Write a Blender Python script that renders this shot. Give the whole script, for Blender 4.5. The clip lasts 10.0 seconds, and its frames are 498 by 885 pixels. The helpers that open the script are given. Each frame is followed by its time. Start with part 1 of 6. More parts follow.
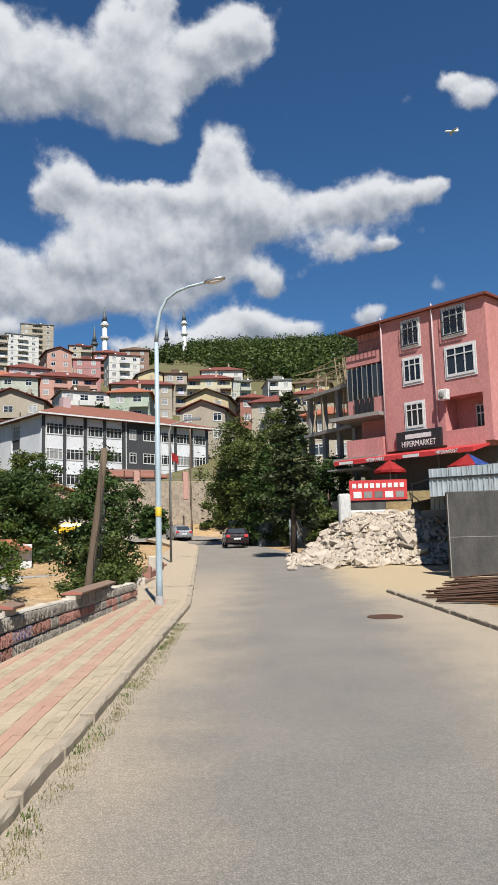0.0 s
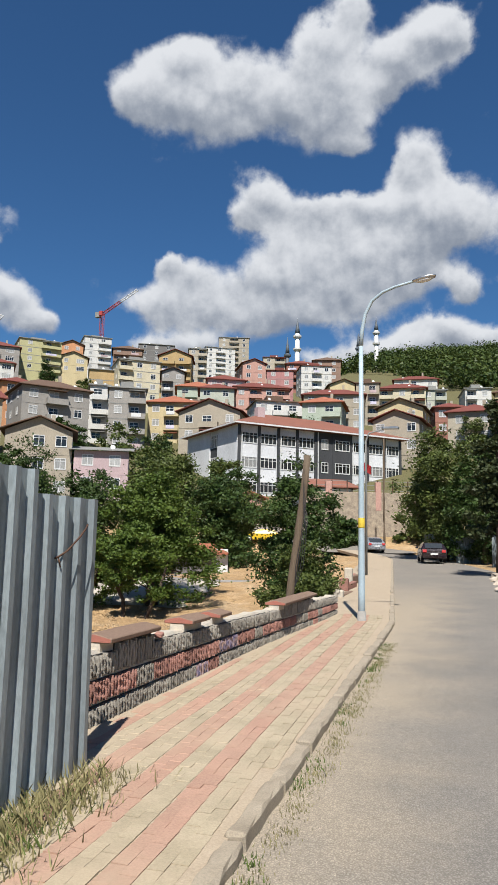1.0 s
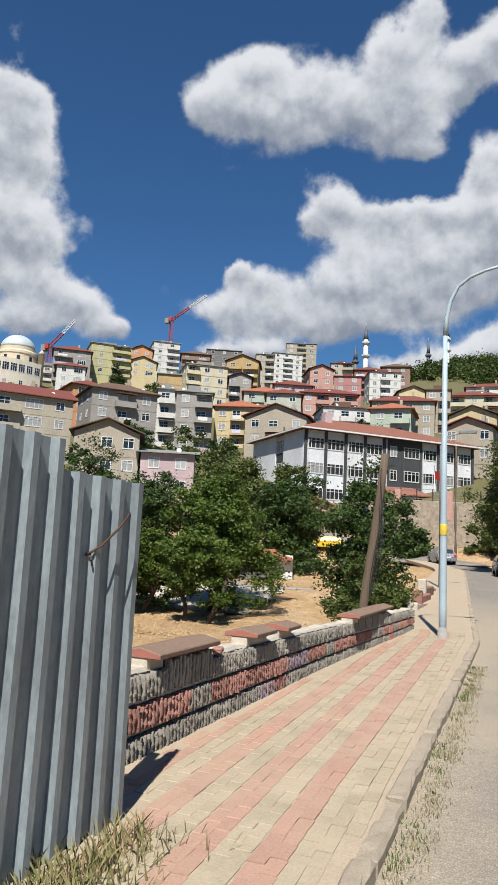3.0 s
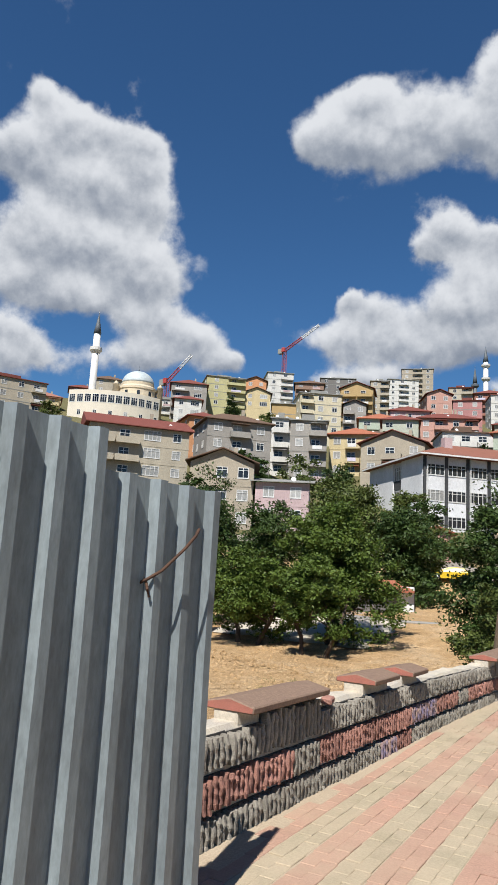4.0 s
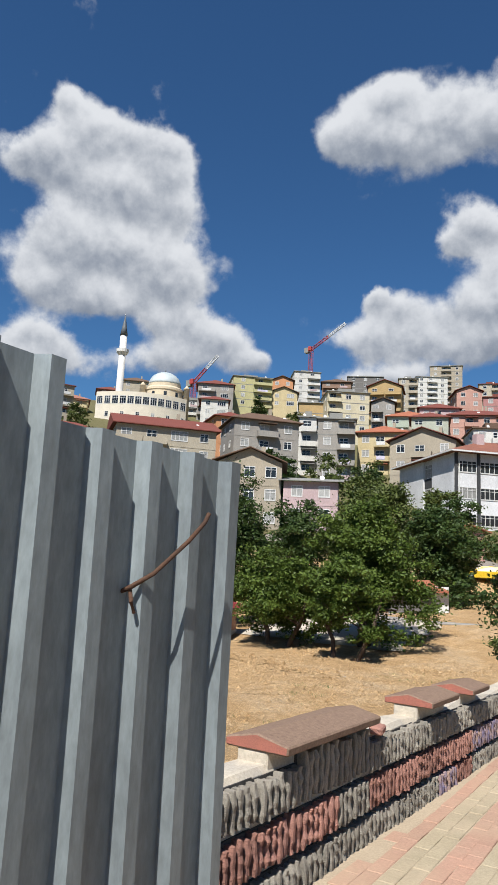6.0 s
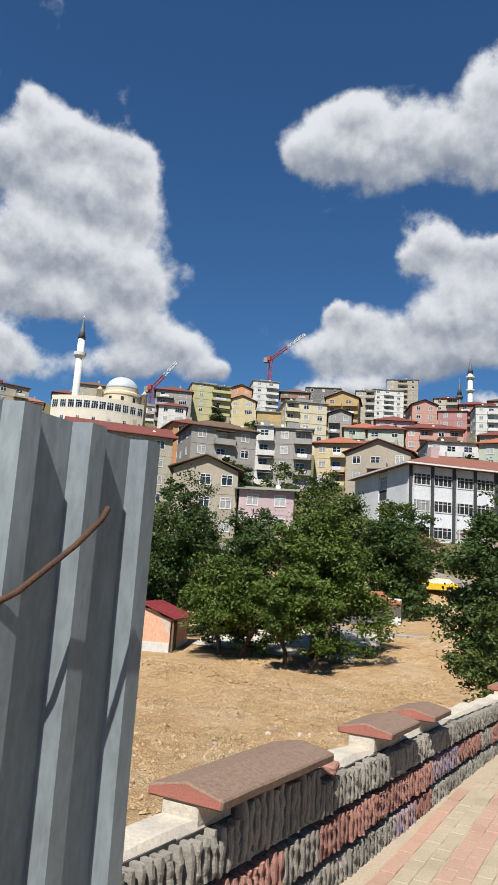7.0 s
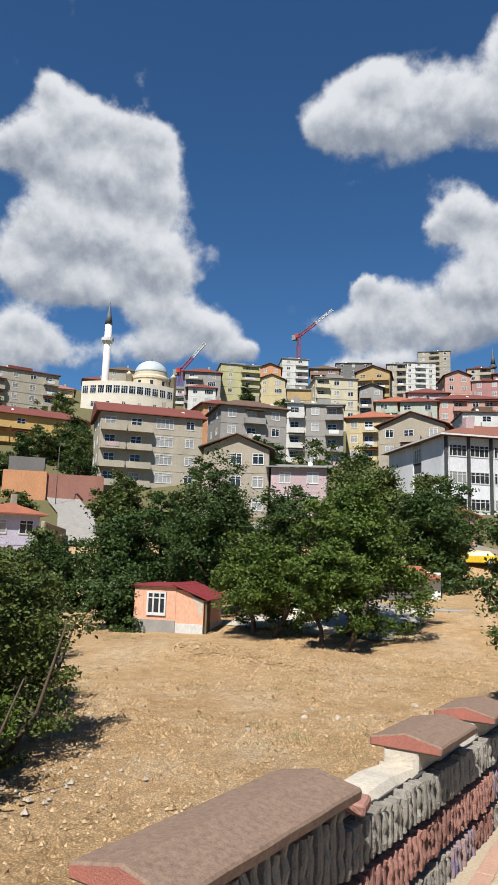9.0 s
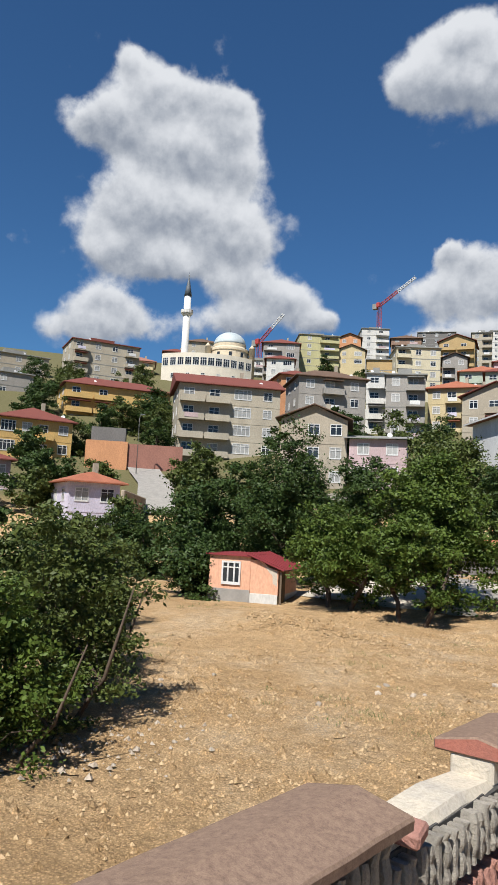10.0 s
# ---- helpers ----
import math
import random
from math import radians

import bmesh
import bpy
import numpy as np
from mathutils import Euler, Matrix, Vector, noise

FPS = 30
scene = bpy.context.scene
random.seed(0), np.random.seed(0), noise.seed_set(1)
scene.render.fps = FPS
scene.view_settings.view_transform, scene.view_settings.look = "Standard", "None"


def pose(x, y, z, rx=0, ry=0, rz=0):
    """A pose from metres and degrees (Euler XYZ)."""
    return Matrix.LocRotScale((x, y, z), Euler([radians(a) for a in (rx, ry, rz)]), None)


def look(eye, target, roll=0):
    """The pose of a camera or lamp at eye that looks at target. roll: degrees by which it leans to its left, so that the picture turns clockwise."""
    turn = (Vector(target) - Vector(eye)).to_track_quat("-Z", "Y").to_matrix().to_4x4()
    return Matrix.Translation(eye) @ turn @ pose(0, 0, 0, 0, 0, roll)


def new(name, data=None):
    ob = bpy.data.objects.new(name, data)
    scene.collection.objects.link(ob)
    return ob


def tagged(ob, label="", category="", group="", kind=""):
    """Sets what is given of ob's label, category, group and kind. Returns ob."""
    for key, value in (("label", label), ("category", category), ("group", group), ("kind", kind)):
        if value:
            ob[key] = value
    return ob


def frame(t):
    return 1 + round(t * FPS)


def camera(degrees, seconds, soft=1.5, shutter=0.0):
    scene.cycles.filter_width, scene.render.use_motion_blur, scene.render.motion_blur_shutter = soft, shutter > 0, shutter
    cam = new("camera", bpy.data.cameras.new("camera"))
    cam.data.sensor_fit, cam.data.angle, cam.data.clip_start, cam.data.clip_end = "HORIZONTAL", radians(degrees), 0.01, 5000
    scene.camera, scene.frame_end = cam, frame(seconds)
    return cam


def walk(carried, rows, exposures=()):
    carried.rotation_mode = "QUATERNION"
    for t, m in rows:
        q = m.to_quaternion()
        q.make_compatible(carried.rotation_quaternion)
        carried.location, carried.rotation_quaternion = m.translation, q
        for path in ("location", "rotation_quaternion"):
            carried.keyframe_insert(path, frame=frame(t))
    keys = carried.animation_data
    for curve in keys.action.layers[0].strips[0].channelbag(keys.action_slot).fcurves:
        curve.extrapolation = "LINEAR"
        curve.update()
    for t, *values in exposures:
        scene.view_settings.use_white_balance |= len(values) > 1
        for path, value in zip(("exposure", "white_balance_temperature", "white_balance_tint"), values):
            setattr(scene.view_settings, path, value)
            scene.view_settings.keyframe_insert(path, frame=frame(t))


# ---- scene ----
cam = camera(38.4, 10.0, soft=1.1)
PATH = [
    (0, (0.747, -0.679, 1.564), (0.684, 1.305, 1.808), -1.6),
    (0.5, (0.498, -0.357, 1.564), (0.188, 1.602, 1.822), -0.8),
    (1, (0.34, -0.073, 1.587), (-0.242, 1.821, 1.862), 1.1),
    (1.5, (0.192, 0.192, 1.572), (-0.492, 2.05, 1.855), 2.9),
    (2, (0.114, 0.442, 1.565), (-0.581, 2.299, 1.824), 2.3),
    (3.5, (-0.277, 1.477, 1.526), (-1.138, 3.254, 1.845), 3.4),
    (4, (-0.455, 1.991, 1.52), (-1.494, 3.663, 1.872), 3.2),
    (4.5, (-0.536, 2.099, 1.497), (-1.697, 3.691, 1.838), 2.7),
    (5, (-0.605, 2.222, 1.512), (-1.797, 3.793, 1.845), 2.6),
    (6.5, (-1.146, 3.147, 1.533), (-2.203, 4.806, 1.894), 3.2),
    (7, (-1.243, 3.393, 1.549), (-2.244, 5.082, 1.928), 3.7),
    (7.5, (-1.381, 3.64, 1.555), (-2.144, 5.447, 1.942), 2.6),
    (8, (-1.456, 3.858, 1.536), (-2.16, 5.694, 1.899), 1.5),
    (8.5, (-1.519, 4.153, 1.541), (-2.499, 5.864, 1.882), 1.2),
    (9, (-1.653, 4.515, 1.516), (-2.733, 6.167, 1.836), 1.9),
    (9.5, (-1.731, 4.877, 1.466), (-2.827, 6.527, 1.739), 2.9),
    (10, (-1.861, 5.158, 1.482), (-3.123, 6.691, 1.715), 2.9),
]
walk(cam, [(t, look(eye, target, roll)) for t, eye, target, roll in PATH])

# ---- world, sun and exposure ----
HIGH_CLOUD = [
    (26.9, 33.3, 2.5, 1.7),
    (23.5, 34.4, 3.5, 2.9),
    (23.3, 36.5, 2.0, 1.2),
    (18.7, 33.9, 3.7, 2.8),
    (14.3, 34.1, 3.7, 2.8),
    (11.1, 36.3, 2.4, 2.8),
    (8.7, 39.3, 1.2, 1.5),
    (11.8, 38.1, 1.6, 1.4),
    (9.9, 33.1, 2.9, 2.2),
    (9.4, 31.1, 1.6, 0.9),
    (5.5, 36.3, 2.1, 1.7),
    (2.6, 36.3, 2.3, 2.2),
    (0.7, 37.3, 1.5, 1.4),
    (5.6, 34.1, 1.6, 1.3),
    (0.8, 36.4, 1.3, 0.8),
    (-17.7, 31.7, 1.7, 1.1),
    (-15.8, 33.2, 1.3, 0.7),
]
RIDGE_CLOUD = [
    (16.3, 27.6, 1.8, 1.4),
    (17.8, 26.1, 1.4, 1.3),
    (14.2, 26.1, 2.6, 1.8),
    (10.9, 26.5, 2.0, 1.3),
    (8.0, 26.4, 2.4, 1.4),
    (9.1, 23.8, 3.8, 2.5),
    (13.5, 23.1, 3.9, 2.5),
    (2.9, 29.1, 1.9, 2.2),
    (1.8, 25.2, 3.1, 3.3),
    (5.0, 21.8, 3.6, 2.5),
    (9.1, 20.2, 4.6, 2.1),
    (15.6, 20.5, 3.9, 2.6),
    (22.3, 21.3, 2.6, 1.8),
    (24.1, 22.1, 1.2, 1.0),
    (24.7, 19.4, 2.1, 1.7),
    (20.8, 18.7, 4.0, 1.9),
    (13.7, 18.2, 5.7, 1.3),
    (23.5, 16.0, 3.8, 0.9),
]
FAR_CLOUD = [
    (4.1, 28.8, 1.7, 1.8),
    (3.1, 26.0, 3.3, 2.4),
    (0.9, 23.9, 3.0, 2.4),
    (0.1, 20.1, 1.1, 0.9),
    (-5.1, 24.8, 2.3, 1.4),
    (-8.1, 25.8, 1.9, 1.9),
    (-10.9, 26.1, 2.4, 1.3),
    (-14.0, 26.3, 1.4, 0.8),
    (-6.3, 22.4, 2.4, 1.2),
    (-9.9, 22.4, 1.2, 0.6),
    (1.1, 16.6, 2.9, 1.5),
    (-2.4, 16.4, 2.2, 1.2),
    (4.4, 15.6, 2.6, 1.5),
    (10.2, 14.8, 2.9, 0.9),
    (-8.4, 17.2, 2.1, 1.2),
    (7.3, 15.7, 2.8, 1.2),
    (3.2, 16.6, 2.3, 1.5),
]
TALL_CLOUD = [
    (50.8, 34.6, 1.5, 1.3),
    (49.1, 32.6, 2.8, 2.1),
    (44.9, 32.6, 2.7, 1.8),
    (42.7, 31.1, 2.1, 2.2),
    (52.0, 30.2, 3.0, 2.0),
    (53.4, 29.1, 1.9, 1.6),
    (47.4, 29.0, 4.6, 2.6),
    (42.6, 27.9, 2.9, 2.3),
    (49.9, 25.2, 4.1, 1.9),
    (45.4, 24.4, 4.7, 2.2),
    (40.4, 23.5, 2.9, 2.4),
    (51.3, 22.6, 2.9, 2.1),
    (49.8, 20.7, 3.8, 1.7),
    (44.7, 21.2, 4.4, 2.0),
    (40.7, 19.4, 2.7, 1.7),
    (37.3, 18.6, 3.1, 1.7),
    (33.9, 16.8, 2.0, 1.1),
    (40.7, 16.6, 4.9, 1.6),
    (51.9, 17.5, 2.5, 1.2),
    (53.7, 15.6, 2.8, 1.6),
    (49.4, 15.9, 3.0, 1.8),
]
CLOUDS = HIGH_CLOUD + RIDGE_CLOUD + FAR_CLOUD + TALL_CLOUD

SUN = Vector((0.145, -0.585, 0.80)).normalized()
lamp_data = bpy.data.lights.new("sun", "SUN")
lamp_data.energy, lamp_data.angle, lamp_data.color = 5.0, radians(0.5), (1.0, 0.965, 0.91)
new("sun", lamp_data).matrix_world = look(SUN * 100, (0, 0, 0))
scene.view_settings.exposure = 0.67


def node(tree, kind, inputs=(), **attrs):
    n = tree.nodes.new(kind)
    for key, value in attrs.items():
        setattr(n, key, value)
    for key, value in dict(inputs).items():
        if isinstance(value, bpy.types.NodeSocket):
            tree.links.new(value, n.inputs[key])
        else:
            n.inputs[key].default_value = value
    return n


def maths(tree, op, a, b=0.0, c=0.0, clamp=False):
    n = node(tree, "ShaderNodeMath", {0: a, 1: b, 2: c}, operation=op)
    n.use_clamp = clamp
    return n.outputs[0]


def build_world():
    world = bpy.data.worlds.new("sky")
    scene.world = world
    world.use_nodes = True
    tree = world.node_tree
    tree.nodes.clear()
    sky = node(tree, "ShaderNodeTexSky", sky_type="NISHITA", sun_disc=False, sun_elevation=math.asin(SUN.z),
               sun_rotation=math.atan2(SUN.x, SUN.y), altitude=200.0, air_density=1.0, dust_density=0.0, ozone_density=1.5)
    way = node(tree, "ShaderNodeTexCoord").outputs["Generated"]
    fine = node(tree, "ShaderNodeTexNoise", {"Vector": way, "Scale": 7.0, "Detail": 9.0, "Roughness": 0.62})
    warp = node(tree, "ShaderNodeVectorMath", {0: fine.outputs["Color"], 1: (0.5, 0.5, 0.5)}, operation="SUBTRACT").outputs[0]
    warp = node(tree, "ShaderNodeVectorMath", {0: warp, "Scale": 0.07}, operation="SCALE").outputs[0]
    bent = node(tree, "ShaderNodeVectorMath", {0: way, 1: warp}, operation="ADD").outputs[0]
    best, low = None, None
    for az, el, a, b in CLOUDS:
        a, b, az, el = radians(a), radians(b), radians(az), radians(el - 0.5)
        right = Vector((math.cos(az), math.sin(az), 0))
        up = Vector((math.sin(az) * math.sin(el), -math.cos(az) * math.sin(el), math.cos(el)))
        u = node(tree, "ShaderNodeVectorMath", {0: bent, 1: right / a}, operation="DOT_PRODUCT").outputs["Value"]
        v = node(tree, "ShaderNodeVectorMath", {0: bent, 1: up / b}, operation="DOT_PRODUCT").outputs["Value"]
        f = maths(tree, "POWER", 0.3, maths(tree, "MULTIPLY_ADD", u, u, maths(tree, "MULTIPLY", v, v)))
        best = f if best is None else maths(tree, "ADD", best, f)
        low = maths(tree, "MULTIPLY_ADD", f, v, 0.0 if low is None else low)
    ahead = maths(tree, "GREATER_THAN", node(tree, "ShaderNodeSeparateXYZ", {0: way}).outputs["Y"], 0.0)
    best = maths(tree, "MULTIPLY", maths(tree, "MINIMUM", best, 1.6), ahead)

    def billow(at):
        """Rounded heaps broken up by finer wisps."""
        heap = node(tree, "ShaderNodeTexVoronoi", {"Vector": at, "Scale": 17.0, "Smoothness": 0.6, "Detail": 2.0, "Roughness": 0.55}, feature="SMOOTH_F1")
        wisp = node(tree, "ShaderNodeTexNoise", {"Vector": at, "Scale": 15.0, "Detail": 9.0, "Roughness": 0.6})
        return maths(tree, "MULTIPLY_ADD", wisp.outputs["Fac"], 1.5, maths(tree, "MULTIPLY", heap.outputs["Distance"], -0.4))

    puff = maths(tree, "ADD", billow(way), -0.5)
    above = node(tree, "ShaderNodeVectorMath", {0: way, 1: (0.006, -0.004, 0.018)}, operation="ADD").outputs[0]
    slope = maths(tree, "SUBTRACT", puff, maths(tree, "ADD", billow(above), -0.5))
    dense = maths(tree, "MULTIPLY_ADD", puff, 0.95, best)
    cover = node(tree, "ShaderNodeMapRange", {"Value": dense, "From Min": 0.17, "From Max": 0.72}, interpolation_type="SMOOTHSTEP").outputs[0]
    # bright heaped tops, flat grey undersides
    side = maths(tree, "DIVIDE", low, maths(tree, "ADD", best, 0.15))
    lit = maths(tree, "MULTIPLY_ADD", side, 0.42, maths(tree, "MULTIPLY", slope, 0.42))
    lit = maths(tree, "MULTIPLY_ADD", maths(tree, "SUBTRACT", best, 0.9), -0.12, lit)
    lit = node(tree, "ShaderNodeMapRange", {"Value": lit, "From Min": -0.36, "From Max": 0.24}, interpolation_type="SMOOTHSTEP").outputs[0]
    cloud = node(tree, "ShaderNodeMix", {0: lit, 6: (0.15, 0.175, 0.22, 1), 7: (0.475, 0.49, 0.515, 1)}, data_type="RGBA").outputs[2]
    blue = node(tree, "ShaderNodeVectorMath", {0: sky.outputs[0], 1: (0.535 * SKY_GAIN, 0.95 * SKY_GAIN, 1.32 * SKY_GAIN)}, operation="MULTIPLY").outputs[0]
    both = node(tree, "ShaderNodeMix", {0: cover, 6: blue, 7: cloud}, data_type="RGBA").outputs[2]
    back = node(tree, "ShaderNodeBackground", {"Color": both, "Strength": 1.0})
    tree.links.new(back.outputs[0], node(tree, "ShaderNodeOutputWorld").inputs[0])


SKY_GAIN = 0.0425
build_world()


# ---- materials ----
SHADE = 0.83  # deepens shadows through the colours: lowers all alike, with exposure raised to match


def material(name, color, rough=0.85, metal=0.0, second=None, scale=6.0, spots=0.25, bump=0.2, fine=60.0, coat=0.0, vary=0.0, stretch=(1, 1, 1), spec=None):
    """A surface with broad stains, fine grain and relief, in object metres."""
    m = bpy.data.materials.new(name)
    m.use_nodes = True
    t = m.node_tree
    p = t.nodes["Principled BSDF"]
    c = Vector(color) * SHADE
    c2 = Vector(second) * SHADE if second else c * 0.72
    place = node(t, "ShaderNodeNewGeometry").outputs["Position"]
    place = node(t, "ShaderNodeMapping", {"Vector": place, "Scale": stretch}).outputs[0]
    broad = node(t, "ShaderNodeTexNoise", {"Vector": place, "Scale": scale, "Detail": 6.0, "Roughness": 0.65})
    grain = node(t, "ShaderNodeTexNoise", {"Vector": place, "Scale": fine, "Detail": 3.0, "Roughness": 0.7})
    k = node(t, "ShaderNodeMapRange", {"Value": broad.outputs["Fac"], "From Min": 0.5 - spots, "From Max": 0.5 + spots}).outputs[0]
    mixed = node(t, "ShaderNodeMix", {0: k, 6: (*c2, 1), 7: (*c, 1)}, data_type="RGBA").outputs[2]
    g = node(t, "ShaderNodeMapRange", {"Value": grain.outputs["Fac"], "From Min": 0.3, "From Max": 0.7, "To Min": 0.82, "To Max": 1.14}).outputs[0]
    if vary:
        rnd = node(t, "ShaderNodeObjectInfo").outputs["Random"]
        g = maths(t, "MULTIPLY", g, node(t, "ShaderNodeMapRange", {"Value": rnd, "To Min": 1 - vary, "To Max": 1 + vary}).outputs[0])
    col = node(t, "ShaderNodeVectorMath", {0: mixed, "Scale": g}, operation="SCALE").outputs[0]
    t.links.new(col, p.inputs["Base Color"])
    r = node(t, "ShaderNodeMapRange", {"Value": broad.outputs["Fac"], "From Min": 0.3, "From Max": 0.7, "To Min": max(0.02, rough - 0.08), "To Max": min(1.0, rough + 0.08)}).outputs[0]
    t.links.new(r, p.inputs["Roughness"])
    p.inputs["Metallic"].default_value = metal
    p.inputs["Coat Weight"].default_value = coat
    p.inputs["Specular IOR Level"].default_value = (0.15 if rough > 0.7 else 0.5) if spec is None else spec
    if bump:
        b = node(t, "ShaderNodeBump", {"Height": grain.outputs["Fac"], "Strength": bump, "Distance": 0.01})
        t.links.new(b.outputs[0], p.inputs["Normal"])
    return m


def plaster(name, color):
    return material(name, color, 0.9, second=tuple(v * 0.78 for v in color), scale=0.5, spots=0.22, bump=0.1, fine=9.0, stretch=(1, 1, 0.45))


def paver_material(name, color, second):
    """Worn concrete paver: each one its own shade, with drifts of tan dust and dark joints' dirt."""
    m = material(name, color, 0.95, second=second, scale=2.2, bump=0.5, fine=70)
    t = m.node_tree
    p = t.nodes["Principled BSDF"]
    base = p.inputs["Base Color"].links[0].from_socket
    place = node(t, "ShaderNodeNewGeometry").outputs["Position"]
    one = maths(t, "ADD", node(t, "ShaderNodeNewGeometry").outputs["Random Per Island"], node(t, "ShaderNodeObjectInfo").outputs["Random"])
    one = node(t, "ShaderNodeMapRange", {"Value": maths(t, "FRACT", one), "To Min": 0.93, "To Max": 1.06}).outputs[0]
    base = node(t, "ShaderNodeVectorMath", {0: base, "Scale": one}, operation="SCALE").outputs[0]
    drift = node(t, "ShaderNodeTexNoise", {"Vector": place, "Scale": 1.1, "Detail": 8.0, "Roughness": 0.7})
    k = node(t, "ShaderNodeMapRange", {"Value": drift.outputs["Fac"], "From Min": 0.44, "From Max": 0.72, "To Max": 0.8}).outputs[0]
    out = node(t, "ShaderNodeMix", {0: k, 6: base, 7: (0.37, 0.29, 0.205, 1)}, data_type="RGBA").outputs[2]
    t.links.new(out, p.inputs["Base Color"])
    return m


def leaf_material(name, color, second, clump=0.7):
    m = bpy.data.materials.new(name)
    m.use_nodes = True
    t = m.node_tree
    p = t.nodes["Principled BSDF"]
    rnd = node(t, "ShaderNodeNewGeometry").outputs["Random Per Island"]
    big = node(t, "ShaderNodeTexNoise", {"Vector": node(t, "ShaderNodeNewGeometry").outputs["Position"], "Scale": clump, "Detail": 3.0})
    k = maths(t, "ADD", maths(t, "MULTIPLY", rnd, 0.55), maths(t, "MULTIPLY", maths(t, "SUBTRACT", big.outputs["Fac"], 0.25), 0.95), clamp=True)
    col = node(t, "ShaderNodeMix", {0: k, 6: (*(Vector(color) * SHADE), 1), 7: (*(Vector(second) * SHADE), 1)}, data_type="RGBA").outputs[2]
    t.links.new(col, p.inputs["Base Color"])
    p.inputs["Roughness"].default_value = 0.55
    p.inputs["Specular IOR Level"].default_value = 0.22
    trans = node(t, "ShaderNodeBsdfTranslucent", {"Color": col})
    mix = node(t, "ShaderNodeMixShader", {0: 0.10, 1: p.outputs[0], 2: trans.outputs[0]})
    t.links.new(mix.outputs[0], t.nodes["Material Output"].inputs[0])
    return m


BEIGE = plaster("beige_render", (0.47, 0.42, 0.33))
GREYBEIGE = plaster("grey_beige_render", (0.42, 0.37, 0.29))
GREY = plaster("grey_render", (0.35, 0.33, 0.30))
DARKGREY = plaster("raw_concrete_frame", (0.20, 0.19, 0.18))
PINKPALE = plaster("pale_pink_render", (0.55, 0.42, 0.42))
ORANGE = plaster("orange_render", (0.62, 0.31, 0.16))
AMBER = plaster("amber_render", (0.66, 0.44, 0.17))
OCHRE = plaster("ochre_render", (0.50, 0.36, 0.18))
WHITE = plaster("white_render", (0.68, 0.67, 0.63))
CREAM = plaster("cream_render", (0.64, 0.58, 0.42))
YELLOW = plaster("yellow_render", (0.60, 0.50, 0.30))
YELLOWGREEN = plaster("yellow_green_render", (0.52, 0.49, 0.27))
BROWNWALL = plaster("brown_render", (0.30, 0.20, 0.15))
MINT = plaster("mint_render", (0.46, 0.52, 0.42))
PALEGREEN = plaster("pale_green_render", (0.48, 0.50, 0.42))
CORAL = plaster("coral_render", (0.55, 0.33, 0.27))
ROSE = plaster("rose_render", (0.46, 0.23, 0.22))
BRICK = plaster("brick_red_render", (0.35, 0.17, 0.13))
LILAC = plaster("lilac_render", (0.66, 0.62, 0.74))
PINKWALL = plaster("salmon_pink_render", (0.60, 0.27, 0.25))
SHEDPINK = plaster("salmon_shed_render", (0.80, 0.45, 0.30))
MAROON = material("maroon_roof", (0.22, 0.075, 0.06), 0.8, scale=1.2, fine=12, stretch=(1, 1, 1))
REDROOF = material("red_tile_roof", (0.40, 0.15, 0.09), 0.85, scale=1.0, fine=9)
BROWN = material("brown_roof", (0.17, 0.11, 0.08), 0.85, scale=1.0, fine=9)
SLATE = material("grey_roof_sheet", (0.30, 0.30, 0.28), 0.8, scale=1.0, fine=9)
SCHOOLROOF = material("school_tile_roof", (0.30, 0.125, 0.085), 0.85, second=(0.21, 0.095, 0.07), scale=0.6, fine=7, bump=0.4)
FRAME = material("white_plastic", (0.75, 0.75, 0.73), 0.4, scale=2, bump=0.0)
GLASS = material("window_glass", (0.035, 0.04, 0.045), 0.08, second=(0.02, 0.025, 0.03), scale=0.8, bump=0.0, vary=0.6)
CURTAIN = material("curtained_glass", (0.42, 0.42, 0.40), 0.25, second=(0.25, 0.25, 0.24), scale=3, bump=0.0, vary=0.3, stretch=(4, 4, 0.5))
CONCRETE = material("concrete", (0.36, 0.34, 0.31), 0.9, second=(0.24, 0.23, 0.21), scale=1.5, bump=0.4, fine=40)
# base tone darkened to stand in for shade on the wall; stains are real
DARKCONC = material("weathered_shaded_concrete", (0.12, 0.115, 0.108), 0.9, second=(0.045, 0.044, 0.042), scale=1.6, bump=0.4, fine=30, stretch=(1, 1, 0.4))
MORTAR = material("pale_mortar", (0.60, 0.53, 0.42), 0.95, second=(0.46, 0.42, 0.36), scale=4.5, spots=0.14, bump=0.6, fine=60)
DUST = material("tan_dust", (0.47, 0.385, 0.28), 0.95, second=(0.40, 0.32, 0.23), scale=3, bump=0.6, fine=60)
BLUEBLOCK = material("blue_sprayed_block", (0.36, 0.25, 0.21), 0.95, second=(0.18, 0.155, 0.24), scale=11, spots=0.09, bump=0.5, fine=90)
GREYBLOCK = material("grey_split_block", (0.37, 0.34, 0.285), 0.95, second=(0.22, 0.20, 0.17), scale=14, bump=0.9, fine=110, vary=0.15)
REDBLOCK = material("faded_red_split_block", (0.43, 0.215, 0.165), 0.95, second=(0.27, 0.15, 0.125), scale=12, bump=0.9, fine=110, vary=0.2)
CAPSTONE = material("worn_red_coping", (0.31, 0.215, 0.155), 0.92, second=(0.16, 0.105, 0.08), scale=45, bump=0.25, fine=170)
CAPRED = material("red_coping_edge", (0.44, 0.16, 0.115), 0.9, second=(0.30, 0.13, 0.10), scale=9, bump=0.5, fine=120)
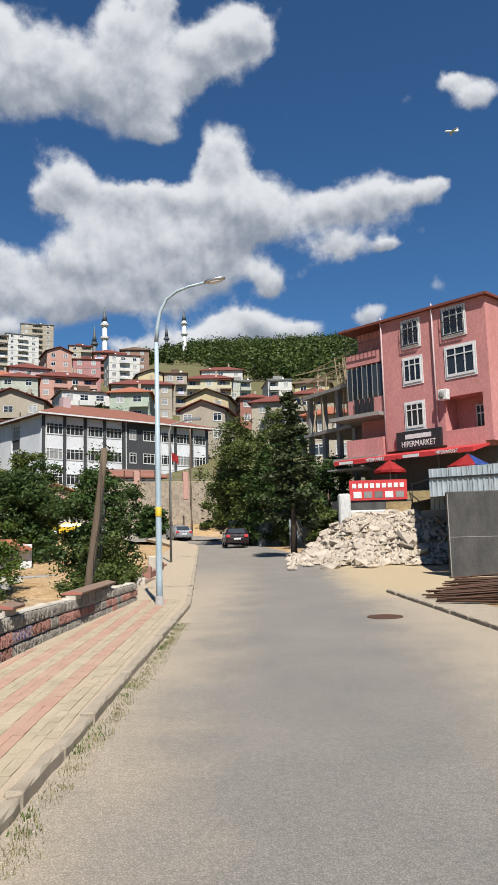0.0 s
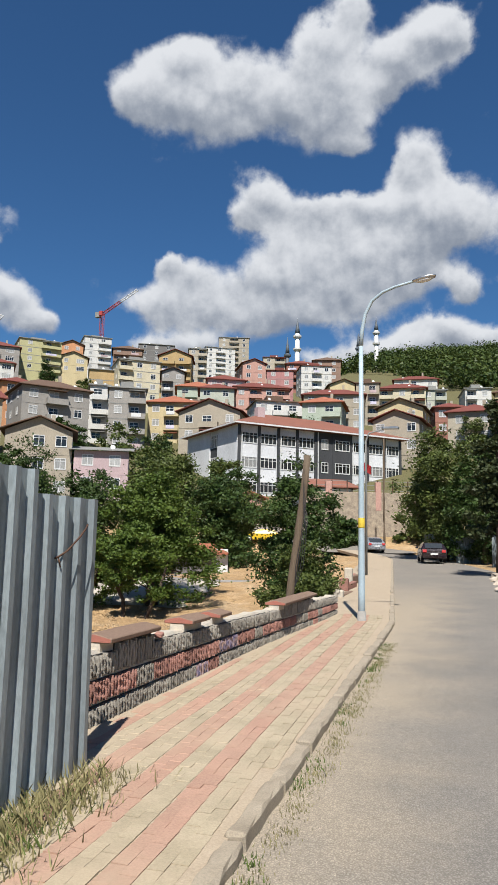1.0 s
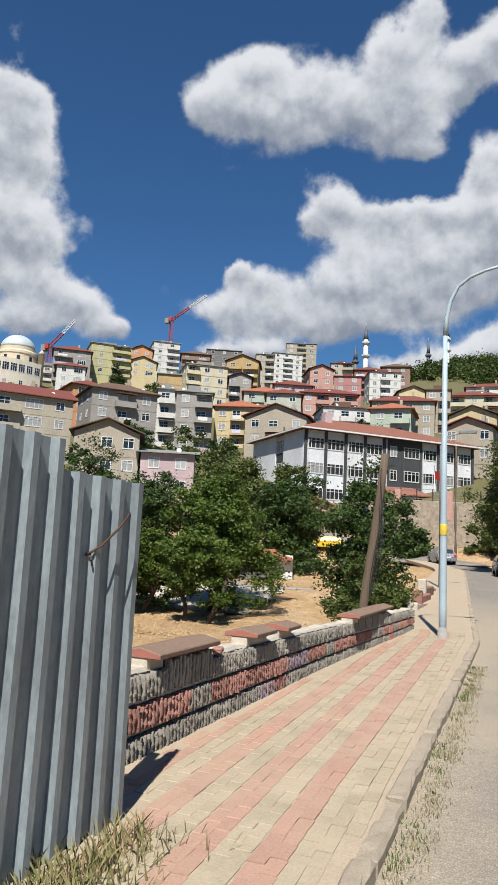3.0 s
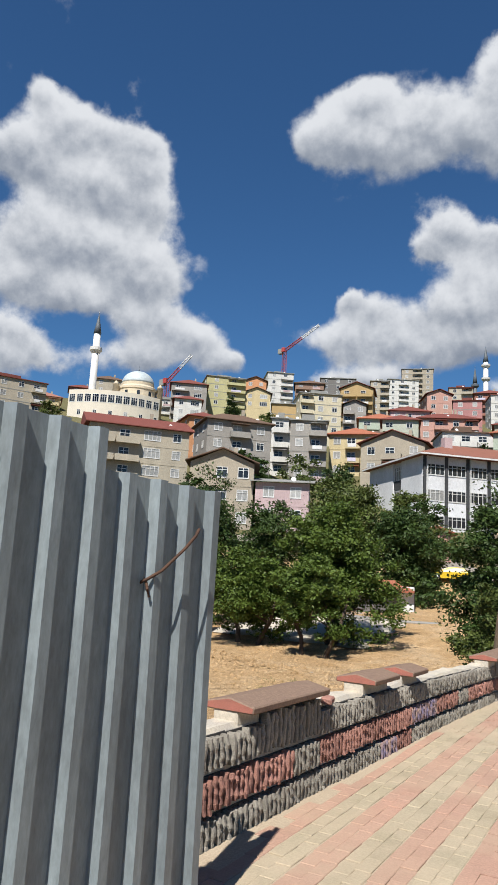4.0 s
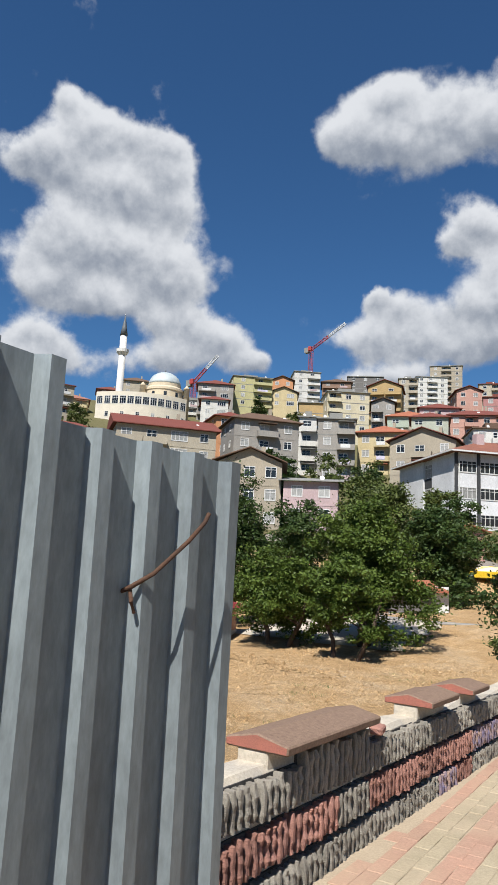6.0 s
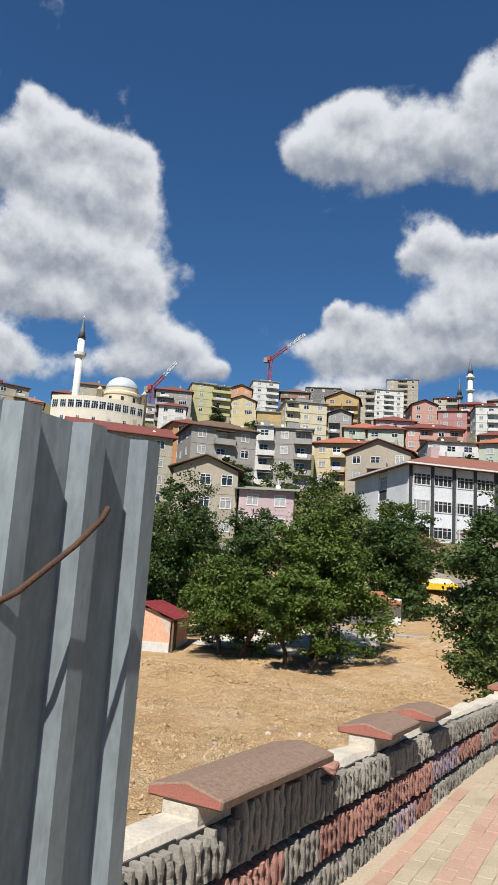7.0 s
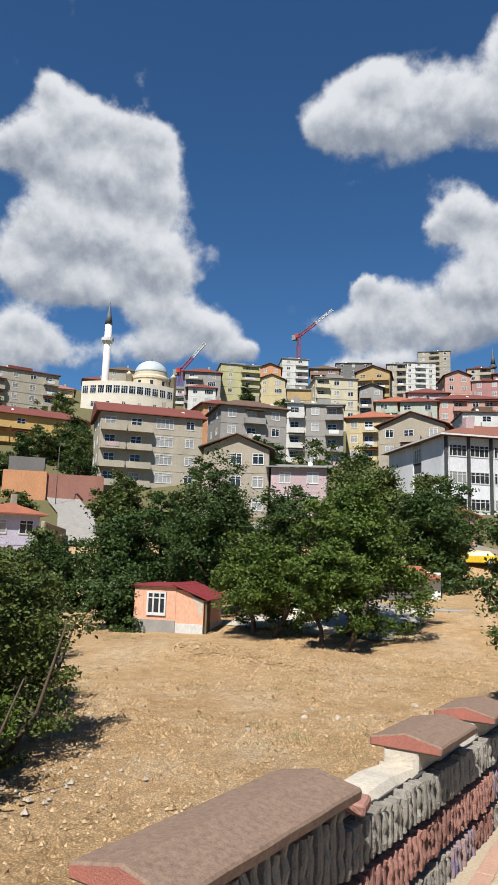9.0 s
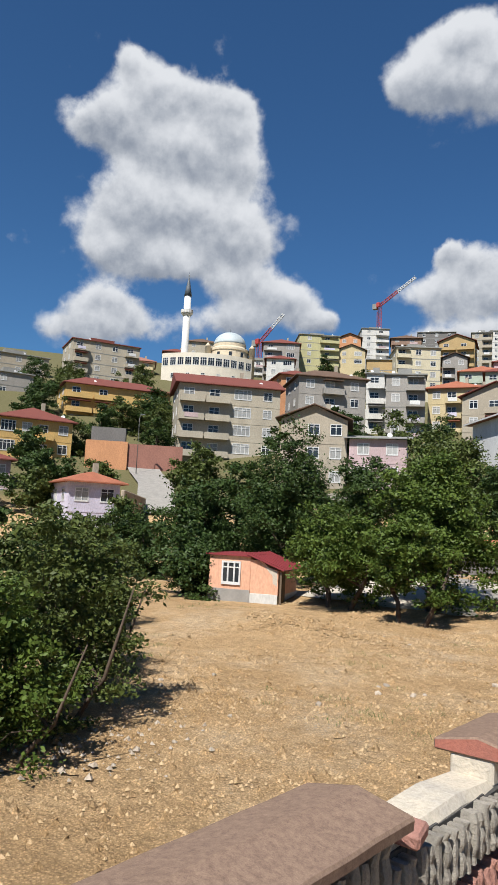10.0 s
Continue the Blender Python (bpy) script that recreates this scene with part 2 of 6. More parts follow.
SHEET = material("galvanised_sheet", (0.33, 0.385, 0.40), 0.45, metal=0.15, second=(0.17, 0.195, 0.205), scale=1.6, spots=0.16, bump=0.05, fine=45, stretch=(1, 1, 0.3))
LIGHTSHEET = material("pale_blue_sheet", (0.50, 0.56, 0.58), 0.5, metal=0.2, scale=1.5, bump=0.0)
POLEPAINT = material("pale_blue_pole_paint", (0.42, 0.52, 0.57), 0.5, second=(0.32, 0.40, 0.44), scale=3, bump=0.05)
YELLOWPAINT = material("yellow_band", (0.75, 0.55, 0.05), 0.6)
WOOD = material("weathered_wood", (0.20, 0.15, 0.105), 0.9, second=(0.11, 0.085, 0.06), scale=4, bump=0.8, fine=40, stretch=(6, 6, 0.4))
BARK = material("bark", (0.14, 0.105, 0.075), 0.95, second=(0.07, 0.05, 0.04), scale=6, bump=1.0, fine=30, stretch=(3, 3, 0.6))
RUST = material("rusty_steel", (0.12, 0.062, 0.038), 0.8, second=(0.065, 0.04, 0.03), scale=10, bump=0.4, fine=90)
BLACK = material("dark_plastic", (0.02, 0.02, 0.022), 0.6, bump=0.0)
RUBBER = material("tyre_rubber", (0.02, 0.02, 0.02), 0.8, bump=0.0)
ALU = material("bare_aluminium", (0.6, 0.6, 0.6), 0.35, metal=0.9, bump=0.0)
LEAD = material("lead_dome", (0.50, 0.56, 0.57), 0.6, second=(0.40, 0.46, 0.48), scale=0.5, bump=0.0)
DARKLEAD = material("dark_lead_spire", (0.12, 0.14, 0.16), 0.6, bump=0.0)
MARBLE = material("white_stone", (0.74, 0.73, 0.70), 0.8, scale=0.6, second=(0.62, 0.61, 0.58), bump=0.0)
SANDSTONE = material("cream_stone", (0.66, 0.57, 0.42), 0.85, second=(0.54, 0.46, 0.34), scale=0.5, bump=0.0)
CRANERED = material("red_crane_paint", (0.45, 0.06, 0.05), 0.5, bump=0.0)
REDPAINT = material("red_canvas", (0.62, 0.04, 0.04), 0.7, scale=3, bump=0.0)
WHITEPAINT = material("white_paint", (0.78, 0.78, 0.76), 0.6, bump=0.0)
ANTHRACITE = plaster("anthracite_render", (0.075, 0.078, 0.082))
STONEWALL = material("rubble_stone_wall", (0.42, 0.35, 0.26), 0.95, second=(0.27, 0.22, 0.17), scale=2.2, spots=0.12, bump=0.8, fine=9)
PINKTILE = paver_material("faded_red_paver", (0.45, 0.25, 0.185), (0.42, 0.285, 0.21))
PALETILE = paver_material("pale_yellow_paver", (0.47, 0.40, 0.285), (0.36, 0.30, 0.205))
KERB = material("kerb_concrete", (0.42, 0.36, 0.275), 0.95, second=(0.30, 0.25, 0.185), scale=4, bump=0.7, fine=80)
RUBBLE = material("broken_limestone", (0.50, 0.44, 0.36), 0.95, second=(0.36, 0.29, 0.22), scale=3, bump=0.7, fine=40, vary=0.18)
WALNUT = leaf_material("walnut_leaves", (0.034, 0.066, 0.010), (0.115, 0.165, 0.027))
DARKLEAF = leaf_material("dark_leaves", (0.018, 0.042, 0.010), (0.065, 0.105, 0.023))
OLIVELEAF = leaf_material("olive_green_leaves", (0.035, 0.055, 0.013), (0.12, 0.15, 0.035))
NEEDLE = leaf_material("conifer_needles", (0.022, 0.035, 0.014), (0.07, 0.085, 0.03))
DRYGRASS = leaf_material("dry_grass", (0.17, 0.16, 0.07), (0.33, 0.29, 0.14))
GREENGRASS = leaf_material("green_weeds", (0.06, 0.10, 0.02), (0.14, 0.19, 0.05))


def ground_material():
    """Ochre soil with pale gravel, turning to scrub on the hill."""
    m = material("ochre_soil", (0.68, 0.465, 0.25), 0.95, second=(0.52, 0.335, 0.165), scale=0.6, spots=0.2, bump=1.0, fine=17)
    t = m.node_tree
    p = t.nodes["Principled BSDF"]
    place = node(t, "ShaderNodeNewGeometry").outputs["Position"]
    soil = p.inputs["Base Color"].links[0].from_socket
    pale = node(t, "ShaderNodeTexNoise", {"Vector": place, "Scale": 0.30, "Detail": 7.0, "Roughness": 0.7})
    k = node(t, "ShaderNodeMapRange", {"Value": pale.outputs["Fac"], "From Min": 0.5, "From Max": 0.66}).outputs[0]
    chips = node(t, "ShaderNodeTexVoronoi", {"Vector": place, "Scale": 9.0})
    c = node(t, "ShaderNodeMapRange", {"Value": chips.outputs["Distance"], "From Min": 0.16, "From Max": 0.30, "To Min": 1.0, "To Max": 0.25}).outputs[0]
    one = node(t, "ShaderNodeMix", {0: maths(t, "MULTIPLY", k, c), 6: soil, 7: (0.52, 0.44, 0.33, 1)}, data_type="RGBA").outputs[2]
    grit = node(t, "ShaderNodeTexVoronoi", {"Vector": place, "Scale": 22.0})
    gk = node(t, "ShaderNodeMapRange", {"Value": grit.outputs["Distance"], "From Min": 0.1, "From Max": 0.55, "To Min": 1.28, "To Max": 0.72}).outputs[0]
    one = node(t, "ShaderNodeVectorMath", {0: one, "Scale": gk}, operation="SCALE").outputs[0]
    ruts = node(t, "ShaderNodeTexNoise", {"Vector": place, "Scale": 2.6, "Detail": 8.0, "Roughness": 0.75})
    rk = node(t, "ShaderNodeMapRange", {"Value": ruts.outputs["Fac"], "From Min": 0.35, "From Max": 0.65, "To Min": 0.78, "To Max": 1.18}).outputs[0]
    one = node(t, "ShaderNodeVectorMath", {0: one, "Scale": rk}, operation="SCALE").outputs[0]
    lumps = node(t, "ShaderNodeBump", {"Height": ruts.outputs["Fac"], "Strength": 1.0, "Distance": 0.2, "Normal": p.inputs["Normal"].links[0].from_socket})
    t.links.new(lumps.outputs[0], p.inputs["Normal"])
    split = node(t, "ShaderNodeSeparateXYZ", {0: place})
    wild = node(t, "ShaderNodeMapRange", {"Value": split.outputs["Z"], "From Min": 1.5, "From Max": 4.0}).outputs[0]
    two = node(t, "ShaderNodeMix", {0: wild, 6: one, 7: (0.115, 0.105, 0.05, 1)}, data_type="RGBA").outputs[2]
    t.links.new(two, p.inputs["Base Color"])
    return m


def road_material():
    """Old grey asphalt, dusted tan along its sides."""
    m = material("dusty_asphalt", (0.30, 0.272, 0.235), 0.92, second=(0.225, 0.21, 0.188), scale=0.5, spots=0.2, bump=0.7, fine=95)
    t = m.node_tree
    p = t.nodes["Principled BSDF"]
    place = node(t, "ShaderNodeNewGeometry").outputs["Position"]
    base = p.inputs["Base Color"].links[0].from_socket
    split = node(t, "ShaderNodeSeparateXYZ", {0: place})
    rough = node(t, "ShaderNodeTexNoise", {"Vector": place, "Scale": 0.8, "Detail": 6.0, "Roughness": 0.65})
    off = maths(t, "ABSOLUTE", maths(t, "SUBTRACT", split.outputs["X"], 1.35))
    off = maths(t, "ADD", off, maths(t, "MULTIPLY", maths(t, "SUBTRACT", rough.outputs["Fac"], 0.5), 2.2))
    k = node(t, "ShaderNodeMapRange", {"Value": off, "From Min": 0.7, "From Max": 2.5, "To Max": 0.85}, interpolation_type="SMOOTHSTEP").outputs[0]
    far = node(t, "ShaderNodeMapRange", {"Value": split.outputs["Y"], "From Min": 20.0, "From Max": 32.0, "To Min": 1.0, "To Max": 0.15}).outputs[0]
    one = node(t, "ShaderNodeMix", {0: maths(t, "MULTIPLY", k, far), 6: base, 7: (0.385, 0.32, 0.235, 1)}, data_type="RGBA").outputs[2]
    edge = maths(t, "ADD", split.outputs["X"], maths(t, "MULTIPLY", maths(t, "SUBTRACT", rough.outputs["Fac"], 0.5), 1.6))
    side = node(t, "ShaderNodeMapRange", {"Value": edge, "From Min": 2.2, "From Max": 3.9}, interpolation_type="SMOOTHSTEP").outputs[0]
    near = node(t, "ShaderNodeMapRange", {"Value": split.outputs["Y"], "From Min": 15.5, "From Max": 20.0}, interpolation_type="SMOOTHSTEP").outputs[0]
    one = node(t, "ShaderNodeMix", {0: maths(t, "MULTIPLY", side, near), 6: one, 7: (0.43, 0.34, 0.215, 1)}, data_type="RGBA").outputs[2]
    chip = node(t, "ShaderNodeTexVoronoi", {"Vector": place, "Scale": 75.0})
    g = node(t, "ShaderNodeMapRange", {"Value": chip.outputs["Distance"], "From Min": 0.1, "From Max": 0.6, "To Min": 1.18, "To Max": 0.75}).outputs[0]
    two = node(t, "ShaderNodeVectorMath", {0: one, "Scale": g}, operation="SCALE").outputs[0]
    worn = node(t, "ShaderNodeTexNoise", {"Vector": place, "Scale": 26.0, "Detail": 5.0, "Roughness": 0.8})
    wk = node(t, "ShaderNodeMapRange", {"Value": worn.outputs["Fac"], "From Min": 0.32, "From Max": 0.68, "To Min": 0.84, "To Max": 1.16}).outputs[0]
    two = node(t, "ShaderNodeVectorMath", {0: two, "Scale": wk}, operation="SCALE").outputs[0]
    t.links.new(two, p.inputs["Base Color"])
    return m


SOIL = ground_material()
ASPHALT = road_material()
SAND = material("yellow_sand", (0.55, 0.42, 0.25), 0.95, second=(0.44, 0.34, 0.21), scale=1.2, bump=0.8, fine=50)


# ---- mesh helpers ----
def link(name, bm, mat):
    me = bpy.data.meshes.new(name)
    bm.to_mesh(me)
    bm.free()
    if mat:
        me.materials.append(mat)
    return new(name, me)


def part(name, bm, mat, parent, label="", at=None):
    ob = link(name, bm, mat)
    ob.parent = parent
    if at is not None:
        ob.matrix_basis = at
    return tagged(ob, label)


def shared(name, me, parent, at):
    """One more object on a mesh that others use too."""
    ob = new(name, me)
    ob.parent = parent
    ob.matrix_basis = at
    return ob


def root(name, m, label, category, group="", kind=""):
    ob = new(name)
    ob.matrix_basis = m
    return tagged(ob, label, category, group, kind)


def box(bm, x0, x1, y0, y1, z0, z1, bevel=0.0):
    vs = bmesh.ops.create_cube(bm, size=1.0, matrix=Matrix.Translation(((x0 + x1) / 2, (y0 + y1) / 2, (z0 + z1) / 2)) @ Matrix.Diagonal((x1 - x0, y1 - y0, z1 - z0, 1)))["verts"]
    if bevel:
        bmesh.ops.bevel(bm, geom=list({e for v in vs for e in v.link_edges}), offset=bevel, segments=1, affect="EDGES")
    return bm


def boxes(*rows, bevel=0.0):
    bm = bmesh.new()
    for r in rows:
        box(bm, *r, bevel=bevel)
    return bm


def tube(bm, points, radii, sides=8):
    """A round bar along points."""
    rings = []
    for i, p in enumerate(points):
        p = Vector(p)
        a = Vector(points[max(i - 1, 0)])
        b = Vector(points[min(i + 1, len(points) - 1)])
        q = (b - a).to_track_quat("Z", "Y")
        r = radii[i] if isinstance(radii, (list, tuple)) else radii
        rings.append([bm.verts.new(p + q @ Vector((r * math.cos(k * math.tau / sides), r * math.sin(k * math.tau / sides), 0))) for k in range(sides)])
    for a, b in zip(rings, rings[1:]):
        for k in range(sides):
            bm.faces.new((a[k], a[(k + 1) % sides], b[(k + 1) % sides], b[k])).smooth = sides > 6
    bm.faces.new(rings[0][::-1])
    bm.faces.new(rings[-1])
    return bm


def lathe(bm, profile, sides=20, smooth=True):
    """A turned body from (radius, height) rows."""
    rings = [[bm.verts.new((max(r, 0.001) * math.cos(k * math.tau / sides), max(r, 0.001) * math.sin(k * math.tau / sides), z)) for k in range(sides)] for r, z in profile]
    for a, b in zip(rings, rings[1:]):
        for k in range(sides):
            bm.faces.new((a[k], a[(k + 1) % sides], b[(k + 1) % sides], b[k])).smooth = smooth
    bm.faces.new(rings[0][::-1])
    bm.faces.new(rings[-1])
    return bm


def prism(bm, outline, y0, y1):
    """An outline in x and z, pushed from y0 to y1."""
    a = [bm.verts.new((x, y0, z)) for x, z in outline]
    b = [bm.verts.new((x, y1, z)) for x, z in outline]
    n = len(outline)
    bm.faces.new(a)
    bm.faces.new(b[::-1])
    for i in range(n):
        bm.faces.new((a[i], b[i], b[(i + 1) % n], a[(i + 1) % n]))
    bmesh.ops.recalc_face_normals(bm, faces=bm.faces)
    return bm


def sheet(name, verts, faces, mat, smooth=False):
    me = bpy.data.meshes.new(name)
    me.from_pydata(verts, [], faces)
    if mat:
        me.materials.append(mat)
    if smooth:
        me.polygons.foreach_set("use_smooth", [True] * len(me.polygons))
    me.update()
    return new(name, me)


def ramp(v, a, b):
    k = min(1.0, max(0.0, (v - a) / (b - a)))
    return k * k * (3 - 2 * k)


# ---- the lie of the land ----
def street_level(y):
    return -0.14 + 0.45 * ramp(y, 18, 58) + 0.6 * ramp(y, 55, 78)


def hill(x, y):
    r = math.hypot(x, y)
    az = math.degrees(math.atan2(x, max(y, 1.0)))
    top = 88 + 110 * ramp(az, -13, -3)
    z = 5 + (r - 88) * 0.29 - 2.6 * ramp(-az, 30, 46) * ramp(r, 200, 120) - 2.2 * ramp(az, -22, -10) * ramp(r, 125, 95)
    if z > top - 20:
        z = top - 20 + 20 * (1 - math.exp(-(z - top + 20) / 20))
    return z


def land(x, y):
    """Height of the ground."""
    if x < -3.2:
        z = -2.65 + 0.25 * ramp(y, 15, 30) + 1.6 * ramp(y, 34, 48) * ramp(-x, 40, 16) + 1.2 * ramp(y, 48, 66) * ramp(-x, 40, 16)
        z += 0.10 * noise.noise(Vector((x * 0.25, y * 0.25, 0))) + 0.05 * noise.noise(Vector((x * 1.1, y * 1.1, 3)))
        z += 0.45 * math.exp(-((x + 20) / 5) ** 2 - ((y - 28.5) / 2.2) ** 2)
        z += (street_level(y) - 0.04 - z) * ramp(x, -9, -3.6) * ramp(y, 34, 50)
    elif x > 6.6 and y > 37:
        z = 3.4
    else:
        z = street_level(y) - 0.04
    h = hill(x, y)
    return max(z, h)


def build_ground():
    xs = [-3.2, -3.12]
    v, s = -3.2, 0.8
    while v > -2600:
        v -= s
        s *= 1.06 if v > -60 else 1.14
        xs.insert(0, v)
    v, s = -3.12, 0.9
    while v < 2600:
        v += s
        s *= 1.08 if v < 40 else 1.16
        xs.append(v)
        if v < 6.55 < v + s:
            xs += [6.55, 6.65]
            v = 6.65
    ys, v, s = [], 4.0, 0.9
    while v < 3000:
        ys.append(v)
        v += s
        s *= 1.02 if v < 80 else (1.05 if v < 500 else 1.2)
    v, s = 3.0, 1.2
    while v > -1500:
        ys.insert(0, v)
        v -= s
        s *= 1.25
    verts = [(x, y, land(x, y) if y > -30 else min(land(x, y), 0)) for y in ys for x in xs]
    n = len(xs)
    faces = [(j * n + i, j * n + i + 1, (j + 1) * n + i + 1, (j + 1) * n + i) for j in range(len(ys) - 1) for i in range(n - 1)]
    tagged(sheet("ground", verts, faces, SOIL, smooth=True), "ochre soil and scrub rising to a hill", "ground", kind="structure")


build_ground()


def strip(name, rows, mat, lift, label, category):
    """A ribbon of ground: rows of y, x from, x to, with its own thickness."""
    verts, faces, cols = [], [], 9
    for y, x0, x1 in rows:
        for i in range(cols):
            x = x0 + (x1 - x0) * i / (cols - 1)
            verts.append((x, y, street_level(y) + lift))
    n = len(rows)
    top = len(verts)
    verts += [(x, y, z - 0.25) for x, y, z in verts]
    for j in range(n - 1):
        for i in range(cols - 1):
            a = j * cols + i
            faces.append((a, a + 1, a + cols + 1, a + cols))
        for a, flip in ((j * cols, False), (j * cols + cols - 1, True)):
            q = (a, a + cols, a + cols + top, a + top)
            faces.append(q[::-1] if flip else q)
    return tagged(sheet(name, verts, faces, mat), label, category, kind="structure")


def kerb_x(y):
    """Line of the kerb's road edge along the walk."""
    return -0.88 - 0.028 * (y - 3.7) - 0.072 * max(0.0, y - 16) - 4.0 * ramp(y, 58, 80)


def road_right(y):
    return 4.75 - 0.09 * max(0.0, y - 9) - 2.0 * ramp(y, 24, 62) - 4.5 * ramp(y, 52, 80)


ROWS = [-40, -20, -10, -5, -2, 0, 2, 4, 6, 8, 10, 12, 14, 16, 18, 20, 23, 26, 30, 34, 38, 42, 46, 50, 54, 58, 62, 66, 70, 74, 77]
strip("road", [(y, kerb_x(y) - 0.02, road_right(y) + 1.0 + 5.5 * ramp(y, 16.5, 18.5) * ramp(y, 38, 34)) for y in ROWS], ASPHALT, 0.0, "worn grey asphalt road dusted with sand", "road")
# the road's far end turns away uphill
turn = [(-4.5, 70), (-14, 79), (-24, 81), (-36, 78), (-48, 74)]
verts = []
for x, y in turn:
    for dy in (-3.4, 3.4):
        verts.append((x, y + dy, max(land(x, y + dy), land(x, y)) + 0.12))
tagged(sheet("road_bend", verts, [(2 * i, 2 * i + 1, 2 * i + 3, 2 * i + 2) for i in range(len(turn) - 1)], ASPHALT), "grey asphalt road bending uphill below the school", "road", kind="structure")

# ---- pavement, kerb, block wall, sheet fence ----
WALL_X = -2.92


def wall_x(y):
    return WALL_X + 0.2 * ramp(y, 10, 17)


def build_kerb():
    base = root("kerb", pose(0, 0, 0), "worn pale concrete kerb stones along the road", "kerb", kind="structure")
    meshes = []
    for k in range(4):
        rnd = random.Random(k)
        bm = boxes((-0.13, 0.0, -0.49, 0.49, -0.15, 0.15), bevel=0.02)
        bmesh.ops.subdivide_edges(bm, edges=[e for e in bm.edges if e.calc_length() > 0.5], cuts=5)
        for v in bm.verts:
            v.co += Vector((rnd.uniform(-1, 1), 0, rnd.uniform(-1, 1))) * 0.009
        me = bpy.data.meshes.new("kerb_stone")
        bm.to_mesh(me)
        bm.free()
        me.materials.append(KERB)
        meshes.append(me)
    for i in range(70):
        y = -6 + i * 1.0
        ang = math.degrees(math.atan2(kerb_x(y) - kerb_x(y + 1), 1.0))
        shared("kerb_stone", meshes[i % 4], base, pose(kerb_x(y + 0.5), y + 0.5, street_level(y) - 0.06 + 0.012 * math.sin(i * 2.7), 0.6 * math.sin(i), 1.5 * math.sin(i * 1.7), ang))
    other = root("kerb_far", pose(0, 0, 0), "low dark kerb with soil beside the road", "kerb", kind="structure")
    for i in range(14):
        y = 4.5 + i * 1.0
        shared("kerb_stone", meshes[i % 4], other, pose(road_right(y + 0.5) - 0.15, y + 0.5, street_level(y) - 0.07, 0, 0, 5))


build_kerb()
strip("pavement", [(y, wall_x(y) - 0.3 if y < 17.5 else kerb_x(y) - 2.2, kerb_x(y) - 0.1) for y in ROWS], DUST, 0.071, "dusty pavement bed beside the wall", "pavement")


def fluted_block(seed, length=0.42, height=0.23):
    """A split-face block: a row of rough upright ribs off a core coloured dark for the gaps' shade."""
    rnd = random.Random(seed)
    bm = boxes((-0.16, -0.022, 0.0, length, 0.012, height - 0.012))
    # second material paints the shade between ribs and rows into the core
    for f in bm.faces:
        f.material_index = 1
    n = 7
    pitch = length / n
    rows = 7
    for i in range(n):
        c = pitch * (i + 0.5) + rnd.uniform(-0.003, 0.003)
        half = pitch * rnd.uniform(0.27, 0.34)
        foot, head = rnd.uniform(0.012, 0.03), rnd.uniform(0.012, 0.028)
        rings = []
        for j in range(rows):
            z = foot + (height - foot - head) * j / (rows - 1)
            end = 0.72 if j in (0, rows - 1) else 1.0
            h = half * end
            out = 0.034 * (0.8 + 0.2 * end) + rnd.uniform(-0.008, 0.007)
            c += rnd.uniform(-0.0022, 0.0022)
            rings.append([bm.verts.new((-0.03, c - h, z)), bm.verts.new((out - 0.008, c - h + rnd.uniform(-0.002, 0.002), z)), bm.verts.new((out, c - h * 0.55, z + rnd.uniform(-0.004, 0.004))),
                          bm.verts.new((out, c + h * 0.55, z + rnd.uniform(-0.004, 0.004))), bm.verts.new((out - 0.008, c + h + rnd.uniform(-0.002, 0.002), z)), bm.verts.new((-0.03, c + h, z))])
        for a, b in zip(rings, rings[1:]):
            for k in range(5):
                bm.faces.new((a[k], a[k + 1], b[k + 1], b[k]))
        bm.faces.new(rings[0][::-1])
        bm.faces.new(rings[-1])
    bmesh.ops.recalc_face_normals(bm, faces=bm.faces)
    return bm


def coping(y0, y1, z, lift=0.0):
    """One red coping slab with a shallow ridge, sloping ends and a thick red edge."""
    x = wall_x((y0 + y1) / 2)
    cap = root("coping_slab", pose(x, y0, z + lift), "worn red concrete coping slab on the block wall", "coping", "coping slabs on the wall")
    bm = bmesh.new()
    n = 10
    rows = []
    L = y1 - y0
    for i in range(n + 1):
        y = L * i / n
        w = 0.002 * math.sin(i * 2.1)
        rows.append([bm.verts.new(p) for p in ((0.085 + w, y, 0.0), (0.09 + w, y, 0.045), (-0.10, y, 0.085), (-0.29 - w, y, 0.045), (-0.29 - w, y, 0.0))])
    for a, b in zip(rows, rows[1:]):
        for k in range(5):
            f = bm.faces.new((a[k], a[(k + 1) % 5], b[(k + 1) % 5], b[k]))
            f.material_index = 0
    for f in (bm.faces.new(rows[0]), bm.faces.new(rows[-1])):
        f.material_index = 1
    bmesh.ops.recalc_face_normals(bm, faces=bm.faces)
    bmesh.ops.bevel(bm, geom=[e for e in bm.edges if e.is_manifold and e.calc_face_angle(0) > 0.5], offset=0.008, segments=1, affect="EDGES")
    slab = part("slab", bm, CAPSTONE, cap)
    slab.data.materials.append(CAPRED)
    return cap


CAPS = ((6.05, 7.18), (8.12, 8.74), (9.12, 9.6), (12.25, 15.0))


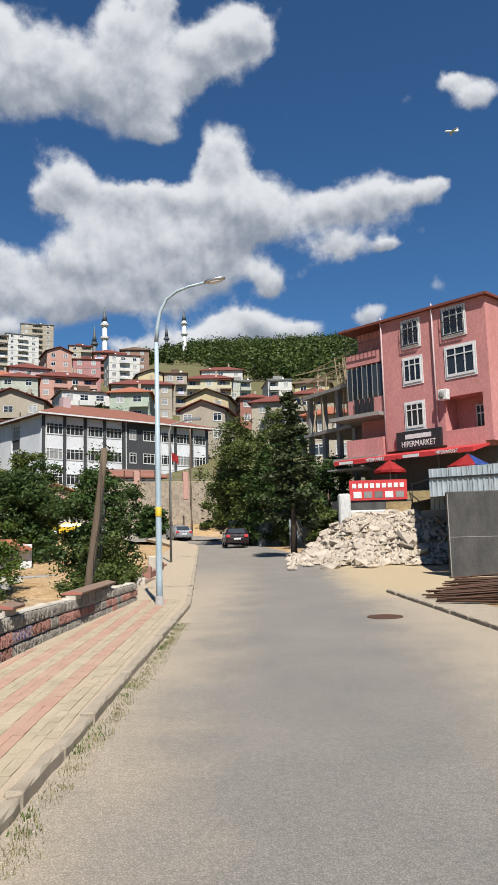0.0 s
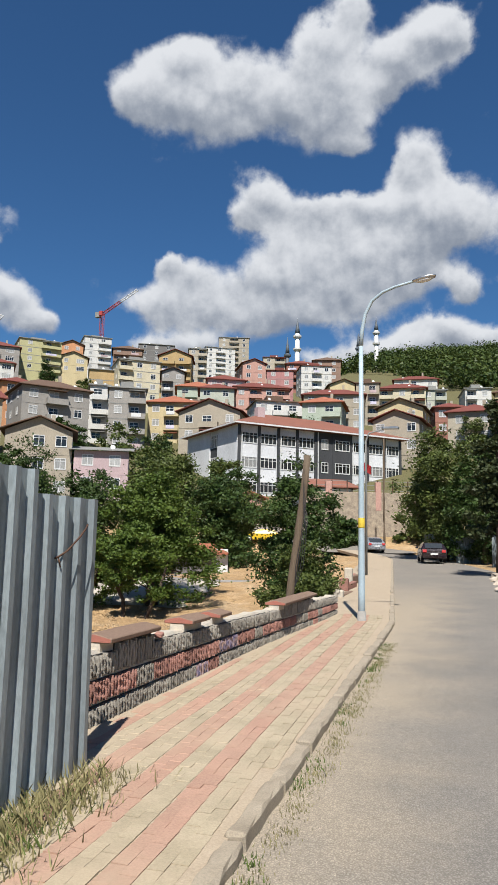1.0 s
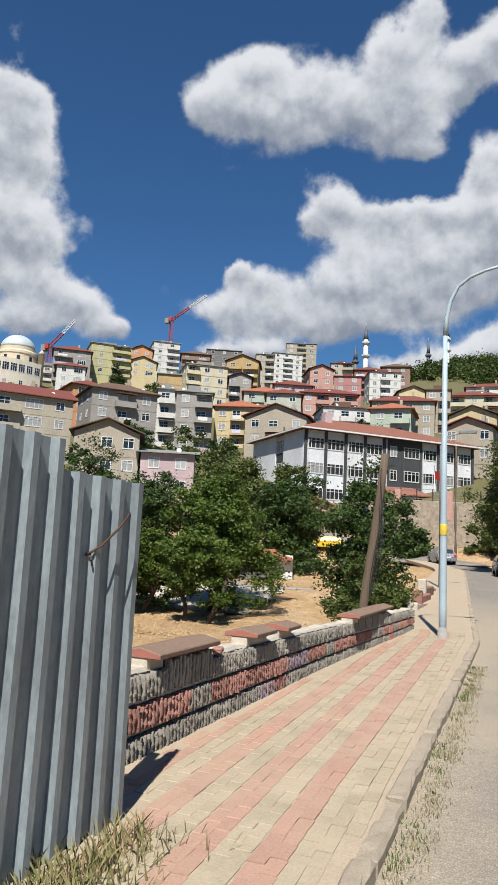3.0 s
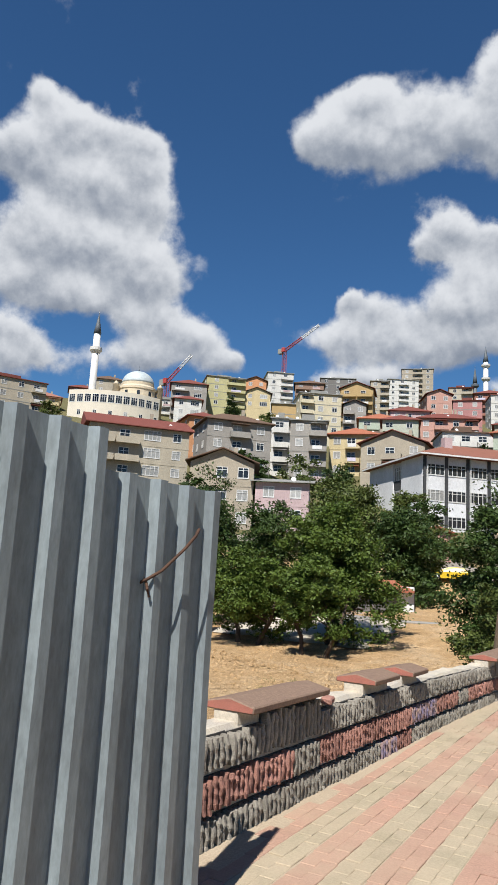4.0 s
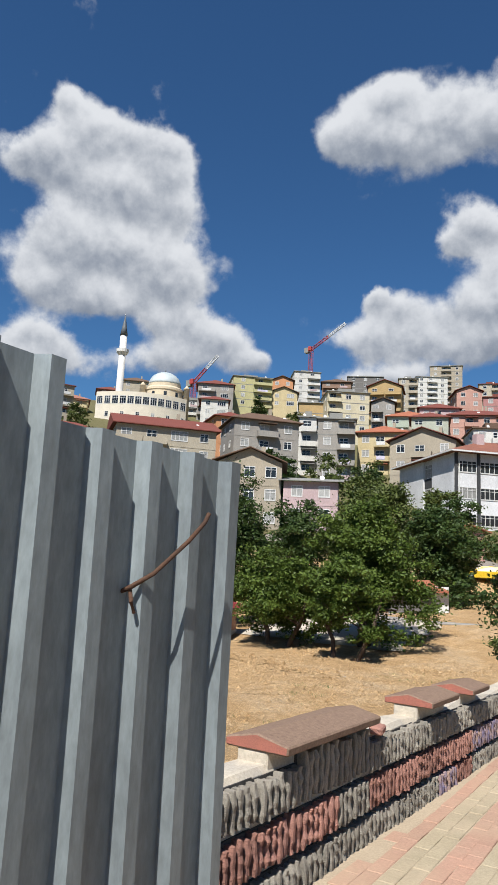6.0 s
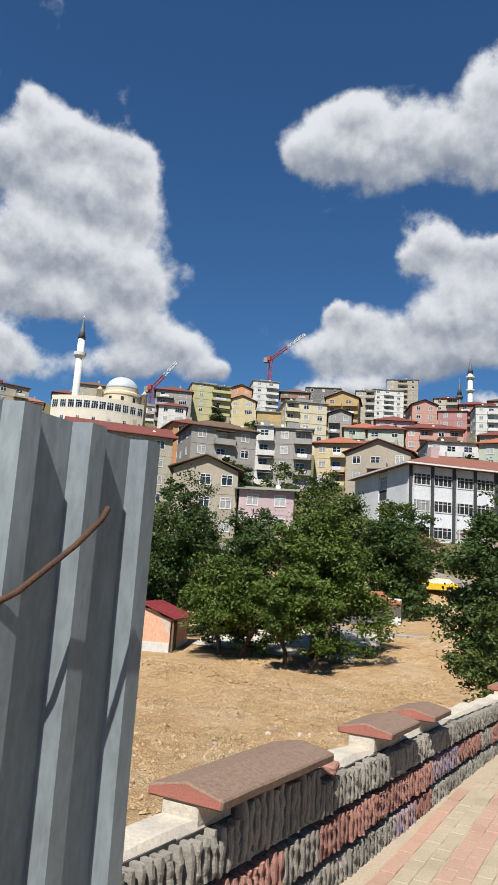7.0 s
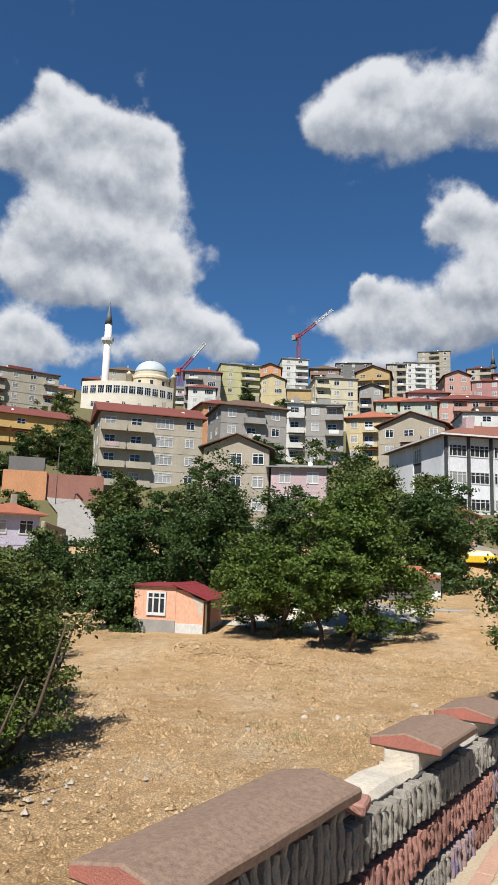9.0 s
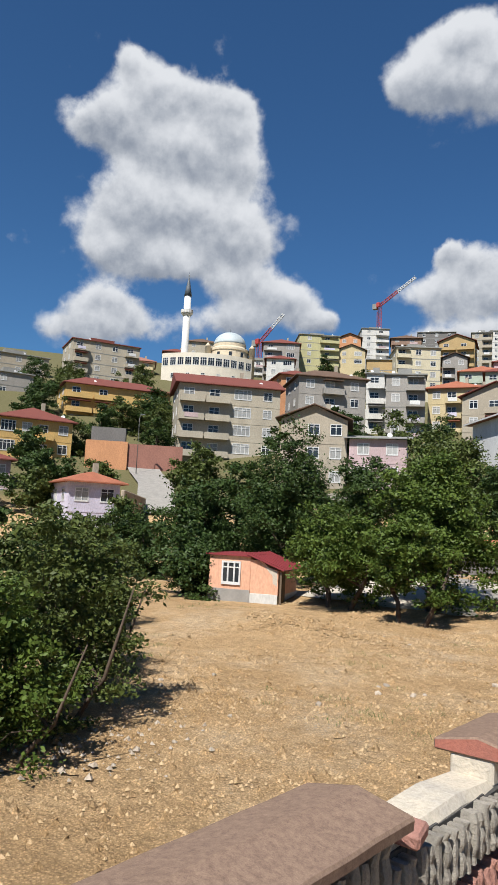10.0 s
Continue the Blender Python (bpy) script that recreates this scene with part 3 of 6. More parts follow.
def build_wall():
    wall = root("wall_block", pose(0, 0, 0), "low retaining wall of fluted grey and red blocks", "wall", kind="structure")
    y0, y1 = 4.2, 17.3
    bm = bmesh.new()
    n = 40
    rows = []
    for i in range(n + 1):
        y = y0 + (y1 - y0) * i / n
        x, g = wall_x(y), street_level(y)
        t = wall_top(y) + 0.012 * math.sin(i * 3.1) + 0.01 * math.sin(i * 1.3)
        rows.append([bm.verts.new(p) for p in ((x - 0.03, y, g - 0.3), (x - 0.03, y, t - 0.02), (x - 0.055, y, t + 0.012), (x - 0.21, y, t + 0.012), (x - 0.24, y, t - 0.02), (x - 0.24, y, -3.3))])
    for a, b in zip(rows, rows[1:]):
        for k in range(6):
            bm.faces.new((a[k], a[(k + 1) % 6], b[(k + 1) % 6], b[k]))
    bm.faces.new(rows[0])
    bm.faces.new(rows[-1])
    bmesh.ops.recalc_face_normals(bm, faces=bm.faces)
    part("core", bm, MORTAR, wall, "pale mortar top")
    grey, red, blue = [], [], []
    for k in range(5):
        for store, mat in ((grey, GREYBLOCK), (red, REDBLOCK), (blue, BLUEBLOCK)):
            me = bpy.data.meshes.new("block")
            bm = fluted_block(k + (50 if mat is REDBLOCK else 0))
            bm.to_mesh(me)
            bm.free()
            me.materials.append(mat)
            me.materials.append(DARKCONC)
            store.append(me)
    rnd = random.Random(4)
    for r in range(3):
        for i in range(31):
            y = y0 + 0.03 + i * 0.42
            top = wall_top(y + 0.2)
            foot = street_level(y) + 0.02
            step = (top - foot) / 3
            use = red if (r == 1 and rnd.random() < 0.86) or rnd.random() < 0.05 else grey
            if (r == 1 and 9.0 < y < 9.7) or (r == 0 and 8.2 < y < 8.7):
                use = blue
            tall = 0.08 if r == 2 and any(a - 0.02 < y and y + 0.42 < b + 0.08 for a, b in CAPS) else 0.0
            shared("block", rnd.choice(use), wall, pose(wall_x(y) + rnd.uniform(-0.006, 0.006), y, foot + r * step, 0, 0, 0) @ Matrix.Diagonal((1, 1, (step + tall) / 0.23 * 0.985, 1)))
    for a, b in CAPS:
        coping(a, b, wall_top((a + b) / 2) + 0.012, 0.075)
        part("raised_course", boxes((-0.22, -0.035, 0, b - a - 0.02, -0.01, 0.088), bevel=0.008), MORTAR, wall, at=pose(wall_x((a + b) / 2), a + 0.01, wall_top((a + b) / 2)))
    # white bird droppings, made as small flat discs on the slabs
    for k, (sx, sy) in enumerate(((-0.05, 6.75), (-0.12, 6.95), (-0.02, 7.0), (-0.1, 8.5))):
        spot = bmesh.new()
        lathe(spot, [(0.004, -0.004), (0.014, 0.0), (0.008, 0.003), (0.002, 0.004)], 9)
        bmesh.ops.transform(spot, matrix=Matrix.Diagonal((1, 1.7, 1, 1)), verts=spot.verts)
        tagged(link("pebble", spot, WHITEPAINT), "tiny white bird dropping on the coping slab", "pebble", "pebbles on the coping").matrix_basis = pose(wall_x(sy) + sx, sy, wall_top(sy) + 0.155, 0, 8, 40 * k)
    # dark raised course under the first slab, and a loose red chip beside it
    chip = link("brick_piece", boxes((-0.045, 0.045, -0.06, 0.06, -0.025, 0.025), bevel=0.01), REDBLOCK)
    chip.matrix_basis = pose(wall_x(7.3) + 0.0, 7.33, wall_top(7.3) + 0.035, 4, 6, 12)
    tagged(chip, "broken red brick piece on the wall top", "brick piece")


def wall_top(y):
    return 0.530 - 0.020 * (y - 7.2) + 0.02 * ramp(y, 11, 17)


build_wall()


def build_second_wall():
    wall = root("wall_far", pose(0, 0, 0), "broken red block wall along the pavement", "wall", kind="structure")
    for i in range(4):
        y = 22.4 + i * 2.6
        x = kerb_x(y) - 1.6
        z = street_level(y)
        part("panel", boxes((x - 0.2, x, y + 0.2, y + 2.35, z - 1.5, z + (0.12, 0.3, 0.42, 0.2)[i]), bevel=0.03), (CAPSTONE, REDBLOCK)[i % 2], wall)
        part("pier", boxes((x - 0.25, x + 0.05, y - 0.12, y + 0.2, z - 1.5, z + (0.28, 0.5, 0.75, 0.4)[i]), bevel=0.04), (MORTAR, REDBLOCK)[i % 2], wall)


build_second_wall()


def corrugated(y0, y1, height, foot, x, pitch=0.205, mat=None, tilt=0.0):
    """One trapezoid-ribbed steel sheet with thickness."""
    bm = bmesh.new()
    prof = []
    y = y0
    while y < y1 - 0.01:
        for dy, dx in ((0.0, 0.0), (0.112, 0.0), (0.132, 0.043), (0.182, 0.043), (0.2045, 0.0)):
            if y + dy <= y1 + 0.001:
                prof.append((y + dy, dx))
        y += pitch
    cuts = [0.0, 0.3, 0.6, 1.0]
    rings = []
    for k in cuts:
        front = [bm.verts.new((dx + 0.006 * math.sin(yy * 3 + k * 4), yy, foot + (height - foot) * k)) for yy, dx in prof]
        rear = [bm.verts.new((v.co.x - 0.0022, v.co.y, v.co.z)) for v in front]
        rings.append((front, rear))
    for (fa, ra), (fb, rb) in zip(rings, rings[1:]):
        for i in range(len(prof) - 1):
            bm.faces.new((fa[i], fa[i + 1], fb[i + 1], fb[i]))
            bm.faces.new((ra[i + 1], ra[i], rb[i], rb[i + 1]))
        bm.faces.new((fa[-1], ra[-1], rb[-1], fb[-1]))
        bm.faces.new((ra[0], fa[0], fb[0], rb[0]))
    for fr, re in (rings[0], rings[-1]):
        for i in range(len(prof) - 1):
            bm.faces.new((fr[i], re[i], re[i + 1], fr[i + 1]))
    return bm


def build_fence():
    fence = root("sheet_fence", pose(-2.42, 0, 0), "grey ribbed steel sheet fence beside the pavement", "fence")
    part("sheet", corrugated(4.06, 4.965, 1.885, -0.12, 0), SHEET, fence)
    y = 4.06
    for i in range(11):
        p = part("sheet", corrugated(y - 1.025, y + 0.02, 2.035 + (0.05 if i in (3, 6) else 0.0), -0.12, 0), SHEET, fence)
        p.matrix_basis = pose(0.006 * (i % 2 + 1), 0, 0)
        y -= 1.0
    for z in (0.5, 1.5):
        part("rail", boxes((-0.06, -0.015, -7.0, 4.9, z, z + 0.05)), RUST, fence)
    for i in range(6):
        part("post", boxes((-0.14, -0.065, 4.7 - i * 2.3, 4.77 - i * 2.3, -0.4, 1.8)), RUST, fence)
    rod = bmesh.new()
    tube(rod, [(-0.02, 4.36, 1.44), (0.03, 4.36, 1.46), (0.06, 4.42, 1.50), (0.085, 4.54, 1.60), (0.095, 4.60, 1.66), (0.095, 4.62, 1.69)], 0.007, 8)
    part("bent_rod", rod, RUST, fence, "rusty bent wire rod")
    tie = bmesh.new()
    tube(tie, [(0.02, 4.37, 1.45), (0.045, 4.35, 1.42), (0.04, 4.37, 1.39)], 0.006, 6)
    part("wire_tie", tie, RUST, fence)


build_fence()


# ---- lamp and poles ----
def street_lamp():
    lamp = root("street_lamp", pose(-1.93, 15.93, street_level(15.9) + 0.03), "pale blue steel street lamp with curved arm on the pavement", "street lamp")
    bm = bmesh.new()
    tube(bm, [(0, 0, -0.2), (0, 0, 0.6), (0, 0, 3.0), (0, 0, 6.2)], [0.078, 0.075, 0.064, 0.048], 14)
    part("pole", bm, POLEPAINT, lamp)
    bm = bmesh.new()
    arm = [(0, 0, 6.2), (0.02, 0, 6.55), (0.10, 0, 6.95), (0.26, -0.02, 7.25), (0.50, -0.05, 7.42), (0.80, -0.08, 7.52), (1.22, -0.12, 7.60)]
    tube(bm, arm, [0.052, 0.046, 0.042, 0.038, 0.035, 0.032, 0.03], 10)
    part("arm", bm, POLEPAINT, lamp)
    head = bmesh.new()
    lathe(head, [(0.03, 0.0), (0.07, 0.05), (0.105, 0.2), (0.11, 0.38), (0.07, 0.5), (0.02, 0.53)], 12)
    bmesh.ops.transform(head, matrix=pose(1.18, -0.12, 7.60, 0, 82, -6) @ Matrix.Diagonal((0.55, 1, 1, 1)), verts=head.verts)
    h = part("head", head, ALU, lamp, "grey lamp head")
    glass = bmesh.new()
    lathe(glass, [(0.02, 0), (0.08, 0.1), (0.085, 0.28), (0.02, 0.38)], 10)
    bmesh.ops.transform(glass, matrix=pose(1.26, -0.13, 7.565, 0, 82, -6) @ Matrix.Diagonal((0.5, 1, 1, 1)), verts=glass.verts)
    part("lens", glass, FRAME, h)
    band = bmesh.new()
    lathe(band, [(0.072, 2.05), (0.075, 2.06), (0.075, 2.26), (0.071, 2.27)], 14)
    part("yellow_band", band, YELLOWPAINT, lamp)
    foot = bmesh.new()
    lathe(foot, [(0.2, -0.1), (0.2, 0.02), (0.1, 0.03), (0.09, 0.25)], 14)
    part("base", foot, CONCRETE, lamp)


street_lamp()


def wood_pole(x, y, z, top, r, lean, label):
    pole = root("wooden_pole", pose(x, y, z), label, "utility pole", "utility poles")
    bm = bmesh.new()
    pts = [(lean * k + 0.02 * math.sin(k * 9), 0.01 * math.sin(k * 7), -0.3 + (top - z + 0.3) * k) for k in (0, 0.15, 0.3, 0.45, 0.6, 0.75, 0.9, 1.0)]
    tube(bm, pts, [r * (1.15 - 0.35 * i / 7) for i in range(8)], 12)
    part("shaft", bm, WOOD, pole)
    return pole


p = wood_pole(-3.55, 14.5, -2.5, 3.4, 0.088, 0.69, "short weathered wooden pole behind the block wall")
bm = bmesh.new()
for k in range(4):
    tube(bm, [(0.66 + 0.02 * k, -0.14, 5.6 - 0.3 * k), (0.66 + 0.03 * k, -0.2, 4.5), (0.52 + 0.05 * k, -0.22, 3.6), (0.5, -0.2, 3.2)], 0.008, 5)
part("hanging_cable", bm, BLACK, p)

# ---- houses of the town ----
WINDOWS = {}


def grille(xs, zs, y0, y1):
    """One connected frame: bars in every even gap of xs and zs, openings between."""
    bm = bmesh.new()
    grid = {}

    def corner(i, j, k):
        if (i, j, k) not in grid:
            grid[i, j, k] = bm.verts.new((xs[i], (y0, y1)[k], zs[j]))
        return grid[i, j, k]

    def solid(i, j):
        return 0 <= i < len(xs) - 1 and 0 <= j < len(zs) - 1 and (i % 2 == 0 or j % 2 == 0)

    for i in range(len(xs) - 1):
        for j in range(len(zs) - 1):
            if not solid(i, j):
                continue
            bm.faces.new((corner(i, j, 0), corner(i + 1, j, 0), corner(i + 1, j + 1, 0), corner(i, j + 1, 0)))
            for di, dj, a, b in ((-1, 0, (i, j + 1), (i, j)), (1, 0, (i + 1, j), (i + 1, j + 1)), (0, -1, (i, j), (i + 1, j)), (0, 1, (i + 1, j + 1), (i, j + 1))):
                if not solid(i + di, j + dj):
                    bm.faces.new((corner(*a, 0), corner(*a, 1), corner(*b, 1), corner(*b, 0)))
    bmesh.ops.recalc_face_normals(bm, faces=bm.faces)
    return bm


def window_mesh(w, h, bars):
    """Frame and pane meshes, shared by all windows of that size."""
    key = (w, h, bars)
    if key not in WINDOWS:
        t = 0.09
        xs = [-w / 2, -w / 2 + t]
        for i in range(1, bars):
            x = -w / 2 + w * i / bars
            xs += [x - 0.04, x + 0.04]
        xs += [w / 2 - t, w / 2]
        zs = [-0.06, t] + ([h * 0.7, h * 0.7 + 0.06] if h > 1.0 else []) + [h - t, h]
        bm = grille(xs, zs, -0.06, 0.05)
        fr = bpy.data.meshes.new("window")
        bm.to_mesh(fr)
        bm.free()
        fr.materials.append(FRAME)
        panes = []
        for mat in (GLASS, CURTAIN):
            bm = boxes((-w / 2 + t / 2, w / 2 - t / 2, -0.012, 0.03, t / 2, h - t / 2))
            me = bpy.data.meshes.new("pane")
            bm.to_mesh(me)
            bm.free()
            me.materials.append(mat)
            panes.append(me)
        WINDOWS[key] = (fr, panes)
    return WINDOWS[key]


def add_window(parent, at, w, h, bars, rnd, curtain=0.58):
    fr, panes = window_mesh(w, h, bars)
    ob = shared("window", fr, parent, at)
    shared("pane", panes[1 if rnd.random() < curtain else 0], ob, Matrix.Identity(4))


def roof_mesh(kind, w, d, rise, over=0.7):
    bm = bmesh.new()
    x0, x1, y0, y1 = -w / 2 - over, w / 2 + over, -over, d + over
    if kind == "n":
        box(bm, -w / 2 - 0.35, w / 2 + 0.35, -0.45, d + 0.35, 0.0, 0.22)
        box(bm, -w * 0.2, w * 0.16, d * 0.3, d * 0.6, 0.22, 1.9)
        return bm
    if kind == "s":
        prism(bm, [(x0, 0), (x1, 0), (x1, 0.12), (x0, 0.12)], y0, y1)
        for v in bm.verts:
            v.co.z += rise * (v.co.y - y0) / (y1 - y0)
        return bm
    e = 0.14
    if kind == "h":
        r = min(w, d) * 0.42
        pts = [(x0, y0, 0), (x1, y0, 0), (x1, y1, 0), (x0, y1, 0), (x0, y0, e), (x1, y0, e), (x1, y1, e), (x0, y1, e)]
        ridge = [(x0 + r, (y0 + y1) / 2, rise), (x1 - r, (y0 + y1) / 2, rise)] if w >= d else [((x0 + x1) / 2, y0 + r, rise), ((x0 + x1) / 2, y1 - r, rise)]
        v = [bm.verts.new(p) for p in pts + ridge]
        sides = ((4, 5, 9, 8), (5, 6, 9), (6, 7, 8, 9), (7, 4, 8)) if w >= d else ((4, 5, 8), (5, 6, 9, 8), (6, 7, 9), (7, 4, 8, 9))
        for f in sides + ((0, 3, 2, 1), (0, 1, 5, 4), (1, 2, 6, 5), (2, 3, 7, 6), (3, 0, 4, 7)):
            bm.faces.new([v[i] for i in f])
    elif kind == "f":
        prism(bm, [(x0, 0), (x0, e), (0, rise + e), (x1, e), (x1, 0), (0, rise)], y0, y1)
    else:
        prism(bm, [(y0, 0), (y0, e), (d / 2, rise + e), (y1, e), (y1, 0)], x0, x1)
        for v in bm.verts:
            v.co = Vector((v.co.y, v.co.x, v.co.z))
    bmesh.ops.recalc_face_normals(bm, faces=bm.faces)
    return bm


HOUSE_COUNT = [0]


def house(x, y, az, w, d, top, floors, cols, wall, roof, roof_mat, label):
    """A town house, placed to fit the camera's view with its front turned that way; cols gives each bay from one side
    to the other (w window, W wide window, b and B balcony).
    """
    HOUSE_COUNT[0] += 1
    rnd = random.Random(HOUSE_COUNT[0])
    base = min(land(x, y), top - floors * 2.9) - 1.0
    ob = root("house", pose(x, y, base, 0, 0, az), label, "house", "houses on the hillside")
    h = top - base
    bm = boxes((-w / 2, w / 2, 0, d, 0, h))
    rise = min(w, d) * 0.2 + 0.2
    if roof == "f":
        prism(bm, [(-w / 2, h), (w / 2, h), (0, h + rise)], 0.0, d)
    elif roof == "g":
        prism(bm, [(0, h), (d, h), (d / 2, h + rise)], -w / 2, w / 2)
        for v in list(bm.verts)[8:]:
            v.co = Vector((v.co.y, v.co.x, v.co.z))
        bmesh.ops.recalc_face_normals(bm, faces=bm.faces)
    part("wall", bm, wall, ob)
    rf = part("roof", roof_mesh(roof, w, d, rise), roof_mat, ob, at=pose(0, 0, h))
    if roof in "hgf":
        part("chimney", boxes((w * 0.15, w * 0.15 + 0.55, d * 0.5, d * 0.5 + 0.5, 0, rise + 1.1)), GREYBEIGE, rf)
    bay = w / len(cols)
    for fl in range(floors):
        z = h - (fl + 1) * 2.9
        for i, c in enumerate(cols):
            cx = -w / 2 + bay * (i + 0.5)
            if c == "w":
                add_window(ob, pose(cx, 0, z + 1.0), min(1.45, bay * 0.62), 1.4, 2, rnd)
            elif c == "W":
                add_window(ob, pose(cx, 0, z + 0.9), min(2.8, bay * 0.8), 1.6, 4, rnd, 0.8)
            elif c in "bB":
                bw = bay * (0.94 if c == "B" else 0.8)
                add_window(ob, pose(cx - bw * 0.12, 0, z + 0.15), min(1.7, bw * 0.6), 2.1, 2, rnd, 0.2)
                bl = part("balcony", boxes((cx - bw / 2, cx + bw / 2, -1.25, 0.0, z - 0.08, z + 0.1), (cx - bw / 2, cx + bw / 2, -1.25, -1.14, z + 0.1, z + 0.95),
                                           (cx - bw / 2, cx - bw / 2 + 0.1, -1.14, 0, z + 0.1, z + 0.95), (cx + bw / 2 - 0.1, cx + bw / 2, -1.14, 0, z + 0.1, z + 0.95)), wall, ob)
                if rnd.random() < 0.35:
                    part("laundry", boxes((cx - bw * 0.3, cx + bw * 0.25, -1.30, -1.27, z + 0.25, z + 0.98)), rnd.choice((WHITEPAINT, PINKPALE, LILAC)), bl)
                elif rnd.random() < 0.4:
                    part("awning", boxes((cx - bw * 0.45, cx + bw * 0.45, -1.3, 0, z + 2.3, z + 2.4)), roof_mat, bl)
        for side, ang in ((1, 90), (-1, -90)):
            for k in range(2):
                add_window(ob, pose(side * w / 2, d * (0.28 + 0.42 * k), z + 1.0, 0, 0, ang), 1.15, 1.3, 2, rnd)
    for fl in range(floors):
        part("slab_band", boxes((-w / 2 - 0.03, w / 2 + 0.03, -0.035, 0.0, h - (fl + 1) * 2.9 - 0.12, h - (fl + 1) * 2.9 + 0.06)), SLATE if roof == "n" else wall, ob)
    if rnd.random() < 0.5 and roof == "n":
        part("roof_tank", lathe(bmesh.new(), [(0.5, 0), (0.5, 1.2), (0.2, 1.35)], 10), LIGHTSHEET, ob, at=pose(w * 0.3, d * 0.5, h + 0.2))
    dish = bmesh.new()
    lathe(dish, [(0.03, 0), (0.22, 0.05), (0.34, 0.12), (0.33, 0.13), (0.2, 0.07)], 10)
    part("satellite_dish", dish, WHITEPAINT, ob, at=pose(w * rnd.uniform(-0.4, 0.4), d * 0.2, h + rise * 0.45, 70, 0, rnd.uniform(-30, 30)) if roof != "n" else pose(w * rnd.uniform(-0.4, 0.4), 0.4, h + 0.5, 70, 0, 20))
    return ob


house(-76.2, 90.2, 50, 16.4, 12, 23.6, 4, "BBWw", BEIGE, "g", MAROON, "beige rendered four-storey apartment block with balconies")
house(-51.8, 78.4, 31, 8.3, 10, 15.1, 4, ".ww", GREYBEIGE, "f", BROWN, "grey-beige gabled house with white windows")
house(-44.6, 81.7, 26, 6.9, 9, 12.8, 3, "ww", PINKPALE, "s", SLATE, "pale pink rendered house with grey roof")
house(-67.4, 106.4, 48, 11.7, 11, 27.3, 4, "wBw", GREY, "h", BROWN, "grey rendered apartment block with brown roof")
house(-88.7, 125.9, 52, 7.4, 10, 33.6, 4, "ww", ORANGE, "h", MAROON, "orange rendered apartment house with red roof")
house(-68.0, 122.4, 30, 3.7, 10, 31.3, 4, "b", WHITE, "n", SLATE, "narrow white house front with open balconies")
house(-60.5, 119.6, 28, 6.9, 10, 29.8, 4, "wB", GREY, "n", SLATE, "grey apartment house with balconies and laundry")
house(-85.1, 174.4, 37, 11.5, 12, 50.3, 4, "Bww", CREAM, "n", SLATE, "cream yellow apartment block with white loggia")
house(-96.4, 175.3, 30, 8.1, 12, 48.5, 3, "..", OCHRE, "n", SLATE, "ochre rendered blank side house")
house(-146.9, 219.3, 43, 14.9, 14, 72.8, 4, "wB", YELLOWGREEN, "n", SLATE, "yellow-green apartment block with balconies")
house(-145.5, 238.1, 32, 8.5, 12, 76.1, 3, "ww", ORANGE, "f", BROWN, "orange gabled house on the ridge")
house(-138.1, 227.3, 32, 10.3, 12, 67.9, 2, "wW", YELLOW, "f", BROWN, "pale yellow house with arched loggia")
house(-149.4, 264.8, 38, 11.4, 14, 87.0, 5, "wB", WHITE, "n", SLATE, "white apartment tower on the ridge")
house(-138.2, 270.8, 28, 12.4, 14, 82.8, 3, "BB", BROWNWALL, "h", BROWN, "brown apartment house with dark balconies")
house(-141.9, 308.0, 26, 16.9, 16, 95.1, 3, "www", DARKGREY, "n", SLATE, "dark unfinished concrete apartment block")
house(-96.1, 224.4, 18, 11.2, 12, 65.2, 4, "BB", OCHRE, "f", MAROON, "ochre apartment house with gable and balconies")
house(-99.8, 255.3, 22, 7.1, 12, 76.3, 5, "wB", BEIGE, "n", SLATE, "beige apartment house with balconies")
house(-57.0, 132.4, 16, 9.6, 11, 29.4, 3, "wBw", YELLOW, "h", REDROOF, "yellow house with red tiled roof")
house(-66.8, 171.6, 22, 10.6, 11, 41.5, 3, "Bw", MINT, "h", REDROOF, "mint green house with red tiled roof")
house(-44.6, 121.1, 7, 11.4, 11, 25.0, 2, "wBw", GREYBEIGE, "f", MAROON, "grey-beige gabled house with red roof")
house(-82.7, 192.1, 24, 6.7, 11, 51.1, 3, "Bw", GREY, "f", BROWN, "grey gabled house among apartment blocks")
house(-152.2, 203.3, 38, 12.8, 13, 66.7, 4, "BW", GREY, "h", MAROON, "grey apartment house with red roof")
house(-140.2, 187.3, 38, 9, 12, 56.2, 3, "wW", WHITE, "h", MAROON, "white house with glazed veranda")
house(-123.3, 347.9, 32, 15.9, 18, 103.1, 6, "wBw", WHITE, "n", SLATE, "pale grey apartment tower on the ridge")
house(-118.9, 356.8, 19, 16.2, 18, 110.9, 7, "wBw", GREYBEIGE, "n", SLATE, "tall grey-beige apartment tower on the ridge")
house(-70.1, 233.8, 29, 8.2, 12, 63.3, 4, "ww", CORAL, "f", MAROON, "coral rendered gabled apartment house")
house(-79.1, 293.7, 16, 9.7, 12, 81.5, 3, "wB", BEIGE, "n", MAROON, "beige apartment house on the slope")
house(-59.4, 228.5, 15, 9, 12, 59.1, 3, "ww", ROSE, "n", MAROON, "rose red apartment house")
house(-62.6, 271.9, 14, 10.6, 12, 72.3, 3, "Bw", BRICK, "h", MAROON, "brick red apartment house")
house(-51.1, 248.9, 22, 11.1, 12, 65.2, 4, "wBw", WHITE, "n", MAROON, "white apartment house with balconies")
house(-54.9, 288.8, 11, 11.5, 12, 77.5, 3, "ww", BROWNWALL, "h", BROWN, "brown house on the slope")
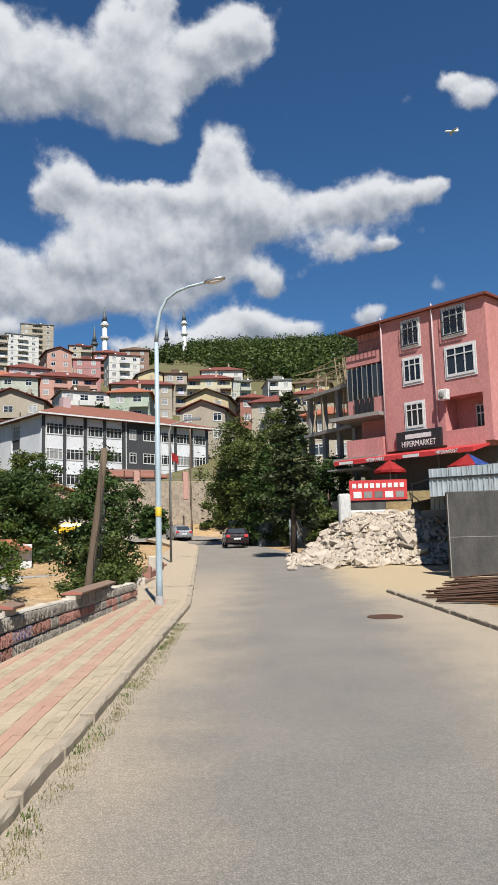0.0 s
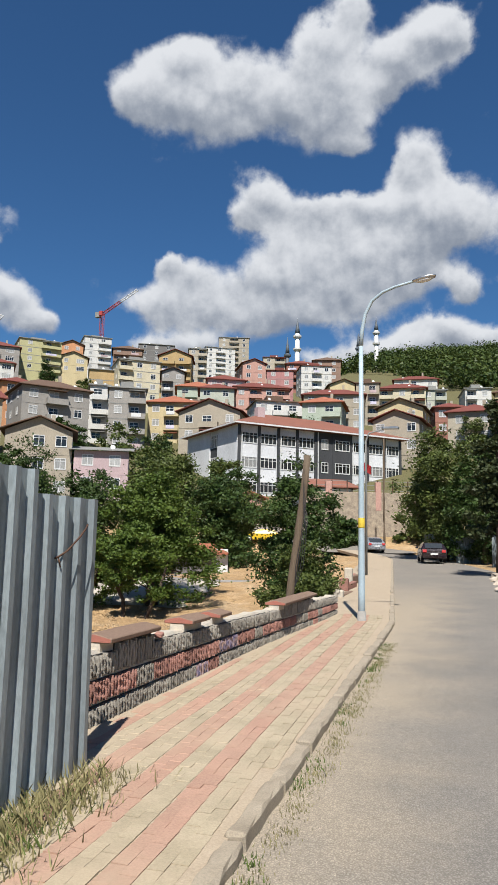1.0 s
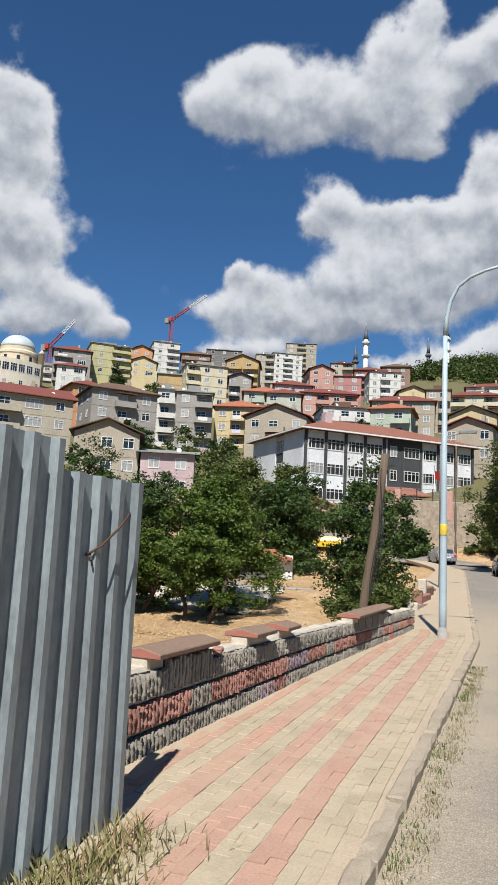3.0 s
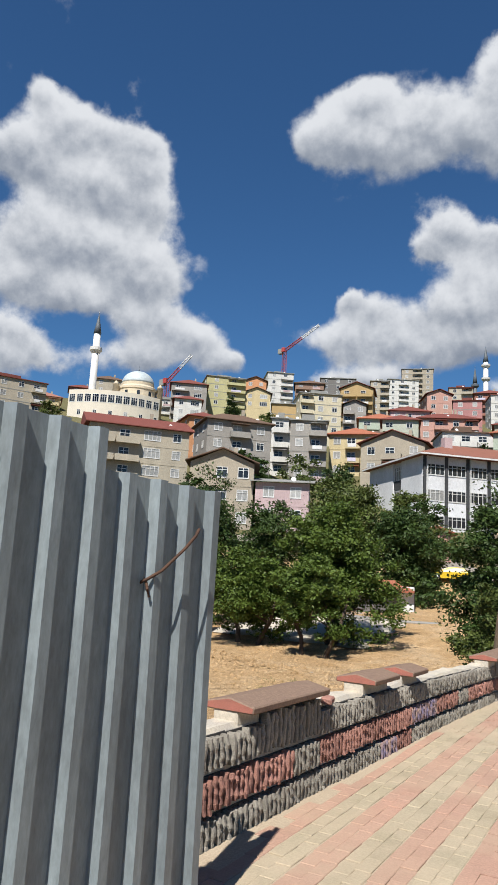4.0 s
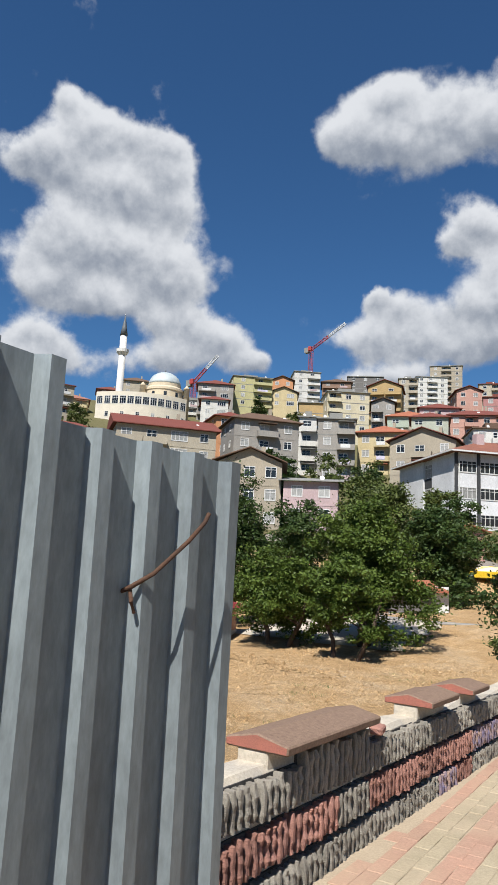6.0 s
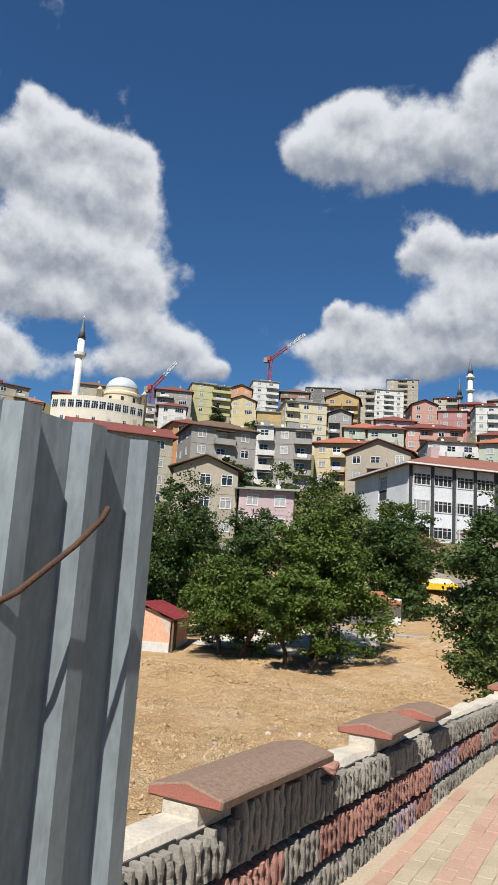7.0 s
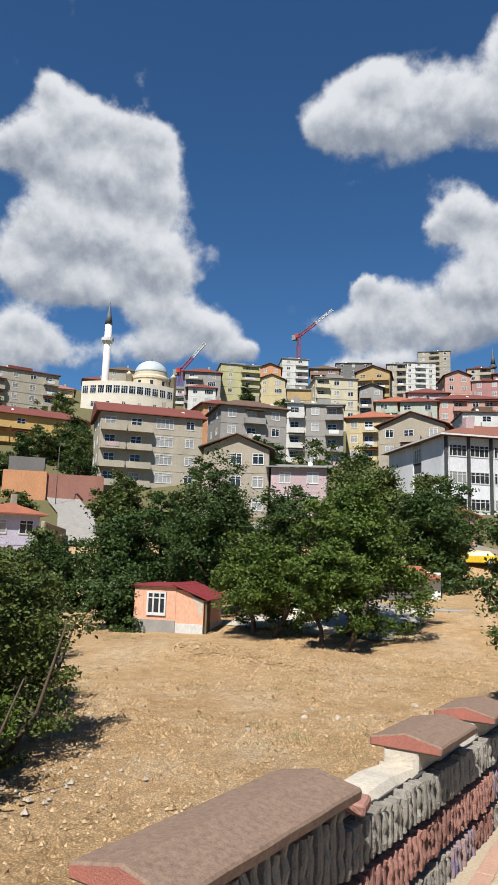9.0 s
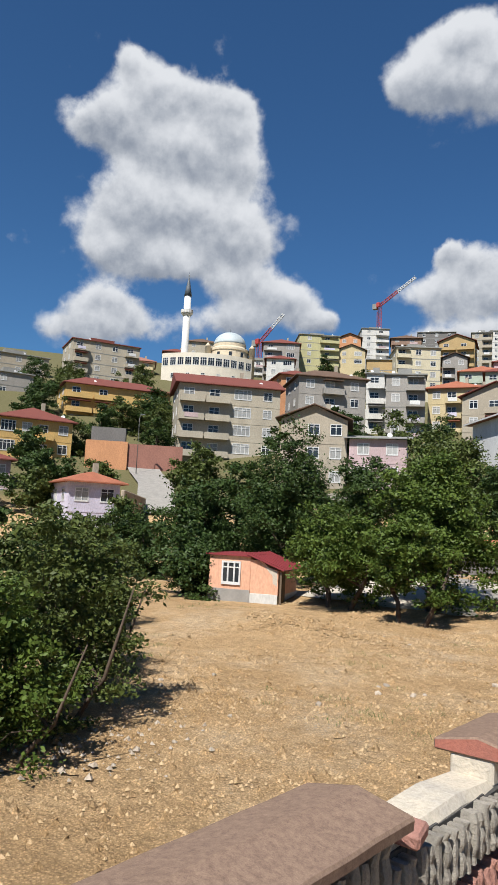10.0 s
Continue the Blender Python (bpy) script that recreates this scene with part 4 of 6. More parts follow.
house(-63.6, 185.5, 28, 10.5, 12, 46.4, 3, "wBw", PINKPALE, "h", MAROON, "pale pink house with red roof")
house(-50.7, 177.0, 23, 14.6, 12, 41.7, 3, "wBwB", CORAL, "h", MAROON, "long coral house with balconies")
house(-57.9, 162.1, 20, 8.4, 12, 38.7, 3, "Bw", PALEGREEN, "h", MAROON, "pale green house with balconies")
house(-36.7, 141.4, 27, 9.7, 11, 30.5, 2, "wBB", WHITE, "n", BROWN, "white house with dark terrace")
house(-26.8, 136.5, 4, 7.7, 10, 29.0, 2, "wB", MINT, "h", REDROOF, "mint house with tiled roof")
house(-29.8, 166.4, 11, 14.4, 12, 36.8, 3, "wWBw", GREYBEIGE, "h", MAROON, "grey-beige house with tiled roof")
house(-34.8, 211.2, 20, 8.6, 12, 49.1, 2, "..", YELLOW, "f", BROWN, "pale yellow gabled house end")
house(-22.8, 174.5, 8, 5.7, 11, 41.1, 4, "wB", GREYBEIGE, "n", BROWN, "grey-beige house with balconies")
house(-16.2, 195.3, 5, 12.6, 12, 43.9, 3, "BwB", CREAM, "h", MAROON, "cream house with balconies and red roof")
house(-15.2, 235.4, 4, 13.8, 12, 55.3, 3, "wBw", WHITE, "h", MAROON, "white houses below the wooded hill")
house(-11.9, 139.5, -5, 8.7, 11, 27.9, 2, "ww", YELLOW, "f", BROWN, "yellow gabled house among the rooftops")
house(-10.9, 119.5, -7, 7.8, 10, 22.1, 2, "w.w", GREYBEIGE, "f", MAROON, "grey house with shallow red gable")
house(-7.8, 199.1, 11, 6.5, 11, 43.9, 3, "wB", PALEGREEN, "n", SLATE, "pale green house with glazed balconies")
house(3.5, 189.3, 8, 6.5, 12, 41.7, 4, "bw", WHITE, "n", SLATE, "white apartment house with balconies")
house(10.6, 164.1, -9, 8, 11, 35.3, 3, "wb", YELLOW, "h", BROWN, "yellow house with brown roof")
house(8.1, 119.1, -3, 6.7, 11, 24.2, 3, "BB", GREYBEIGE, "h", MAROON, "grey house with red roof behind trees")
house(7.7, 84.0, -14, 5.5, 10, 15.0, 2, "ww", BEIGE, "h", REDROOF, "low house with red tiled roof behind trees")
house(-2.8, 149.3, 10, 5.8, 10, 29.5, 2, "ww", BRICK, "h", MAROON, "brick red low house")
house(1.4, 129.3, -7, 8.4, 10, 24.9, 2, "ww", BEIGE, "h", MAROON, "beige low house with red roof")
house(-54.2, 138.9, 30, 6.5, 10, 30.2, 3, "ww", MINT, "h", BROWN, "mint house with brown roof")
house(-150.0, 123.9, 65, 18, 13, 47.8, 4, "bwwb", BEIGE, "n", MAROON, "beige apartment block with tiled balconies")
house(-116.7, 101.4, 62, 22, 13, 28.7, 3, "BB.B", AMBER, "h", MAROON, "long yellow house with orange balconies")
house(-93.1, 66.3, 67, 10.7, 11, 15.6, 2, "Wwbw", AMBER, "h", MAROON, "yellow villa with dormer and red roof")
house(-146.2, 94.8, 69, 8.9, 12, 33.6, 3, "w.", GREY, "n", SLATE, "grey rendered apartment block")
house(-171.3, 111.4, 69, 16.2, 12, 44.5, 3, "www", GREYBEIGE, "n", SLATE, "grey-beige apartment block on the slope")
house(-60.4, 51.9, 67, 5.3, 8, 5.1, 2, "ww", LILAC, "h", REDROOF, "white and lilac cottage with tiled roof")
house(-79.2, 50.9, 68, 5.1, 9, 7.9, 2, "ww", PINKPALE, "h", MAROON, "pale cottage with red roof")
house(-65.2, 79.9, 41, 3.5, 6, 7.4, 2, "w", WHITE, "s", MAROON, "small white house with red roof")
house(-165.1, 207.5, 40, 16.8, 12, 62.8, 3, "wBw", WHITE, "n", SLATE, "white house beside the mosque")
house(-188.5, 200.2, 44, 11.9, 12, 70.9, 2, "ww", BEIGE, "h", BROWN, "beige house behind the mosque")
house(-181.7, 164.0, 49, 9.4, 12, 55.1, 3, "wb", YELLOW, "h", BRICK, "yellow house on the ridge")
house(-209.5, 207.5, 47, 10.4, 12, 71.2, 2, "ww", BRICK, "h", MAROON, "red roofed house on the ridge")
house(-24.9, 82.4, 27, 3.3, 7, 6.7, 1, "w", CORAL, "f", REDROOF, "small brick outhouse with gabled roof")



# ---- school ----
def school():
    ob = root("school", pose(-30.45, 95.25, 5.2, 0, 0, 44.8), "white and anthracite three-storey school with red tiled hip roof", "school")
    # local x runs along the long front, y away from the street
    L, D, H = 28.9, 18.0, 12.9
    part("wall", boxes((0, L, 0, D, 0, H)), WHITEPAINT_WALL, ob)
    part("end_wall", boxes((-0.25, 0.0, 0.0, 6.6, 0, H), (-0.25, 0, 9.4, D, 0, H)), WHITEPAINT_WALL, ob)
    part("plinth", boxes((-0.3, L + 0.3, -0.3, D + 0.3, -6, 1.6)), GREYBEIGE, ob)
    bm = bmesh.new()
    o = 1.1
    v = [bm.verts.new(p) for p in ((-o, -o, 0), (L + o, -o, 0), (L + o, D + o, 0), (-o, D + o, 0), (-o, -o, 0.3), (L + o, -o, 0.3), (L + o, D + o, 0.3), (-o, D + o, 0.3), (8.5, D / 2, 3.6), (L - 8.5, D / 2, 3.6))]
    for f in ((4, 5, 9, 8), (5, 6, 9), (6, 7, 8, 9), (7, 4, 8), (0, 3, 2, 1), (0, 1, 5, 4), (1, 2, 6, 5), (2, 3, 7, 6), (3, 0, 4, 7)):
        bm.faces.new([v[i] for i in f])
    bmesh.ops.recalc_face_normals(bm, faces=bm.faces)
    rf = part("roof", bm, SCHOOLROOF, ob, "red tiled hip roof", at=pose(0, 0, H))
    part("gutter", boxes((-o - 0.1, L + o + 0.1, -o - 0.12, -o, 0.0, 0.22), (-o - 0.12, -o, -o, D + o, 0.0, 0.22)), WHITEPAINT, rf)
    part("chimney", boxes((6, 7.2, 5.5, 6.7, 0, 4.0)), PINKPALE, rf)
    rnd = random.Random(9)
    bays = 9
    bw = L / bays
    for i in range(bays + 1):
        part("pilaster", boxes((i * bw - 0.2, i * bw + 0.2, -0.22, 0.0, 1.6, H - 0.02)), ANTHRACITE, ob)
    part("grey_panel", boxes((4 * bw + 0.2, 6 * bw - 0.2, -0.14, 0.0, 1.6, H - 0.02)), ANTHRACITE, ob)
    for fl in range(3):
        z = 2.2 + fl * 3.5
        for i in range(bays):
            cx = (i + 0.5) * bw
            add_window(ob, pose(cx, -0.15 if 4 <= i < 6 else -0.01, z + 1.15), 2.7 if i != 4 else 1.2, 1.55, 4 if i != 4 else 2, rnd, 0.15)
        part("grey_band", boxes((-0.08, 0.0, 6.7, 9.3, z - 0.3, z + 1.1)), ANTHRACITE, ob)
        add_window(ob, pose(0.0, 8.0, z + 1.1, 0, 0, -90), 2.5, 2.0, 4, rnd, 0.3)
    for i in range(5):
        part("downpipe", boxes((i * 2 * bw + 0.3, i * 2 * bw + 0.42, -0.3, -0.22, 1.6, H)), WHITEPAINT, ob)
    return ob


WHITEPAINT_WALL = plaster("school_white_render", (0.78, 0.79, 0.80))
school()


def school_yard():
    wall = root("wall_school", pose(-18.5, 82.5, 1.5, 0, 0, 22), "rubble stone retaining wall below the school", "wall", kind="structure")
    part("stone_face", boxes((0, 15, 0, 0.6, -3.5, 6.2), bevel=0.05), STONEWALL, wall)
    for i in range(9):
        part("post", boxes((i * 1.85, i * 1.85 + 0.12, 0.2, 0.32, 6.0, 7.6)), RUST, wall)
    for z in (6.4, 7.0, 7.5):
        part("rail", boxes((0, 15, 0.24, 0.28, z, z + 0.05)), SLATE, wall)
    for i in (3, 9):
        part("pier", boxes((i, i + 0.7, -0.05, 0.5, 4.0, 7.4), bevel=0.04), CORAL, wall)
    porch = root("porch", pose(-17.5, 93.5, 6.0, 0, 0, 30), "red roofed entrance porch of the school", "porch")
    part("roof", roof_mesh("h", 8, 4, 1.3), SCHOOLROOF, porch, at=pose(0, 0, 2.9))
    part("body", boxes((-3.6, 3.6, 0.3, 4, -4, 2.9)), WHITEPAINT, porch)
    for x in (-3.5, -1.2, 1.2, 3.5):
        part("column", boxes((x - 0.15, x + 0.15, 0, 0.3, -4, 2.9)), ANTHRACITE, porch)
    flag = root("flag", pose(-11.9, 88.4, 6.0), "plain red flag on a thin pole by the school", "flag")
    part("pole", tube(bmesh.new(), [(0, 0, -3), (0, 0, 6.2)], 0.05, 8), ALU, flag)
    bm = bmesh.new()
    g = [[bm.verts.new((0.05 + 0.12 * i, 0.06 * math.sin(i * 1.3), 5.6 - 0.26 * j - 0.07 * i)) for j in range(5)] for i in range(8)]
    for a, b in zip(g, g[1:]):
        for k in range(4):
            bm.faces.new((a[k], a[k + 1], b[k + 1], b[k]))
    bmesh.ops.solidify(bm, geom=bm.faces[:], thickness=0.02)
    part("cloth", bm, REDPAINT, flag)


school_yard()


def far_lamp(x, y, z, top, arm, label):
    ob = root("street_lamp", pose(x, y, z), label, "street lamp")
    part("pole", tube(bmesh.new(), [(0, 0, -1), (0, 0, top - z - 0.6), (arm * 0.15, 0, top - z - 0.2), (arm, 0, top - z)], [0.07, 0.055, 0.04, 0.03], 8), SLATE, ob)
    part("head", boxes((arm - 0.1, arm + 0.7, -0.12, 0.12, top - z - 0.03, top - z + 0.1), bevel=0.03), ALU, ob)


far_lamp(-4.4, 35.0, street_level(35), 7.2, 0.9, "slim grey street lamp on the far pavement")
p = wood_pole(-8.4, 78.8, 1.0, 13.1, 0.12, 0.0, "tall dark wooden utility pole by the road bend")
far_lamp(-77.5, 72.5, 9.0, 16.3, 0.3, "pale street lamp beside the hillside lane")


# ---- mosque, minarets, cranes, aeroplane ----
def minaret(x, y, z, height, r, label, spire=0.26, dark=False):
    ob = root("minaret", pose(x, y, z - 6), label, "minaret", "minarets")
    h = height + 6
    s = h - height * spire
    # dark puts a shaded look into the colour of shaft and galleries
    part("shaft", lathe(bmesh.new(), [(r * 1.3, 0), (r * 1.25, 5), (r, 6.5), (r * 0.95, s)], 14), DARKLEAD if dark else MARBLE, ob)
    for k in (0.52,) if height < 27 else (0.42, 0.66):
        b = 6 + height * k
        part("gallery", lathe(bmesh.new(), [(r, b - 1.0), (r * 1.7, b), (r * 1.75, b + 1.0), (r * 1.6, b + 1.0), (r * 1.55, b + 0.15), (r, b + 0.1)], 14, False), DARKLEAD if dark else MARBLE, ob)
    sp = part("spire", lathe(bmesh.new(), [(r * 1.1, s), (r * 0.7, s + height * spire * 0.4), (r * 0.25, s + height * spire * 0.85), (0.05, h)], 14), DARKLEAD, ob)
    part("finial", lathe(bmesh.new(), [(0.06, h - 0.2), (0.18, h + 0.3), (0.05, h + 0.7), (0.02, h + 1.4)], 8), ALU, sp)


minaret(-161.2, 164.0, 55.0, 26.0, 1.15, "white minaret with grey pointed spire beside the domed mosque")
minaret(-98.1, 417.8, 105.0, 33.5, 1.5, "white minaret on the ridge")
minaret(-106.4, 426.1, 105.0, 24.6, 1.3, "shaded grey minaret on the ridge", 0.4, True)
minaret(-74.6, 513.8, 130.0, 26.5, 1.3, "slender minaret beyond the wooded ridge", 0.4, True)
minaret(-59.2, 495.7, 128.0, 32.5, 1.5, "slender white minaret beyond the wooded ridge")


def mosque():
    ob = root("mosque", pose(-153.5, 166.7, 30, 0, 0, 44), "cream stone mosque hall with a pale lead dome", "mosque")
    bm = bmesh.new()
    # curved front of the prayer hall
    arc = [(-14.5 + 29 * k / 12, 5 * (abs(k - 6) / 6) ** 2) for k in range(13)]
    low = [bm.verts.new((x, y, -6)) for x, y in arc] + [bm.verts.new((15, 20, -6)), bm.verts.new((-15, 20, -6))]
    top = [bm.verts.new((v.co.x, v.co.y, 25.2)) for v in low]
    n = len(low)
    for i in range(n):
        bm.faces.new((low[i], low[(i + 1) % n], top[(i + 1) % n], top[i]))
    bm.faces.new(top)
    bmesh.ops.recalc_face_normals(bm, faces=bm.faces)
    part("hall", bm, SANDSTONE_PALE, ob)
    rnd = random.Random(3)
    for i in range(12):
        (xa, ya), (xb, yb) = arc[i], arc[i + 1]
        ang = math.degrees(math.atan2(yb - ya, xb - xa))
        add_window(ob, pose((xa + xb) / 2, (ya + yb) / 2, 21.2, 0, 0, ang), 2.1, 2.6, 3, rnd, 0.0)
        if i % 2:
            for z in (13.5, 17.0):
                add_window(ob, pose((xa + xb) / 2, (ya + yb) / 2, z, 0, 0, ang), 1.2, 1.7, 2, rnd, 0.3)
    c = pose(7.5, 15.5, 25.2)
    drum = part("drum", lathe(bmesh.new(), [(6.6, -8), (6.6, 4.0), (6.9, 4.1), (6.9, 4.8), (5.6, 5.6), (5.6, 6.6)], 24, False), SANDSTONE, ob, at=c)
    dome = part("dome", lathe(bmesh.new(), [(5.5 * math.cos(k * math.pi / 20), 6.6 + 4.6 * math.sin(k * math.pi / 20)) for k in range(11)], 28), LEAD, ob, at=c)
    part("finial", lathe(bmesh.new(), [(0.1, 11.0), (0.3, 11.6), (0.06, 12.2), (0.03, 13.2)], 8), DARKLEAD, dome)
    for k in range(10):
        a = k * math.tau / 10
        part("drum_window", boxes((-0.5, 0.5, -0.06, 0.06, 0, 2.4)), GLASS, drum, at=pose(6.6 * math.sin(a), -6.6 * math.cos(a), 0.8, 0, 0, math.degrees(a)))
    for sx in (-1, 1):
        part("corner_turret", lathe(bmesh.new(), [(1.0, -8), (1.0, 5.2), (1.2, 5.3), (0.1, 6.6)], 10), SANDSTONE, ob, at=pose(7.5 + sx * 7.4, 12.5, 25.2))


SANDSTONE_PALE = material("pale_cream_render", (0.74, 0.68, 0.56), 0.85, scale=0.5, second=(0.64, 0.58, 0.48), bump=0.0)
mosque()
ob = root("mosque", pose(-90.2, 520, 104), "distant mosque dome beyond the trees", "mosque")
part("dome", lathe(bmesh.new(), [(9.5 * math.cos(k * math.pi / 16), 26 + 7.5 * math.sin(k * math.pi / 16)) for k in range(9)], 24), LEAD, ob)
part("drum", lathe(bmesh.new(), [(9, -25), (9, 26)], 24), SANDSTONE, ob)


def lattice(bm, a, b, w, bays, r=0.12):
    """A four-chord braced mast from a to b."""
    a, b = Vector(a), Vector(b)
    q = (b - a).to_track_quat("Z", "Y")
    corners = [q @ Vector((sx * w, sy * w, 0)) for sx, sy in ((-1, -1), (1, -1), (1, 1), (-1, 1))]
    for c in corners:
        tube(bm, [a + c, b + c], r, 4)
    for i in range(bays):
        p, s = a.lerp(b, i / bays), a.lerp(b, (i + 1) / bays)
        for k in range(4):
            tube(bm, [p + corners[k], s + corners[(k + 1) % 4]], r * 0.7, 4)


def crane(x, y, z, mast, jib, label, counter=None):
    ob = root("tower_crane", pose(x, y, z), label, "crane", "tower cranes")
    bm = bmesh.new()
    lattice(bm, (0, 0, -8), (0, 0, mast), 0.8, 16)
    part("mast", bm, CRANERED, ob)
    bm = bmesh.new()
    tip = Vector(jib)
    lattice(bm, (0, 0, mast), Vector((0, 0, mast)) + tip * 0.5, 0.55, 9)
    part("jib", bm, CRANERED, ob)
    bm = bmesh.new()
    lattice(bm, Vector((0, 0, mast)) + tip * 0.5, Vector((0, 0, mast)) + tip, 0.5, 9)
    part("jib_end", bm, WHITEPAINT, ob)
    part("counterweight", boxes((-3.4, -1.2, -1, 1, mast - 1.5, mast + 1.0)), SLATE, ob)
    part("cab", boxes((-0.9, 0.9, -1.9, -0.8, mast - 1.0, mast + 1.2), bevel=0.1), CRANERED, ob)


crane(-170.4, 304.7, 96, 15.5, (15, 7.5, 14), "red and white tower crane on the skyline")
crane(-184.5, 230.5, 70, 7.5, (7.5, 5.8, 12.5), "red and white crane jib behind the mosque")
air = root("aeroplane", look((324, 1155, 666), (100, 1100, 640)), "small white aeroplane high in the sky", "aeroplane")
part("fuselage", tube(bmesh.new(), [(0, 0, -13), (0, 0, -11), (0, 0, 9), (0, 1, 13)], [0.3, 1.7, 1.7, 0.4], 10), WHITEPAINT, air)
part("wing", prism(bmesh.new(), [(-13, 4), (-13, 6), (0, 2.5), (13, 6), (13, 4), (0, -3)], -0.2, 0.2), WHITEPAINT, air)
part("tail_fin", prism(bmesh.new(), [(-0.2, 9), (0.2, 9), (0.2, 13), (-0.2, 13)], 1, 5), WHITEPAINT, air)

# ---- market building ----
def text_part(name, body, size, mat, parent, at):
    cu = bpy.data.curves.new(name, "FONT")
    cu.body, cu.size, cu.align_x, cu.align_y, cu.extrude = body, size, "CENTER", "CENTER", 0.012
    tmp = bpy.data.objects.new(name, cu)
    me = bpy.data.meshes.new_from_object(tmp)
    bpy.data.objects.remove(tmp)
    me.materials.clear()
    me.materials.append(mat)
    return shared(name, me, parent, at)


def market():
    # local x along the long front from its far end to the near corner, y into the house
    ang = math.degrees(math.atan2(39.98 - 47.3, 13.34 - 6.0))
    ob = root("market_building", pose(6.0, 47.3, 3.4, 0, 0, ang) @ Matrix.Diagonal((0.742, 1, 1, 1)), "salmon pink four-storey building with a market below", "building")
    L, H, D = 13.98, 11.35, 11.0
    fl = (2.9, 5.8, 8.7)
    # the far bay is set back behind balconies, the near corner has a loggia
    for block in ((0.2, 4.0, 1.2, D, 2.9, H), (4.0, L, 0.0, D, 5.75, H), (4.0, 9.9, 0, D, 2.9, 5.75), (9.9, 13.3, 1.5, D, 2.9, 5.75), (13.3, L, 0, D, 2.9, 5.75), (9.9, 13.3, 0, 1.5, 2.7, 3.75)):
        part("wall", boxes(block), PINKWALL, ob)
    for block in ((0.0, 4.0, 0.0, 1.2, 5.6, 6.6), (0.0, 4.0, 0.0, 1.2, 8.9, 9.7), (0.0, 4.0, -0.3, 1.2, 2.7, 3.9)):
        part("bay", boxes(block), PINKWALL, ob)
    part("ground_floor", boxes((0.4, L, 1.6, D, -1, 2.75)), DARKGREY, ob, "dark shop front")
    part("slab", boxes((-1.6, 4.0, -0.6, 4, 5.3, 5.55), (-1.0, 4.0, -0.9, 4, 2.45, 2.7)), CONCRETE, ob)
    bm = prism(bmesh.new(), [(-0.5, H + 0.003), (L + 0.35, H + 0.003), (L + 0.35, H + 0.15), (-0.5, H + 0.15)], -0.28, D + 0.3)
    part("roof", bm, MAROON, ob, "thin red-brown roof edge")
    rnd = random.Random(5)
    for cx, z, w, h, n in ((7.1, 7.1, 1.7, 1.5, 3), (11.6, 7.0, 2.5, 1.7, 3), (7.1, 4.25, 1.7, 1.5, 3), (7.1, 9.45, 1.6, 1.55, 3), (11.2, 9.5, 1.9, 1.6, 3), (12.2, 3.4, 1.2, 1.9, 3)):
        add_window(ob, pose(cx, 1.45 if z == 3.4 else -0.03, z), w, h, n, rnd, 0.5 if z < 9 else 0.1)
        part("window_surround", boxes((cx - w / 2 - 0.16, cx + w / 2 + 0.16, -0.05, -0.002, z - 0.2, z - 0.06), (cx - w / 2 - 0.16, cx + w / 2 + 0.16, -0.05, -0.002, z + h, z + h + 0.12),
                                      (cx - w / 2 - 0.16, cx - w / 2, -0.05, -0.002, z - 0.06, z + h), (cx + w / 2, cx + w / 2 + 0.16, -0.05, -0.002, z - 0.06, z + h)), WHITEPAINT, ob) if z != 3.4 else None
    # glazed balcony bay and grilles
    for i in range(7):
        part("pane", boxes((0.08 + i * 0.56, 0.56 + i * 0.56, 0.02, 0.07, 6.65, 8.75)), GLASS, ob)
        part("mullion", boxes((0.02 + i * 0.56, 0.08 + i * 0.56, -0.02, 0.1, 6.6, 8.85)), SLATE, ob)
    for cx, z, w, h in ((7.1, 9.45, 1.7, 1.55), (11.2, 9.5, 2.0, 1.6), (2.0, 9.75, 3.6, 1.2)):
        gr = part("window_grille", boxes(*[(cx - w / 2 + w * k / 8 - 0.015, cx - w / 2 + w * k / 8 + 0.015, -0.2, -0.17, z - 0.05, z + h) for k in range(9)], (cx - w / 2, cx + w / 2, -0.21, -0.16, z - 0.05, z), (cx - w / 2, cx + w / 2, -0.21, -0.16, z + h * 0.5, z + h * 0.5 + 0.04)), BLACK, ob)
    part("laundry", boxes((0.9, 1.4, -0.14, -0.1, 5.4, 6.6), (1.5, 2.0, -0.14, -0.1, 5.6, 6.6), (2.1, 2.5, -0.14, -0.1, 5.3, 6.6), (2.6, 3.0, -0.14, -0.1, 5.5, 6.6)), BLACK, ob)
    for x in (4.15, 9.3):
        part("downpipe", tube(bmesh.new(), [(x, -0.12, 2.8), (x, -0.12, 11.7)], 0.06, 8), PINKPALE, ob)
    ac = part("air_conditioner", boxes((9.75, 10.55, -0.5, -0.1, 5.55, 6.2), bevel=0.04), WHITEPAINT, ob)
    part("fan_grille", lathe(bmesh.new(), [(0.24, 0), (0.24, 0.03), (0.1, 0.04)], 14), SLATE, ac, at=pose(10.1, -0.5, 5.87, 90, 0, 0))
    # sign and awning
    sg = part("shop_sign", boxes((5.3, 9.6, -0.22, -0.02, 2.85, 4.0)), BLACK, ob, "black market sign with white letters")
    part("sign_bar", boxes((6.2, 8.7, -0.245, -0.222, 3.52, 3.8)), WHITEPAINT, sg)
    text_part("sign_text", "HIPERMARKET", 0.52, WHITEPAINT, sg, pose(7.45, -0.235, 3.18, 90, 0, 0))
